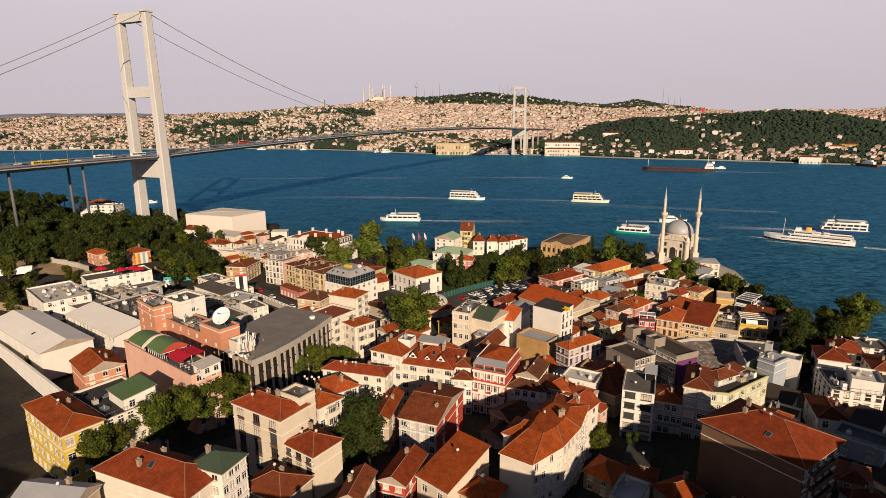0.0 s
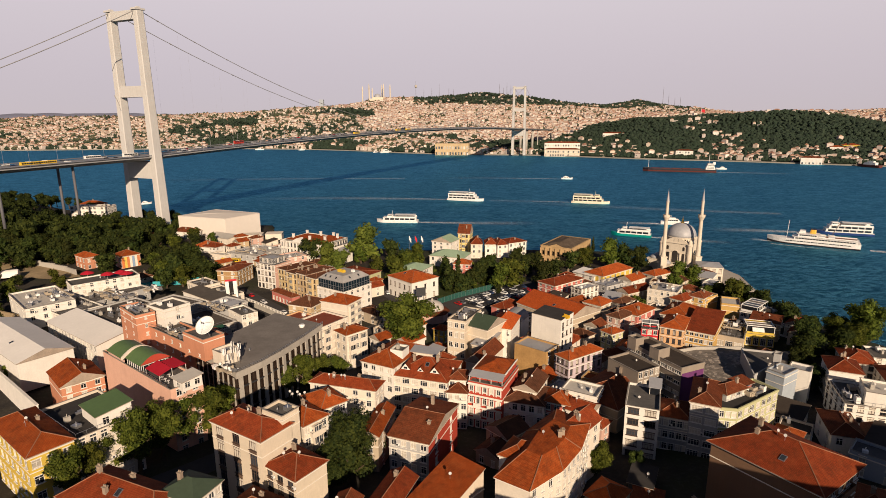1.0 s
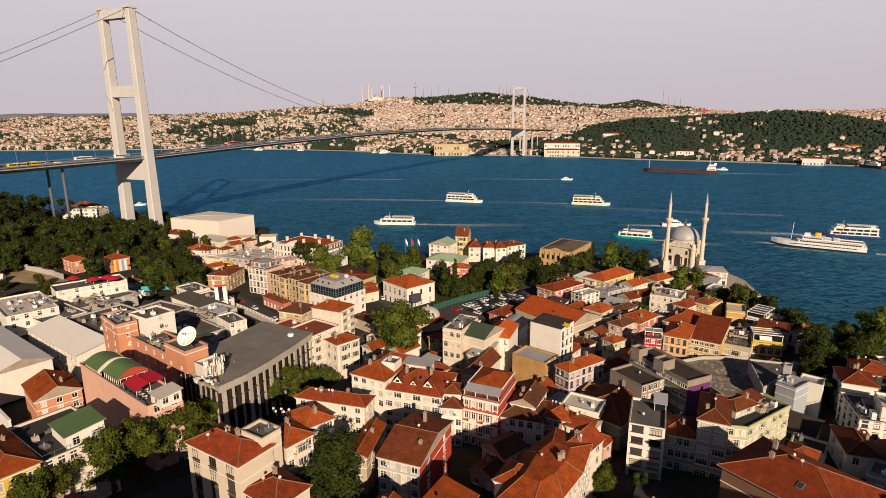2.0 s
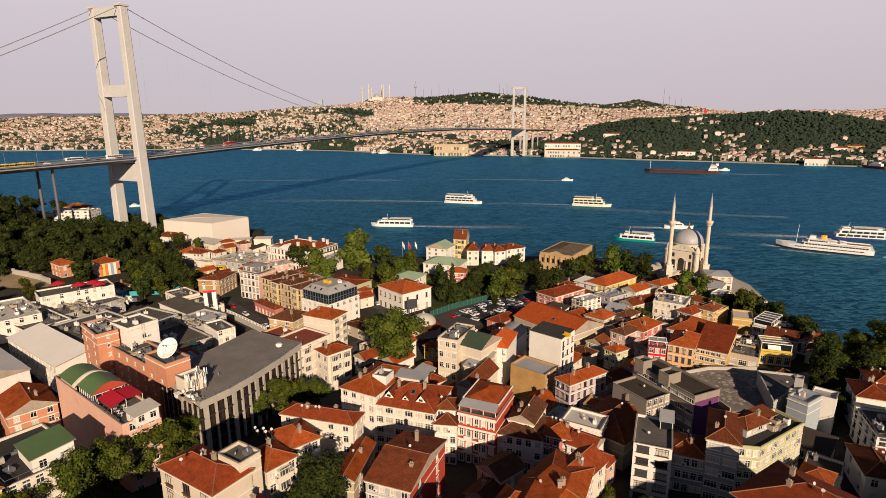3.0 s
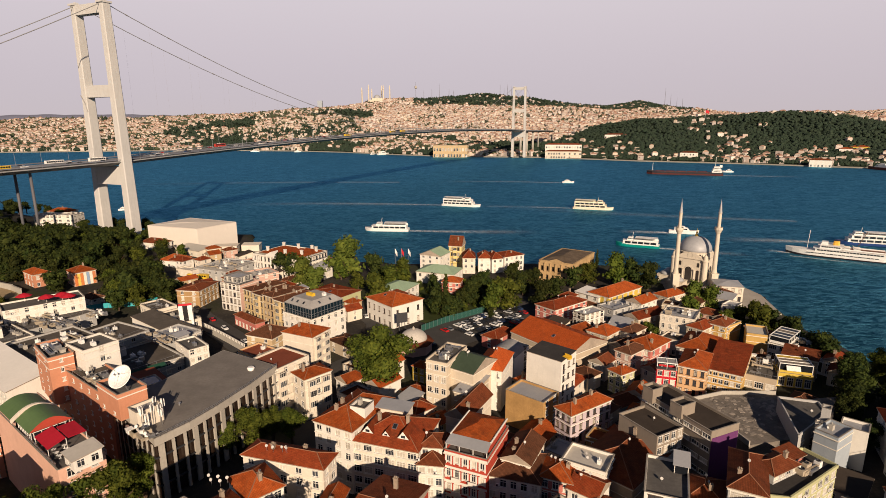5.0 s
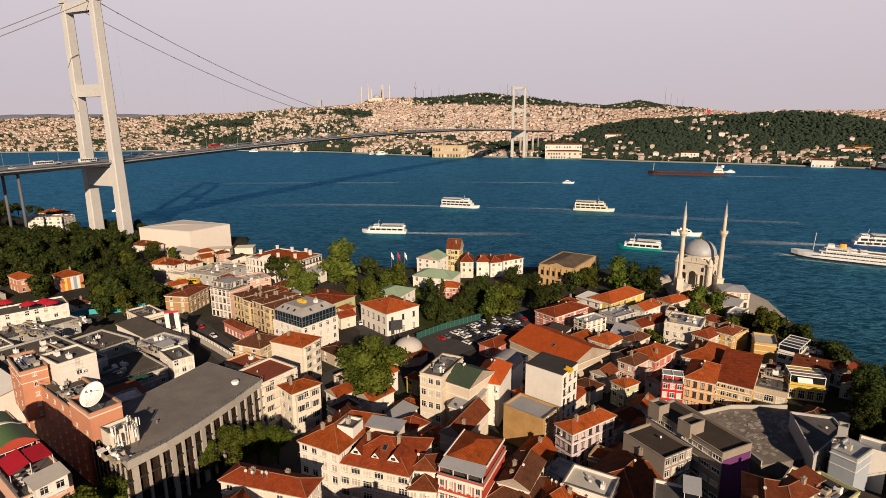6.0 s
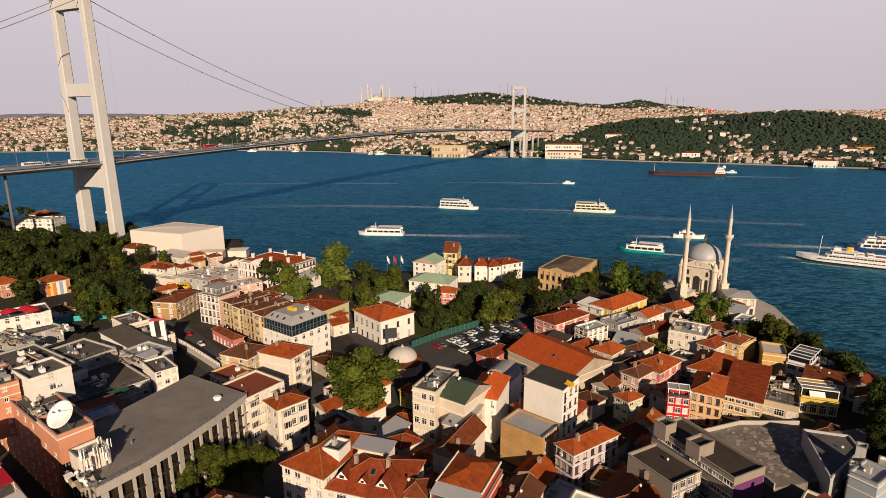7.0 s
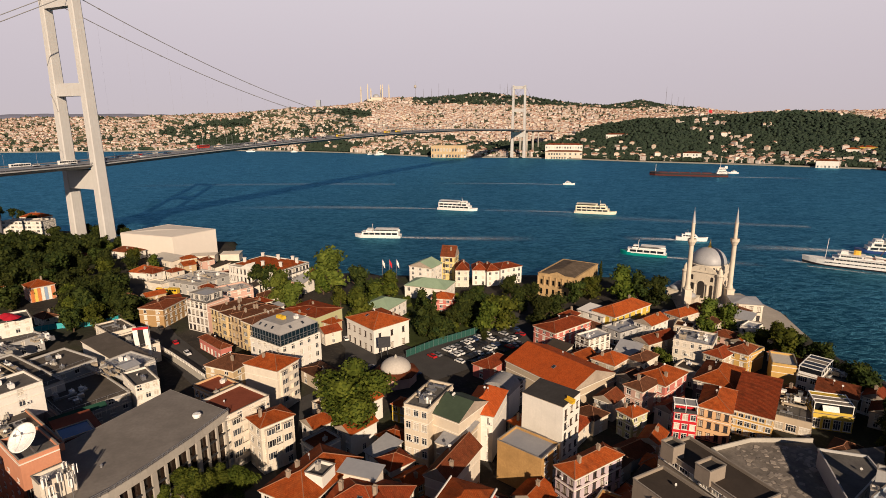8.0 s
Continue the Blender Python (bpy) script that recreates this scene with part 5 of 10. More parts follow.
for k, (tone, tall, words) in enumerate((("straw", 13.2, "straw-yellow"), ("straw", 12.6, "straw-yellow"), ("sand", 13.4, "sand-coloured"), ("straw", 12.8, "straw-yellow"))):
    house(words + " apartment house with bays under a low brown roof", -83.9 + 0.783 * (3.9 + 7.8 * k) + 0.622 * 9, 304.8 - 0.622 * (3.9 + 7.8 * k) + 0.783 * 9, -38.5, 7.7, 18.0, tall, wall=tone,
          F=3, S=4, cover="brown", rise=1.3, chim=3, floors=4, ww=1.0, wh=2.0, style="d", kit=("bay",) if k % 2 else ("balcony_f",))
house("pale pink house with balconies and an orange roof", -40.0, 246.4, -25.1, 13.4, 10.0, 15.0, wall="ivory", F=0, S=2, cover="orange", kit=("balcony", "bay_s",))
house("cream apartment house with a terracotta roof terrace", -42.1, 217.7, -33.9, 12.7, 15.1, 16.0, wall="ivory", F=3, S=4, roof="flat", cover="terracotta", kit=("balcony", "bay_s", "bare"))
house("cream house with balconies and an orange tiled roof", -30.3, 213.9, -45.1, 7.2, 9.4, 14.0, wall="ivory", F=2, S=3, cover="orange", kit=("balcony", "bay_s",), rise=1.5)
school = house("large white ornate school with an orange tiled roof", -81.5, 377.3, -29.2, 34.0, 26.0, 13.0, wall="white", F=12, S=10, roof="flat", cover="lightflat", floors=3, ww=1.3, wh=2.4, style="d", kit=("bare",))
sz = 13.0 - school.matrix_basis.translation.z
for cx, cy, rw, rd in ((-7.5, 1.0, 17, 20), (8.5, 1.0, 14, 22)):
    rs, ridge = roof_hip(rw, rd, sz + 0.5, 2.4, 0.3)
    part("tiled_roof", rs, [ROOFS["orange"], M_EAVE], school, "", pose(cx, cy, 0))
part("pediment", Shape().raw([(-5, 0, 0), (5, 0, 0), (0, 0, 2.6), (-5, 1.2, 0), (5, 1.2, 0), (0, 6, 2.6)], [(0, 1, 2), (1, 4, 5, 2), (3, 0, 2, 5)]), wall_mat("white"), school, "", pose(-2.5, -13.3, sz + 0.4))
for cx, cy in ((-12, -6), (-12, 7), (-1, 8), (3, -7), (9, 9), (13, -4), (14, 7)):
    part("chimney", Shape().box(cx, cy, sz + 2.0, 1.3, 1.1, 3.6).box(cx, cy, sz + 3.9, 1.6, 1.4, 0.3), wall_mat("white"), school)
for k in range(11):
    part("pilaster", Shape().box(-15.6 + 3.12 * k, -13.1, sz / 2, 0.5, 0.3, sz - 0.6), wall_mat("white"), school)
scaffold = thing("scaffolding", "steel tube scaffolding against a white building", "scaffolding", school.matrix_basis @ pose(18.3, 0, 0))
for k in range(8):
    part("standard", Shape().tube([(0, -12 + 3.4 * k, 0), (0, -12 + 3.4 * k, sz + 1.6)], 0.07, 5), M_METAL, scaffold)
for k in range(5):
    part("ledger", Shape().tube([(0, -12.4, 2.6 + 2.7 * k), (0, 12.4, 2.6 + 2.7 * k)], 0.07, 5).box(-0.45, 0, 2.5 + 2.7 * k, 0.8, 24, 0.06), M_METAL, scaffold)
house("low grey flat-roofed pavilion", -119.6, 375.1, -23.0, 23.8, 25.8, 6.0, wall="grey", roof="flat", cover="lightflat", F=5, S=5)
house("white house with orange tiles", -156.1, 388.6, -15.0, 14.0, 12.0, 7.0, wall="white", F=3, S=3, cover="orange")
house("white villa with a pale green roof", 4.4, 384.3, -26.2, 13.7, 13.0, 11.0, wall="white", F=3, S=3, cover="palegreen", rise=3, roof="gable_y", chim=0)
house("white villa with a broad pale green roof", 7.5, 360.3, -20.2, 22.2, 15.0, 7.0, wall="white", F=5, S=3, cover="palegreen", rise=3, chim=0)
house("white house with a pale green hip roof", -12.9, 329.0, -26.4, 14.2, 16.0, 7.0, wall="white", F=3, S=4, cover="palegreen", rise=2.6, chim=0)
house("narrow butter-yellow house with bays and a steep red roof", 17.9, 394.7, -14.5, 8.0, 10.0, 14.0, wall="butter", F=2, S=3, cover="rust", rise=5.5, roof="gable_x", wh=1.8, style="d", kit=("bay",))
house("white waterside house with a red mansard roof", 24.7, 381.2, -1.0, 7.4, 12.0, 10.0, wall="ivory", F=2, S=2, cover="red", rise=4)
house("white waterside house with a red roof", 34.4, 384.8, -1.0, 7.8, 12.0, 9.0, wall="white", F=2, S=2, cover="red", rise=3.2)
house("white waterside house with a red roof", 40.0, 383.2, 17.8, 7.4, 12.0, 9.0, wall="white", F=2, S=2, cover="red", rise=3.2)
house("white waterside villa with a low red roof", 49.0, 386.0, 29.9, 14.3, 12.0, 10.0, wall="white", F=4, S=2, cover="red", rise=2)
house("small red kiosk house", 16.8, 335.3, -36.5, 9.0, 8.0, 4.0, wall="rose", F=2, S=2, cover="red")
house("house with a painted striped side wall", -187.5, 346.9, -39.4, 10.4, 10.8, 11.0, wall="pink", F=2, S=0, cover="orange")
house("long white modern building among trees", -287.0, 478.3, -2.0, 31.3, 12.0, 20.0, wall="white", roof="flat", cover="lightflat", F=10, S=3, ww=1.8, wh=1.6)
house("low dark-roofed block behind the offices", -118.5, 253.3, -27.7, 19.7, 22.6, 10.0, wall="grey", roof="flat", cover="brownfelt", F=0, S=5)
house("long low block under a dark sheet roof", -103.5, 268.9, -37.8, 40.7, 8.6, 9.0, wall="white", roof="shed", cover="brownfelt", F=0, S=0, rise=0.8, chim=0)
house("low dark block with a dark flat roof", -97.0, 238.3, -38.3, 23.8, 18.7, 8.0, wall="grey", roof="flat", cover="brownfelt", F=0, S=5)
house("small white block with tall windows", -80.8, 242.9, -45.0, 12.7, 7.0, 11.0, wall="white", roof="flat", cover="greyflat", F=1, S=3, wh=2.2)
house("grey roof plant block with a canopy", -92.8, 256.8, -28.5, 13.5, 11.2, 10.0, wall="grey", roof="flat", cover="metal", F=0, S=2)
house("grey house with rows of windows and a red roof", 66.9, 159.1, -21.9, 8.5, 10.1, 12.0, wall="grey", F=5, S=0, cover="rust", ww=1.2)
house("low house under a dark red roof", 55.2, 176.8, -44.5, 15.3, 21.1, 9.0, wall="beige", F=0, S=0, cover="rust")
# Dark grey walls and the dark shed roof stand in for alley shade.
house("small shed with a sheet metal roof, darkened for alley shade", 51.5, 137.3, -27.8, 5.3, 7.4, 6.4, wall="darkgrey", roof="shed", cover="dark", rise=0.8, F=0, S=0, chim=0)
house("low outbuilding with a worn sheet roof, walls darkened for shade", 50.2, 130.2, -24.2, 6.3, 6.7, 5.6, wall="darkgrey", roof="shed", cover="rust", rise=0.6, F=1, S=0, chim=0)
house("red tiled gable wing of the corner block", 33.9, 138.0, -42.2, 6.5, 17.0, 18.7, wall="ivory", roof="gable_y", cover="red", rise=2.6, F=0, S=4, chim=2)
house("small white stair house with a tiled hip roof", 20.5, 127.7, -31.4, 5.7, 7.8, 19.8, wall="white", cover="orange", F=0, S=0, chim=0)
house("ivy-clad low hall with a red roof", -45.2, 323.9, -34.7, 21.1, 16.0, 6.0, wall="green", cover="red", F=2, S=0, rise=1.0, chim=1)
house("pink house with a flat terrace roof", -85.9, 336.7, -47.6, 12.0, 14.0, 12.0, wall="pink", roof="flat", cover="lightflat", F=1, S=3)
house("house with a worn brown roof", -56.5, 255.2, -22.1, 11.8, 11.4, 11.0, wall="sand", cover="brown", F=2, S=2)
house("low shop row under a dark roof", -27.6, 260.6, -42.3, 13.4, 8.6, 5.0, wall="beige", cover="brown", F=2, S=2, rise=1.0)
house("low hut with a red tiled roof", 32.8, 268.7, -40.6, 7.4, 13.3, 5.0, wall="rose", cover="red", F=1, S=2, chim=0)
house("white arched house behind the hall", 35.1, 246.0, -38.4, 9.3, 9.8, 8.0, wall="white", roof="flat", cover="greyflat", F=3, S=2, style="d")


def poly_house(label, poly, eave, wall, cover, cols, roof="flat", floors=None, base=None, ww=1.2, wh=1.6, style="w", rise=2.5, category="house", name="house", back=()):
    """A house on a free plan (counter-clockwise, in the world); cols: windows across each side."""
    n = len(poly)
    PLOTS.append((sum(p[0] for p in poly) / n, sum(p[1] for p in poly) / n, -40, 15, 15))
    mx, my = sum(p[0] for p in poly) / n, sum(p[1] for p in poly) / n
    g = ground_z(mx, my) - 0.6 if base is None else base
    root = thing(name, label, category, pose(mx, my, g))
    q = [(x - mx, y - my) for x, y in poly]
    rng = random.Random(int(mx * 7 + my))
    h = eave - g
    fl = floors or max(1, round(h / 3.1))
    sh = Shape()
    for k in range(n):
        facade(sh, root, q[k], q[(k + 1) % n], 0, h, cols[k], fl, ww, wh, style, rng)
    part("wall", sh, wall_mat(wall), root)
    big = [(x * 1.03, y * 1.03) for x, y in q]
    if roof == "flat":
        part("roof", Shape().prism([(x * 0.97, y * 0.97) for x, y in q], h - 0.5, h + 0.05), ROOFS[cover], root)
        rim = Shape()
        for k in range(n):
            (ax, ay), (bx, by) = q[k], q[(k + 1) % n]
            rim.box((ax + bx) / 2, (ay + by) / 2, h + 0.3, math.hypot(bx - ax, by - ay) + 0.3, 0.35, 0.8, math.degrees(math.atan2(by - ay, bx - ax)))
        part("parapet", rim, wall_mat(wall), root)
    else:
        rs = Shape()
        for k in range(n):
            a, b = big[k], big[(k + 1) % n]
            ia, ib = (a[0] * 0.45, a[1] * 0.45), (b[0] * 0.45, b[1] * 0.45)
            L = math.hypot(b[0] - a[0], b[1] - a[1])
            rs.face([(*a, h), (*b, h), (*ib, h + rise), (*ia, h + rise)], 0, [(0, 0), (L, 0), (L * 0.72, 4), (L * 0.28, 4)])
            part("ridge_tiles", Shape().tube([(*a, h + 0.05), (*ia, h + rise + 0.05)], 0.11, 5), M_RIDGE, root)
            rs.face([(*a, h - 0.18), (*b, h - 0.18), (*b, h), (*a, h)], 1)
        rs.face([(x * 0.45, y * 0.45, h + rise) for x, y in big], 0, [(x * 0.45, y * 0.45) for x, y in big])
        rs.face([(x, y, h - 0.18) for x, y in big][::-1], 1)
        part("roof", rs, [ROOFS[cover], M_TRIM], root)
        for k in range(2):
            chimney(root, rng.uniform(-3, 3), rng.uniform(-3, 3), h + rise - 0.2, 1.5, rng)
    return root


poly_house("cream corner block with a curved front and red tiled roof", [(14.6, 118.6), (21.0, 114.2), (28.6, 120.7), (34.0, 128.2), (38.5, 138.4), (32.0, 145.2), (23.2, 135.3)], 19.6,
           "ivory", "orange", [0, 4, 4, 4, 2, 0, 0], roof="hip", rise=2.6, ww=1.0, wh=2.0)
poly_house("pale green corner house with a glazed curved front", [(75.8, 152.4), (80.2, 151.6), (96.8, 162.3), (93.4, 169.0), (80.5, 165.5)], 15.5,
           "green", "dark", [3, 7, 3, 0, 0], ww=1.6, wh=1.9)
poly_house("low modern block with a grey felt roof", [(103.1, 185.1), (118.0, 196.4), (119.5, 202.8), (109.6, 205.9)], 9.0, "grey", "greyflat", [3, 0, 0, 0])


# stair houses on the beige office block
for x, y, w, d, top in ((67.2, 192.6, 3.4, 3.6, 19.0), (72.2, 185.0, 3.6, 5.0, 18.6)):
    house("taupe stair house on a dark flat roof", x, y, -62, w, d, top, wall="taupe", roof="flat", cover="dark", F=0, S=0, base=15.6, floors=1, name="roof_storey", category="roof storey", kit=("bare", "plain"))
for x, y, w, d, top, tone in ((112.5, 189.5, 2.0, 2.4, 14.5, "grey"), (108.6, 186.2, 1.3, 2.0, 12.0, "white"), (118.5, 186.5, 6.0, 5.5, 11.0, "white")):
    house("plain concrete shaft beside the terrace", x, y, -40, w, d, top, wall=tone, roof="flat", cover="metal", F=0, S=0, floors=1, name="shaft", category="shaft", kit=("bare", "plain"))


# the black and white bank with tall columns along a bowed front
M_BANKSTONE = surface("pale_grey_stone", (0.40, 0.365, 0.315), 0.85, 0.2, 0.2, 1.6, streaks=0.3)


def bank():
    plan = [(-75.6, 186.7), (-56.5, 169.9), (-51.6, 177.5), (-48.0, 185.5), (-43.6, 197.5), (-39.8, 210.1), (-60.5, 222.0)]
    g, top = 1.0, 17.6
    PLOTS.append((-57, 196, -24, 28, 46))
    root = thing("office_building", "dark office building with white columns and a flat grey roof", "office building", pose(0, 0, g))
    h = top - g
    inner = [(x - (0.9 if k in (2, 3, 4) else 0.4) , y + (0.35 if k in (1,) else 0.0)) for k, (x, y) in enumerate(plan)]
    part("glass_wall", Shape().prism(inner, 0, h - 1.6), surface("dark_glazing", (0.035, 0.022, 0.016), 0.2, 0.4, 0.4, 1.0, spec=0.5), root, "dark tinted glazing")
    part("fascia", Shape().prism(plan, h - 1.9, h + 0.1), M_BANKSTONE, root, "pale grey stone band")
    part("roof", Shape().prism([(x * 0.985 - 0.8, y * 0.985 + 3.0) for x, y in plan], h + 0.1, h + 0.16), surface("pale_roof_felt", (0.215, 0.193, 0.172), 0.9, 0.3, 0.2, 1.2), root)
    part("roof_vent", Shape().lathe([(0.9, h), (0.9, h + 0.7), (1.15, h + 0.72), (0.9, h + 1.1), (0.1, h + 1.2)], 12, -46.5, 207.0), M_WHITE, root)
    part("roof_vent", Shape().lathe([(0.25, h), (0.25, h + 0.7), (0.4, h + 0.75), (0.05, h + 1.0)], 8, -58.0, 186.0), M_METAL, root)
    for (ax, ay), (bx, by) in zip(plan, plan[1:6]):
        L = math.hypot(bx - ax, by - ay)
        rot = math.degrees(math.atan2(by - ay, bx - ax))
        n = max(2, round(L / 3.1))
        for k in range(n):
            t = (k + 0.5) / n
            wide = 1.35 if k % 4 == 0 else 0.62
            part("column", Shape().box(ax + (bx - ax) * t, ay + (by - ay) * t, (h - 1.9) / 2, wide, 0.5, h - 1.9, rot), M_BANKSTONE, root)
        for z in (4.2, 8.0, 11.6):
            part("spandrel", Shape().box((ax + bx) / 2, (ay + by) / 2, z, L - 0.1, 0.4, 0.35, rot), M_DARKM, root)
        rail = Shape().tube([(ax, ay, h + 1.0), (bx, by, h + 1.0)], 0.05, 5).tube([(ax, ay, h + 0.6), (bx, by, h + 0.6)], 0.04, 5)
        for k in range(round(L / 1.5) + 1):
            t = k / round(L / 1.5)
            rail.tube([(ax + (bx - ax) * t, ay + (by - ay) * t, h), (ax + (bx - ax) * t, ay + (by - ay) * t, h + 1.0)], 0.05, 4)
        part("railing", rail, M_METAL, root)
    return root


bank()


# the red and white ornate house
def ornate_house():
    root = house("ornate red and white house with small balconies and a set-back attic", 19.0, 174.3, -24.2, 10.4, 15.4, 14.9, wall="red", roof="flat", cover="greyflat",
                 F=5, S=0, floors=4, ww=0.95, wh=1.9, kit=("bare",))
    g = root.matrix_basis.translation.z
    h = 14.9 - g
    fh = h / 4
    for k in range(4):
        part("white_band", Shape().box(0, -7.76, k * fh + fh * 0.98, 10.6, 0.14, 0.55), wall_mat("white"), root)
        for c in range(5):
            cx = -5.2 + 10.4 * (c + 0.5) / 5
            part("surround", Shape().box(cx - 0.68, -7.75, k * fh + 1.9, 0.36, 0.12, 2.2).box(cx + 0.68, -7.75, k * fh + 1.9, 0.36, 0.12, 2.2), wall_mat("white"), root)
            if k in (1, 2) and c in (1, 3):
                part("balcony", Shape().box(cx, -8.2, k * fh + 0.75, 2.2, 0.9, 0.16).box(cx, -8.6, k * fh + 1.2, 2.2, 0.08, 0.8), wall_mat("white"), root)
    part("attic_wall", Shape().box(0, 1.2, h + 1.3, 9.6, 11.5, 2.6), wall_mat("red"), root)
    part("terrace_roof", Shape().raw([(-5.2, -7.4, h + 2.1), (5.2, -7.4, h + 2.1), (5.0, -4.4, h + 3.0), (-5.0, -4.4, h + 3.0), (-5.2, -7.4, h + 1.95), (5.2, -7.4, h + 1.95), (5.0, -4.4, h + 2.85), (-5.0, -4.4, h + 2.85)],
                                     [(0, 1, 2, 3), (7, 6, 5, 4), (0, 4, 5, 1), (1, 5, 6, 2), (3, 2, 6, 7), (0, 3, 7, 4)]), ROOFS["metal"], root)
    rs, lines = roof_hip(9.8, 11.8, h + 2.6, 1.8, 0.2)
    part("attic_roof", rs, [ROOFS["orange"], M_TRIM], root, "", pose(0, 1.2, 0))
    part("attic_rim", Shape().tube([(-5, -4.6, h + 3.0), (-5, 7.1, h + 3.0)], 0.2, 5).tube([(5, -4.6, h + 3.0), (5, 7.1, h + 3.0)], 0.2, 5), wall_mat("white"), root)
    for cx in (-5.0, -1.7, 1.7, 5.0):
        part("post", Shape().box(cx, -7.2, h + 1.3, 0.16, 0.16, 1.5), M_FRAME, root)


ornate_house()


# the market hall with the broad orange roof
house("low stone hall with a broad bright orange tiled roof", 54.6, 257.3, -52.5, 29.5, 21.5, 8.0, wall="beige", roof="gable_x", cover="newclay", rise=4.2, F=0, S=0, chim=0)

# the building wrapped in cream sheeting by the water
wrapped = thing("wrapped_building", "large box-shaped building wrapped in cream sheeting", "building", pose(-171.0, 451.0, 0))
M_WRAP = surface("cream_sheeting", (0.60, 0.545, 0.48), 0.75, 0.08, 0.05, 0.4)
WRAP_PLAN = [(-30.2, -6.8), (11.4, -21.0), (28.6, 5.4), (-13.4, 24.0)]
part("sheeting", Shape().prism(WRAP_PLAN, -2, 17.6), M_WRAP, wrapped)
hem = Shape()
for (ax, ay), (bx, by) in zip(WRAP_PLAN, WRAP_PLAN[1:] + WRAP_PLAN[:1]):
    hem.tube([(ax, ay, 17.6), (bx, by, 17.6)], 0.18, 5)
part("hem", hem, M_WRAP, wrapped)
part("sheet_roof", Shape().raw([(x, y, 17.62) for x, y in WRAP_PLAN] + [(-9.0, -1.0, 18.9), (7.5, -0.5, 18.9)], [(0, 1, 5, 4), (1, 2, 5), (2, 3, 4, 5), (3, 0, 4)]), M_WRAP, wrapped)
for x, y, z, w, d, h in ((30.0, -20.5, 2.0, 16, 9, 6.0), (44.0, -10.0, 1.6, 12, 10, 5.0)):
    part("annexe", Shape().box(x, y, z + h / 2 - 2, w, d, h, 8).box(x, y, z + h - 1.9, w + 0.5, d + 0.5, 0.25, 8), wall_mat("ivory"), wrapped, "low pale annexe")

# the glazed attic on the office block
M_CURTAINWALL = surface("blue_black_glazing", (0.010, 0.024, 0.036), 0.2, 0.4, 0.3, 1.0, spec=0.3)
M_ATTICROOF = surface("pale_seamed_sheet", (0.34, 0.325, 0.31), 0.6, 0.22, 0.3, 1.5, streaks=0.25)


def glazed_attic():
    x, y, rot, w, d, z0, z1 = -43.5, 274.6, -36.0, 16.6, 17.2, 12.7, 17.2
    root = thing("glazed_attic", "dark glazed attic under a sloped grey sheet roof with skylights", "roof storey", pose(x, y, z0, 0, 0, rot))
    h = z1 - z0
    part("core", Shape().box(0, 0, h / 2, w - 0.4, d - 0.4, h), M_CURTAINWALL, root, "dark glazing")
    for k in range(11):
        part("mullion", Shape().box(-w / 2 + w * k / 10, -d / 2 + 0.12, h / 2, 0.1, 0.2, h), M_METAL, root)
    for k in range(11):
        part("mullion", Shape().box(w / 2 - 0.12, -d / 2 + d * k / 10, h / 2, 0.2, 0.1, h), M_METAL, root)
    for zz in (0.0, h * 0.5, h - 0.2):
        part("transom", Shape().box(0, -d / 2 + 0.1, zz + 0.1, w, 0.2, 0.12).box(w / 2 - 0.1, 0, zz + 0.1, 0.2, d - 0.3, 0.12), M_METAL, root)
    part("roof", Shape().prism([(-w / 2, -d / 2), (w / 2, -d / 2), (w / 2, d / 2), (-w / 2, d / 2)], h, h + 2.3, scale=0.66), M_ATTICROOF, root)
    lean = math.degrees(math.atan2(2.3, 0.17 * d))
    for u, turn in ((-4.6, 0), (-1.4, 0), (2.4, 0), (-3.0, 90), (2.6, 90)):
        spot = pose(0, 0, 0, 0, 0, turn) @ pose(u, -(0.415 * (d if turn == 0 else w)), h + 1.25, lean, 0, 0)
        light = part("roof_window", Shape().box(0, 0, 0.05, 1.0, 1.3, 0.14), M_METAL, root, "", spot)
        part("pane", Shape().box(0, 0, 0.13, 0.8, 1.1, 0.03), M_GLASS, light)
    for u in (-1.6, 0.6):
        part("roof_tank", Shape().box(u, -1.0, h + 2.85, 1.7, 1.5, 1.1).box(u, -1.0, h + 3.45, 1.4, 1.2, 0.12), plain("yellow_tank", (0.62, 0.40, 0.03), 0.5), root, "yellow roof tank")
    part("roof_unit", Shape().box(4.0, 2.2, h + 2.8, 1.4, 1.2, 1.0).box(2.0, 4.0, h + 2.6, 0.9, 0.9, 0.7), M_WHITE, root)


glazed_attic()


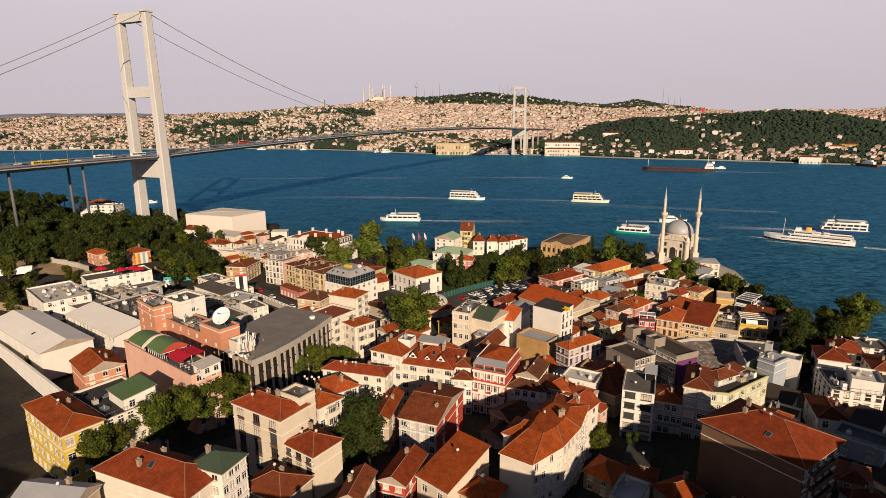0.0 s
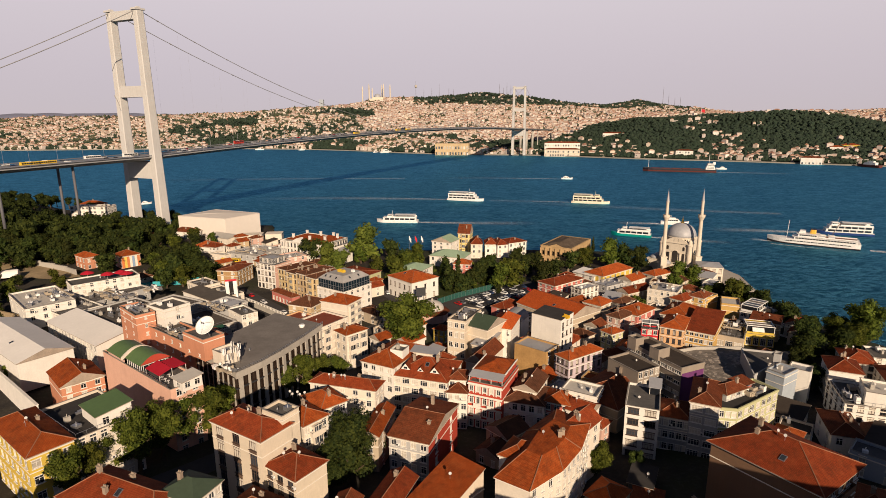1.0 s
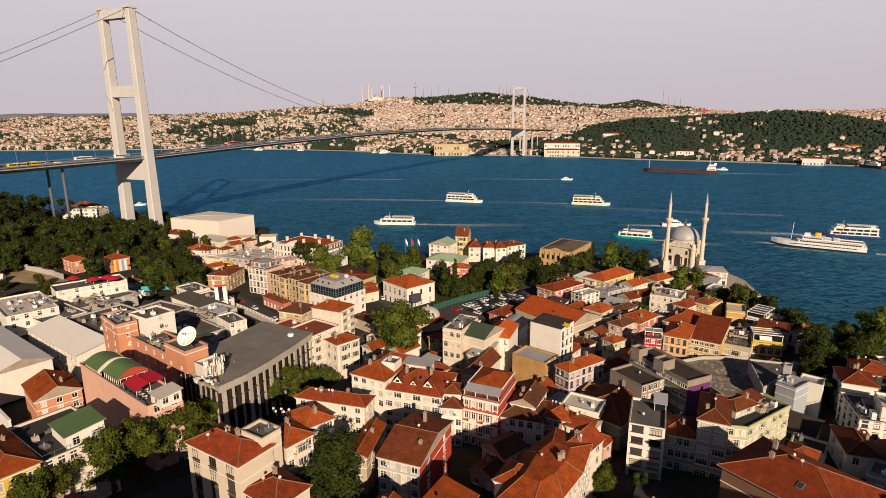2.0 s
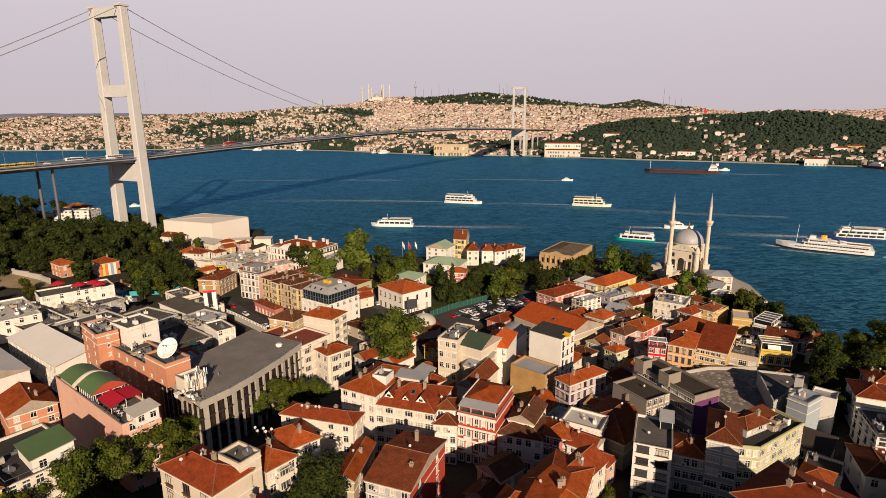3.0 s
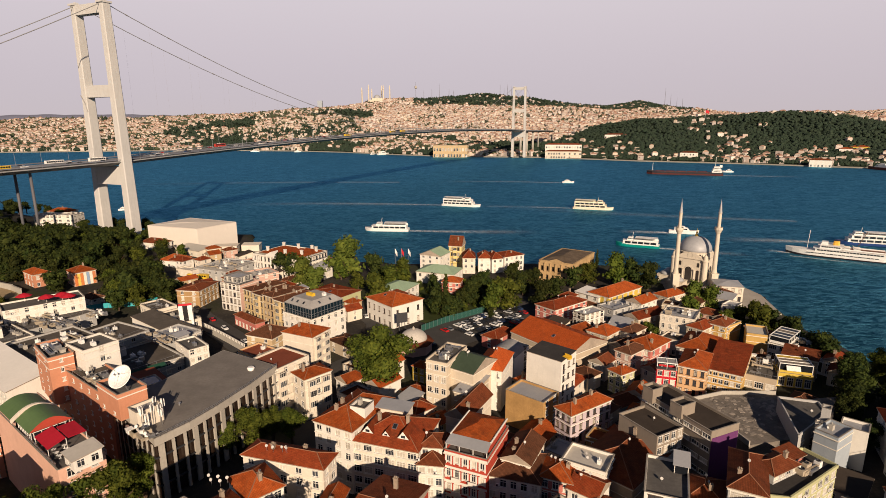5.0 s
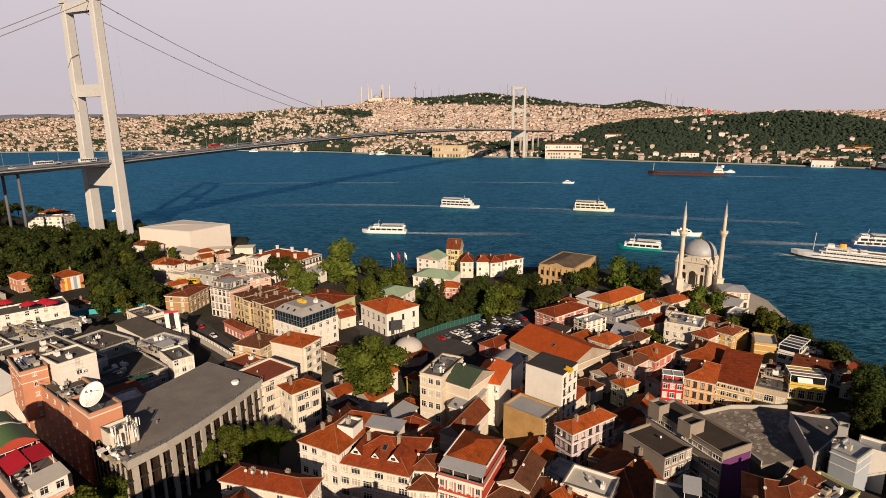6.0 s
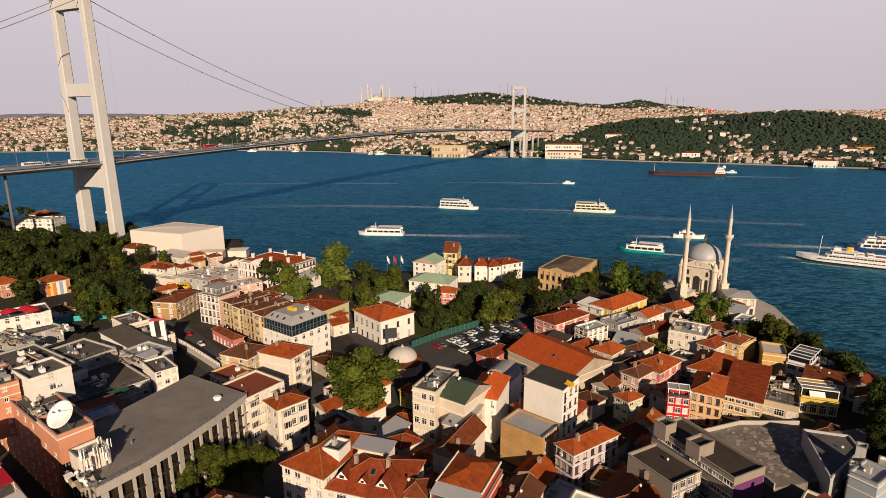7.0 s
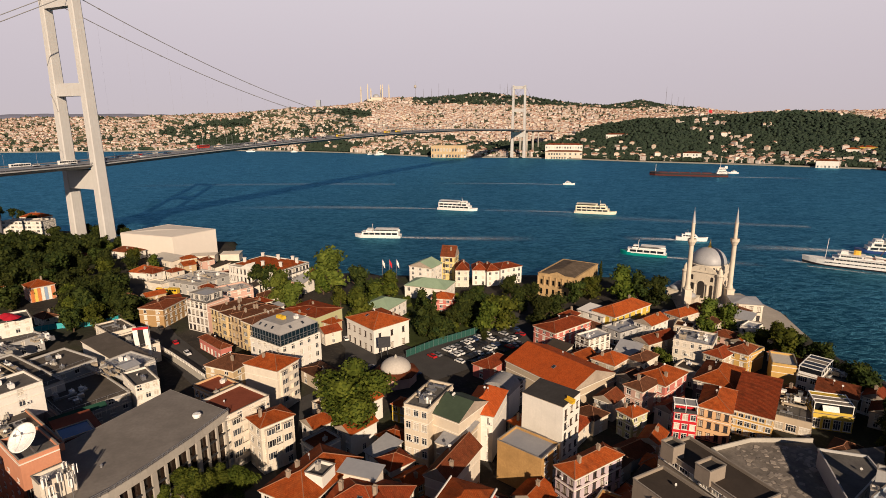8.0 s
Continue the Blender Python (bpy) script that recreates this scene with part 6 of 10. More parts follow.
# the roofless stone shell of an old mansion on the quay
def shell_house():
    root = thing("ruined_mansion", "roofless stone shell of an old mansion with empty windows", "ruin", pose(81.6, 370.4, 0.2, 0, 0, -33.2))
    w, d, h = 19.7, 34.0, 12.0
    sh = Shape()
    M_STONE = surface("old_stone", (0.50, 0.34, 0.17), 0.95, 0.35, 0.2, 1.0, streaks=0.4)

    def wall_run(p0, p1, cols):
        ux, uy = p1[0] - p0[0], p1[1] - p0[1]
        L = math.hypot(ux, uy)
        rot = math.degrees(math.atan2(uy, ux))
        seg = L / cols
        out = Shape()
        for k in range(cols):
            t0 = (k + 0.5) * seg / L
            c = (p0[0] + ux * t0, p0[1] + uy * t0)
            for side in (-1, 1):
                q = (k + 0.5) * seg / L + side * (seg / 2 - seg * 0.14) / L
                out.box(p0[0] + ux * q, p0[1] + uy * q, h / 2, seg * 0.28, 0.6, h, rot)
            out.box(*c, 0.6, seg * 0.44, 0.6, 1.2, rot).box(*c, 5.2, seg * 0.44, 0.6, 1.8, rot).box(*c, 10.6, seg * 0.44, 0.6, 2.8, rot)
        out.box((p0[0] + p1[0]) / 2, (p0[1] + p1[1]) / 2, h + 0.15, L + 0.5, 0.95, 0.4, rot).box((p0[0] + p1[0]) / 2, (p0[1] + p1[1]) / 2, 6.3, L + 0.3, 0.8, 0.25, rot)
        return out

    q = [(-w / 2, -d / 2), (w / 2, -d / 2), (w / 2, d / 2), (-w / 2, d / 2)]
    for k, cols in enumerate((6, 9, 6, 9)):
        part("wall", wall_run(q[k], q[(k + 1) % 4], cols), M_STONE, root)
    # Solid dark box stands in for the shade inside the empty windows.
    part("dark_rooms", Shape().box(0, 0, h / 2 - 0.2, w - 2.4, d - 2.4, h - 0.6), ROOFS["dark"], root, "solid dark block for the shade behind the empty windows")
    rs, ridge = roof_hip(w - 1.6, d - 1.6, h + 0.1, 2.0, 0.2)
    part("old_roof", rs, [surface("weathered_roof_boards", (0.16, 0.12, 0.085), 0.95, 0.5, 0.3, 1.4), M_EAVE], root, "sagging weathered roof boards")
    for k in range(7):
        part("column", Shape().lathe([(0.55, 6.4), (0.42, 6.9), (0.40, 10.4), (0.6, 11.0)], 8, -w / 2 + w * k / 6, -d / 2 - 0.5), M_STONE, root)
    part("pediment", Shape().raw([(-4.5, -d / 2 - 0.35, h + 0.3), (4.5, -d / 2 - 0.35, h + 0.3), (0, -d / 2 - 0.35, h + 1.9), (-4.5, -d / 2 + 0.4, h + 0.3), (4.5, -d / 2 + 0.4, h + 0.3), (0, -d / 2 + 0.4, h + 1.9)],
                                 [(0, 1, 2), (5, 4, 3), (1, 4, 5, 2), (3, 0, 2, 5)]), M_STONE, root)


shell_house()


# the mono-pitch house in the foreground, its bare wall towards the street
house("cream house with one steep orange tiled roof slope", 4.6, 121.3, -42.0, 9.0, 14.0, 13.6, wall="cream", roof="shed", cover="orange", rise=4.4, F=2, S=0, chim=0, over=0.3)


# ---- the mosque on the quay
M_MARBLE = surface("pale_limestone", (0.585, 0.516, 0.413), 0.8, 0.16, 0.15, 1.2, streaks=0.3)
M_GOLD = plain("gilded_copper", (0.75, 0.50, 0.12), 0.3, 0.9)
M_GRILLE = plain("dark_grilled_glass", (0.035, 0.03, 0.028), 0.25)


def arch_shape(w, h, dep, n=8):
    """An upright arched slab, front at y = 0."""
    pts = [(-w / 2, 0), (w / 2, 0), (w / 2, h - w / 2)] + [(w / 2 * math.cos(math.pi * k / n), h - w / 2 + w / 2 * math.sin(math.pi * k / n)) for k in range(1, n)] + [(-w / 2, h - w / 2)]
    sh, m = Shape(), len(pts)
    vs = [(x, 0, z) for x, z in pts] + [(x, dep, z) for x, z in pts]
    return sh.raw(vs, [tuple(range(m)), tuple(range(2 * m - 1, m - 1, -1))] + [(k, m + k, m + (k + 1) % m, (k + 1) % m) for k in range(m)])


def minaret(parent, x, y):
    z0 = 0.0
    mn = part("minaret", Shape().box(x, y, 5.0, 3.4, 3.4, 10.0).box(x, y, 10.3, 3.8, 3.8, 0.6), M_MARBLE, parent)
    part("shaft", Shape().lathe([(1.45, 10.4), (1.35, 11.5), (1.12, 12.6), (1.0, 31.6), (1.25, 32.0), (1.45, 32.6), (1.95, 33.6), (1.95, 33.9)], 16, x, y), M_MARBLE, mn, smooth=False)
    part("balcony_rail", Shape().lathe([(1.95, 33.9), (1.95, 34.9), (1.8, 34.9), (1.8, 33.9)], 16, x, y), M_MARBLE, mn)
    part("upper_shaft", Shape().lathe([(0.85, 33.8), (0.78, 42.0), (1.0, 42.2), (0.9, 42.5)], 14, x, y), M_MARBLE, mn)
    part("spire", Shape().lathe([(0.88, 42.5), (0.62, 44.5), (0.3, 47.2), (0.08, 48.6), (0.05, 49.8)], 14, x, y), ROOFS["lead"], mn, "grey lead spire")


def mosque():
    root = thing("mosque", "baroque limestone mosque with a lead dome on the quay", "mosque", pose(0, 0, 0.6))
    for x, y in ((131.0, 337.0), (151.0, 337.0)):
        minaret(root, x, y)
    m = pose(146.2, 350.5, 0, 0, 0, -41)
    w, h = 16.4, 16.6
    body = part("prayer_hall", Shape().box(0, 0, h / 2, w, w, h).box(0, 0, 1.0, w + 1.0, w + 1.0, 2.0), M_MARBLE, root, "", m)
    part("cornice", Shape().box(0, 0, h + 0.2, w + 1.2, w + 1.2, 0.5).box(0, 0, 11.0, w + 0.5, w + 0.5, 0.35), M_MARBLE, body)
    for sx in (-1, 1):
        for sy in (-1, 1):
            part("corner_turret", Shape().lathe([(1.5, 0), (1.4, 15.6), (1.7, 15.9), (1.7, 16.5), (1.1, 17.0), (1.0, 18.3), (0.7, 19.0), (0.2, 19.7), (0.08, 20.3)], 12, sx * w * 0.49, sy * w * 0.49), M_MARBLE, body)
    for face in range(4):
        turn = pose(0, 0, 0, 0, 0, 90 * face)
        part("arched_window", arch_shape(3.3, 8.4, 0.4), M_GRILLE, body, "tall dark arched window", turn @ pose(0, -w / 2 - 0.42, 3.8))
        part("window_surround", arch_shape(4.6, 9.6, 0.5), M_MARBLE, body, "", turn @ pose(0, -w / 2 - 0.3, 3.2))
        for k in (-1, 1):
            part("arched_window", arch_shape(1.5, 6.6, 0.4), M_GRILLE, body, "", turn @ pose(k * 4.6, -w / 2 - 0.18, 4.2))
            part("upper_window", arch_shape(1.3, 2.4, 0.4), M_GRILLE, body, "", turn @ pose(k * 4.6, -w / 2 - 0.15, 12.4))
        part("great_arch", arch_shape(11.5, 16.0, 0.4, 14).copy_with(Shape()), M_MARBLE, body, "", turn @ pose(0, -w / 2 - 0.12, 0.3))
        for k in (-2, -0.8, 0.8, 2):
            part("engaged_column", Shape().lathe([(0.75, 2.0), (0.55, 2.6), (0.52, 10.2), (0.8, 10.9)], 10, *(pose(0, 0, 0, 0, 0, 90 * face) @ Vector((k * 3.65, -w / 2 - 0.35, 0))).xy), M_MARBLE, body)
        arc = Shape()
        pts = [(-w / 2 + 1.2 + (w - 2.4) * k / 14, h + 0.4 + 3.2 * math.sin(math.pi * k / 14)) for k in range(15)]
        n = len(pts)
        arc.raw([(x, -w / 2 - 0.3, z) for x, z in pts] + [(x, -w / 2 + 2.2, z) for x, z in pts], [tuple(range(n - 1, -1, -1)), tuple(range(n, 2 * n))] + [(k, k + 1, n + k + 1, n + k) for k in range(n - 1)])
        part("gable_arch", arc, M_MARBLE, body, "", pose(0, 0, 0, 0, 0, 90 * face))
    part("drum", Shape().lathe([(8.6, h), (8.4, h + 3.0), (8.7, h + 3.2), (8.2, h + 3.6)], 32), M_MARBLE, body, "", smooth=False)
    for k in range(16):
        a = 2 * math.pi * (k + 0.5) / 16
        part("drum_window", Shape().box(8.45 * math.cos(a), 8.45 * math.sin(a), h + 1.7, 0.3, 1.0, 1.7, math.degrees(a)), M_GRILLE, body)
    dome = [(8.3 * math.cos(t), h + 3.5 + 7.6 * math.sin(t)) for t in [math.pi / 2 * k / 14 for k in range(14)]] + [(0.3, h + 11.1)]
    part("dome", Shape().lathe(dome, 40), ROOFS["lead"], body, "grey lead-covered dome", smooth=True)
    part("finial", Shape().lathe([(0.9, h + 11.0), (1.0, h + 11.5), (0.4, h + 12.2), (0.55, h + 12.9), (0.2, h + 13.6), (0.06, h + 15.2)], 12), M_GOLD, body, "gilded finial")
    for dx, dy, ww, dd, hh in ((-12.5, -4.0, 8, 8, 5.0), (-13.0, 5.0, 8, 8, 4.6), (-4.0, -12.5, 8, 7, 4.6)):
        part("porch", Shape().box(dx, dy, hh / 2, ww, dd, hh).box(dx, dy, hh + 0.15, ww + 0.6, dd + 0.6, 0.3), M_MARBLE, body)
        part("porch_roof", Shape().lathe([(min(ww, dd) * 0.5, hh + 0.3), (min(ww, dd) * 0.42, hh + 1.4), (min(ww, dd) * 0.2, hh + 2.2), (0.1, hh + 2.5)], 12, dx, dy), ROOFS["lead"], body, smooth=True)


mosque()
pav = house("cream royal pavilion of the mosque with a lead roof", 153.5, 327.5, -14.0, 12.5, 13.0, 8.4, wall="ivory", roof="hip", cover="lead", rise=1.4, F=4, S=4, style="d", ww=1.2, wh=2.2, floors=2, chim=0, over=0.3, category="pavilion", name="pavilion")
quay = Shape().prism([(150, 300), (168, 303), (174, 332), (170, 362), (134, 366), (128, 340), (146, 318)], -3.0, 0.75)
tagged(part("pavement_quay", quay, surface("quay_stone", (0.40, 0.36, 0.31), 0.9, 0.25, 0.1, 1.0)), "pale stone paving of the quay", "pavement", kind="structure")

# ---- ships
M_HULLW = plain("white_hull", (0.74, 0.72, 0.68), 0.4)
M_CREAMSHIP = plain("cream_ship_paint", (0.74, 0.68, 0.52), 0.4)
M_TEAL = plain("teal_hull", (0.0, 0.24, 0.21), 0.4)
M_NAVY = plain("navy_hull", (0.02, 0.05, 0.17), 0.4)
M_HULLD = plain("black_hull", (0.025, 0.02, 0.025), 0.5)
M_RUST = plain("red_lead_hull", (0.11, 0.024, 0.018), 0.7)
M_AMBER = plain("buff_funnel", (0.72, 0.40, 0.05), 0.5)
M_SHIPGLASS = plain("ship_glazing", (0.010, 0.012, 0.016), 0.3)


def hull(L, B, H, bow=0.25, flare=0.82, z0=-1.2):
    """A hull: pointed bow at +x, square stern, flared sides."""
    n = 14
    rows = []
    for z, k in ((z0, flare), (0.4, 0.94), (H, 1.0)):
        left = []
        for i in range(n + 1):
            t = i / n
            x = -L / 2 + L * t
            half = B / 2 * k * (1.0 if t < 1 - bow else math.cos((t - 1 + bow) / bow * math.pi / 2) ** 0.75)
            half *= 0.86 + 0.14 * min(1, t / 0.1)
            lift = 0.9 * max(0, (t - 0.72) / 0.28) ** 2 if z == H else 0
            left.append((x + (0.0 if z == H else -0.6 * (t > 0.9)), half, z + lift))
        rows.append([(x, -y, z) for x, y, z in left] + [(x, y, z) for x, y, z in left[::-1]])
    vs = [p for r in rows for p in r]
    m = len(rows[0])
    fs = [(j * m + k, j * m + (k + 1) % m, (j + 1) * m + (k + 1) % m, (j + 1) * m + k) for j in range(2) for k in range(m)]
    fs += [tuple(range(m - 1, -1, -1)), tuple(range(2 * m, 3 * m))]
    return Shape().raw(vs, fs)


def deckhouse(x0, x1, B, z0, z1, rake=0.6):
    a = B / 2
    return Shape().raw([(x0, -a, z0), (x1, -a, z0), (x1, a, z0), (x0, a, z0), (x0, -a, z1), (x1 - rake, -a * 0.96, z1), (x1 - rake, a * 0.96, z1), (x0, a, z1)],
                       [(3, 2, 1, 0), (4, 5, 6, 7), (0, 1, 5, 4), (1, 2, 6, 5), (2, 3, 7, 6), (3, 0, 4, 7)])


def ribbon(root, x0, x1, B, z, h, n):
    """A dark window band along each side, divided by slim posts."""
    step = (x1 - x0) / n
    for side in (-1, 1):
        glass = Shape().box((x0 + x1) / 2, side * (B / 2 + 0.03), z, x1 - x0, 0.12, h)
        posts = Shape()
        for k in range(1, n):
            posts.box(x0 + k * step, side * (B / 2 + 0.06), z, step * 0.14, 0.12, h)
        part("window_band", glass.copy_with(posts), [M_SHIPGLASS, M_HULLW], root)


def ferry(label, x, y, rot, L, B, hullmat, decks=2, mat=None, funnel=None, hull_h=2.2, canopy=True):
    mat = mat or M_HULLW
    root = thing("ferry", label, "ferry", pose(x, y, SEA, 0, 0, rot), group="ferries on the strait")
    part("hull", hull(L, B, hull_h), hullmat, root)
    part("rubbing_strake", Shape().box(-L * 0.12, 0, hull_h - 0.1, L * 0.74, B + 0.25, 0.25), mat, root)
    z = hull_h
    for k in range(decks):
        x0, x1 = -L * 0.46, L * (0.33 - 0.05 * k)
        part("deckhouse", deckhouse(x0, x1, B * (0.92 - 0.03 * k), z, z + 2.5), mat, root)
        ribbon(root, x0 + 1.0, x1 - 1.8, B * (0.92 - 0.03 * k), z + 1.3, 1.55, round((x1 - x0) / 5.0))
        part("deck_edge", Shape().box((x0 + x1) / 2 - 0.2, 0, z + 2.55, x1 - x0 + 0.4, B * 0.96, 0.16), mat, root)
        z += 2.6
    part("wheelhouse", deckhouse(L * 0.10, L * 0.24, B * 0.6, z, z + 2.3, 0.9), mat, root)
    ribbon(root, L * 0.11, L * 0.22, B * 0.58, z + 1.4, 0.8, 4)
    part("railing", Shape().box(-L * 0.19, B * 0.44, z + 0.5, L * 0.54, 0.06, 0.9).box(-L * 0.19, -B * 0.44, z + 0.5, L * 0.54, 0.06, 0.9), mat, root)
    if canopy:
        part("canopy", Shape().box(-L * 0.2, 0, z + 2.3, L * 0.5, B * 0.86, 0.14), mat, root)
        for k in range(6):
            for s in (-1, 1):
                part("canopy_post", Shape().box(-L * 0.43 + L * 0.46 * k / 5, s * B * 0.4, z + 1.15, 0.1, 0.1, 2.3), mat, root)
    part("mast", Shape().tube([(L * 0.12, 0, z + 2.3), (L * 0.10, 0, z + 6.0)], 0.12, 5).box(L * 0.11, 0, z + 4.2, 0.2, 2.0, 0.12), mat, root)
    if funnel:
        part("funnel", Shape().prism([(-1.6, -1.0), (1.6, -1.0), (1.6, 1.0), (-1.6, 1.0)], z, z + 3.4, scale=0.8), funnel, root, "", pose(-L * 0.03, 0, 0))
    return root


ferry("white two-deck excursion ferry under way", -39.6, 522.4, 174.7, 38, 9, M_HULLW, decks=1)
ferry("white passenger ferry with a tall mast under way", 27.4, 659.4, -19.0, 43, 10, M_HULLW, decks=2)
ferry("cream passenger ferry under way", 164.0, 634.5, -18.7, 41, 10, M_CREAMSHIP, mat=M_CREAMSHIP)
ferry("white excursion boat with a teal hull", 151.8, 458.2, 156.4, 31, 7.5, M_TEAL, decks=1)
ferry("white ferry with a navy blue hull", 322.0, 461.0, 160.0, 40, 9, M_NAVY, decks=2)


def classic_ferry():
    """The old city steamer: long white superstructure, buff funnel, two masts, black hull."""
    L, B = 58.0, 11.0
    root = thing("steam_ferry", "long white city ferry with a buff funnel and two masts", "ferry", pose(273.4, 423.5, SEA, 0, 0, 146.3), group="ferries on the strait")
    part("hull", hull(L, B, 0.9, 0.3), M_HULLD, root)
    part("bulwark", hull(L, B, 4.0, 0.3, z0=0.7), M_HULLW, root)
    part("main_deckhouse", deckhouse(-L * 0.46, L * 0.20, B * 0.93, 3.6, 5.9, 0.3), M_HULLW, root)
    part("upper_deckhouse", deckhouse(-L * 0.06, L * 0.16, B * 0.8, 6.0, 8.2, 0.5), M_HULLW, root)
    part("deck_edge", Shape().box(-L * 0.13, 0, 5.95, L * 0.70, B * 0.99, 0.16).box(L * 0.05, 0, 8.3, L * 0.25, B * 0.86, 0.16), M_HULLW, root)
    part("deck_boards", Shape().box(-L * 0.26, 0, 6.1, L * 0.40, B * 0.86, 0.12), plain("red_brown_deck", (0.20, 0.09, 0.06), 0.8), root, "red-brown roof deck")
    part("bow_deck", Shape().box(L * 0.3, 0, 4.05, L * 0.16, B * 0.5, 0.12), plain("red_brown_deck", (0.20, 0.09, 0.06), 0.8), root)
    part("wheelhouse", deckhouse(L * 0.08, L * 0.15, B * 0.45, 8.3, 10.3, 0.5), M_HULLW, root)
    ribbon(root, -L * 0.44, L * 0.18, B * 0.93, 4.9, 0.9, 20)
    ribbon(root, -L * 0.04, L * 0.14, B * 0.8, 7.3, 0.9, 8)
    ribbon(root, -L * 0.40, L * 0.28, B * 1.0, 2.7, 0.5, 18)
    part("funnel", Shape().prism([(-1.9, -0.9), (-0.9, -1.3), (0.9, -1.3), (1.9, -0.9), (1.9, 0.9), (0.9, 1.3), (-0.9, 1.3), (-1.9, 0.9)], 8.3, 11.2, scale=0.92), M_AMBER, root, "buff yellow funnel", pose(L * 0.0, 0, 0))
    part("funnel_top", Shape().prism([(-1.75, -0.8), (1.75, -0.8), (1.75, 0.8), (-1.75, 0.8)], 11.2, 11.9), M_HULLD, root, "black funnel top")
    part("railing", Shape().box(-L * 0.26, B * 0.44, 6.6, L * 0.40, 0.06, 0.8).box(-L * 0.26, -B * 0.44, 6.6, L * 0.40, 0.06, 0.8), M_HULLW, root)
    part("fore_mast", Shape().tube([(L * 0.28, 0, 4), (L * 0.27, 0, 17)], 0.16, 6), M_HULLW, root)
    part("aft_mast", Shape().tube([(-L * 0.2, 0, 8.8), (-L * 0.27, 0, 19)], 0.22, 6), wall_mat("brown"), root)
    for k in range(4):
        part("lifeboat", hull(4.4, 1.5, 0.6, 0.4, z0=-0.3), M_HULLW, root, "", pose(-L * 0.12 - 4 + 5.5 * (k // 2), (-1) ** k * B * 0.38, 7.0))


classic_ferry()


def cargo_ship():
    L, B = 118.0, 17.0
    root = thing("cargo_ship", "low dark red coaster with a white stern bridge", "cargo ship", pose(408.6, 1002.8, SEA, 0, 0, 161.6))
    part("hull", hull(L, B, 2.2, 0.12), M_RUST, root)
    part("bulwark", hull(L, B, 5.0, 0.12, z0=2.0), M_HULLD, root, "black bulwark")
    for k in range(5):
        part("hatch", Shape().box(L * (-0.24 + 0.14 * k), 0, 5.3, L * 0.12, B * 0.7, 1.2), M_RUST, root)
    for k in range(4):
        part("bridge_deck", Shape().box(-L * 0.42, 0, 6.2 + 2.5 * k, 15 - 2 * k, B * (0.85 - 0.1 * k), 2.4), M_HULLW, root)
        ribbon(root, -L * 0.42 - 5, -L * 0.42 + 5, B * (0.85 - 0.1 * k), 6.6 + 2.5 * k, 0.8, 6)
    part("fore_castle", Shape().box(L * 0.44, 0, 5.8, L * 0.07, B * 0.5, 1.6), M_HULLD, root)
    part("funnel", Shape().box(-L * 0.47, 0, 15.0, 4, 4, 4.0), M_HULLW, root)
    part("fore_mast", Shape().tube([(L * 0.42, 0, 5), (L * 0.42, 0, 19)], 0.3, 6), M_HULLW, root)
    part("main_mast", Shape().tube([(-L * 0.40, 0, 14), (-L * 0.40, 0, 30)], 0.3, 6), M_HULLW, root)


cargo_ship()


def yacht(label, x, y, rot, L, B, mat):
    root = thing("motor_boat", label, "motor boat", pose(x, y, SEA, 0, 0, rot), group="small boats")
    part("hull", hull(L, B, L * 0.09 + 0.5, 0.4, z0=-0.6), mat, root)
    z = L * 0.09 + 0.5
    part("cabin", deckhouse(-L * 0.32, L * 0.2, B * 0.75, z, z + L * 0.10, L * 0.09), M_HULLW, root)
    ribbon(root, -L * 0.28, L * 0.1, B * 0.72, z + L * 0.055, L * 0.045, 5)
    part("flybridge", deckhouse(-L * 0.22, L * 0.05, B * 0.6, z + L * 0.10, z + L * 0.15, L * 0.04), M_HULLW, root)
    part("mast", Shape().tube([(-L * 0.12, 0, z + L * 0.15), (-L * 0.15, 0, z + L * 0.25)], 0.08, 5), M_HULLW, root)


yacht("white motor yacht throwing a wake", 205.5, 506.0, -19.0, 23, 6, M_HULLW)
yacht("small white speedboat under way", 190.5, 884.5, -15.0, 17, 5, M_HULLW)
yacht("small white boat near the bridge tower", -330, 640, 30.0, 12, 4, M_HULLW)
yacht("white pilot boat by the cargo ship", 500, 1040, 170.0, 18, 5, M_HULLW)
for k, (bx, by, bl) in enumerate(((-565, 1760, 26), (-430, 1735, 20), (-160, 1590, 40), (-190, 1600, 22), (60, 1470, 22), (790, 1075, 46))):
    yacht("white boat moored off the far quay", bx, by, 5 + 20 * k, bl, bl * 0.2, M_HULLW if k < 5 else M_RUST)


def foam_material():
    m, n, l, p = nodes_of("wake_foam")
    co = n.new("ShaderNodeTexCoord").outputs["Object"]
    p.inputs["Base Color"].default_value = (0.75, 0.80, 0.82, 1)
    p.inputs["Roughness"].default_value = 0.9
    a = noised(n, l, 0.35, 6, co, 0.3, 0.6, 0.7)
    uv = n.new("ShaderNodeTexCoord").outputs["UV"]
    sep = n.new("ShaderNodeSeparateXYZ")
    l.new(uv, sep.inputs[0])
    x = n.new("ShaderNodeMath")
    x.operation = "MULTIPLY"
    l.new(a, x.inputs[0])
    l.new(sep.outputs["X"], x.inputs[1])
    l.new(x.outputs[0], p.inputs["Alpha"])
    return m


M_FOAM = foam_material()


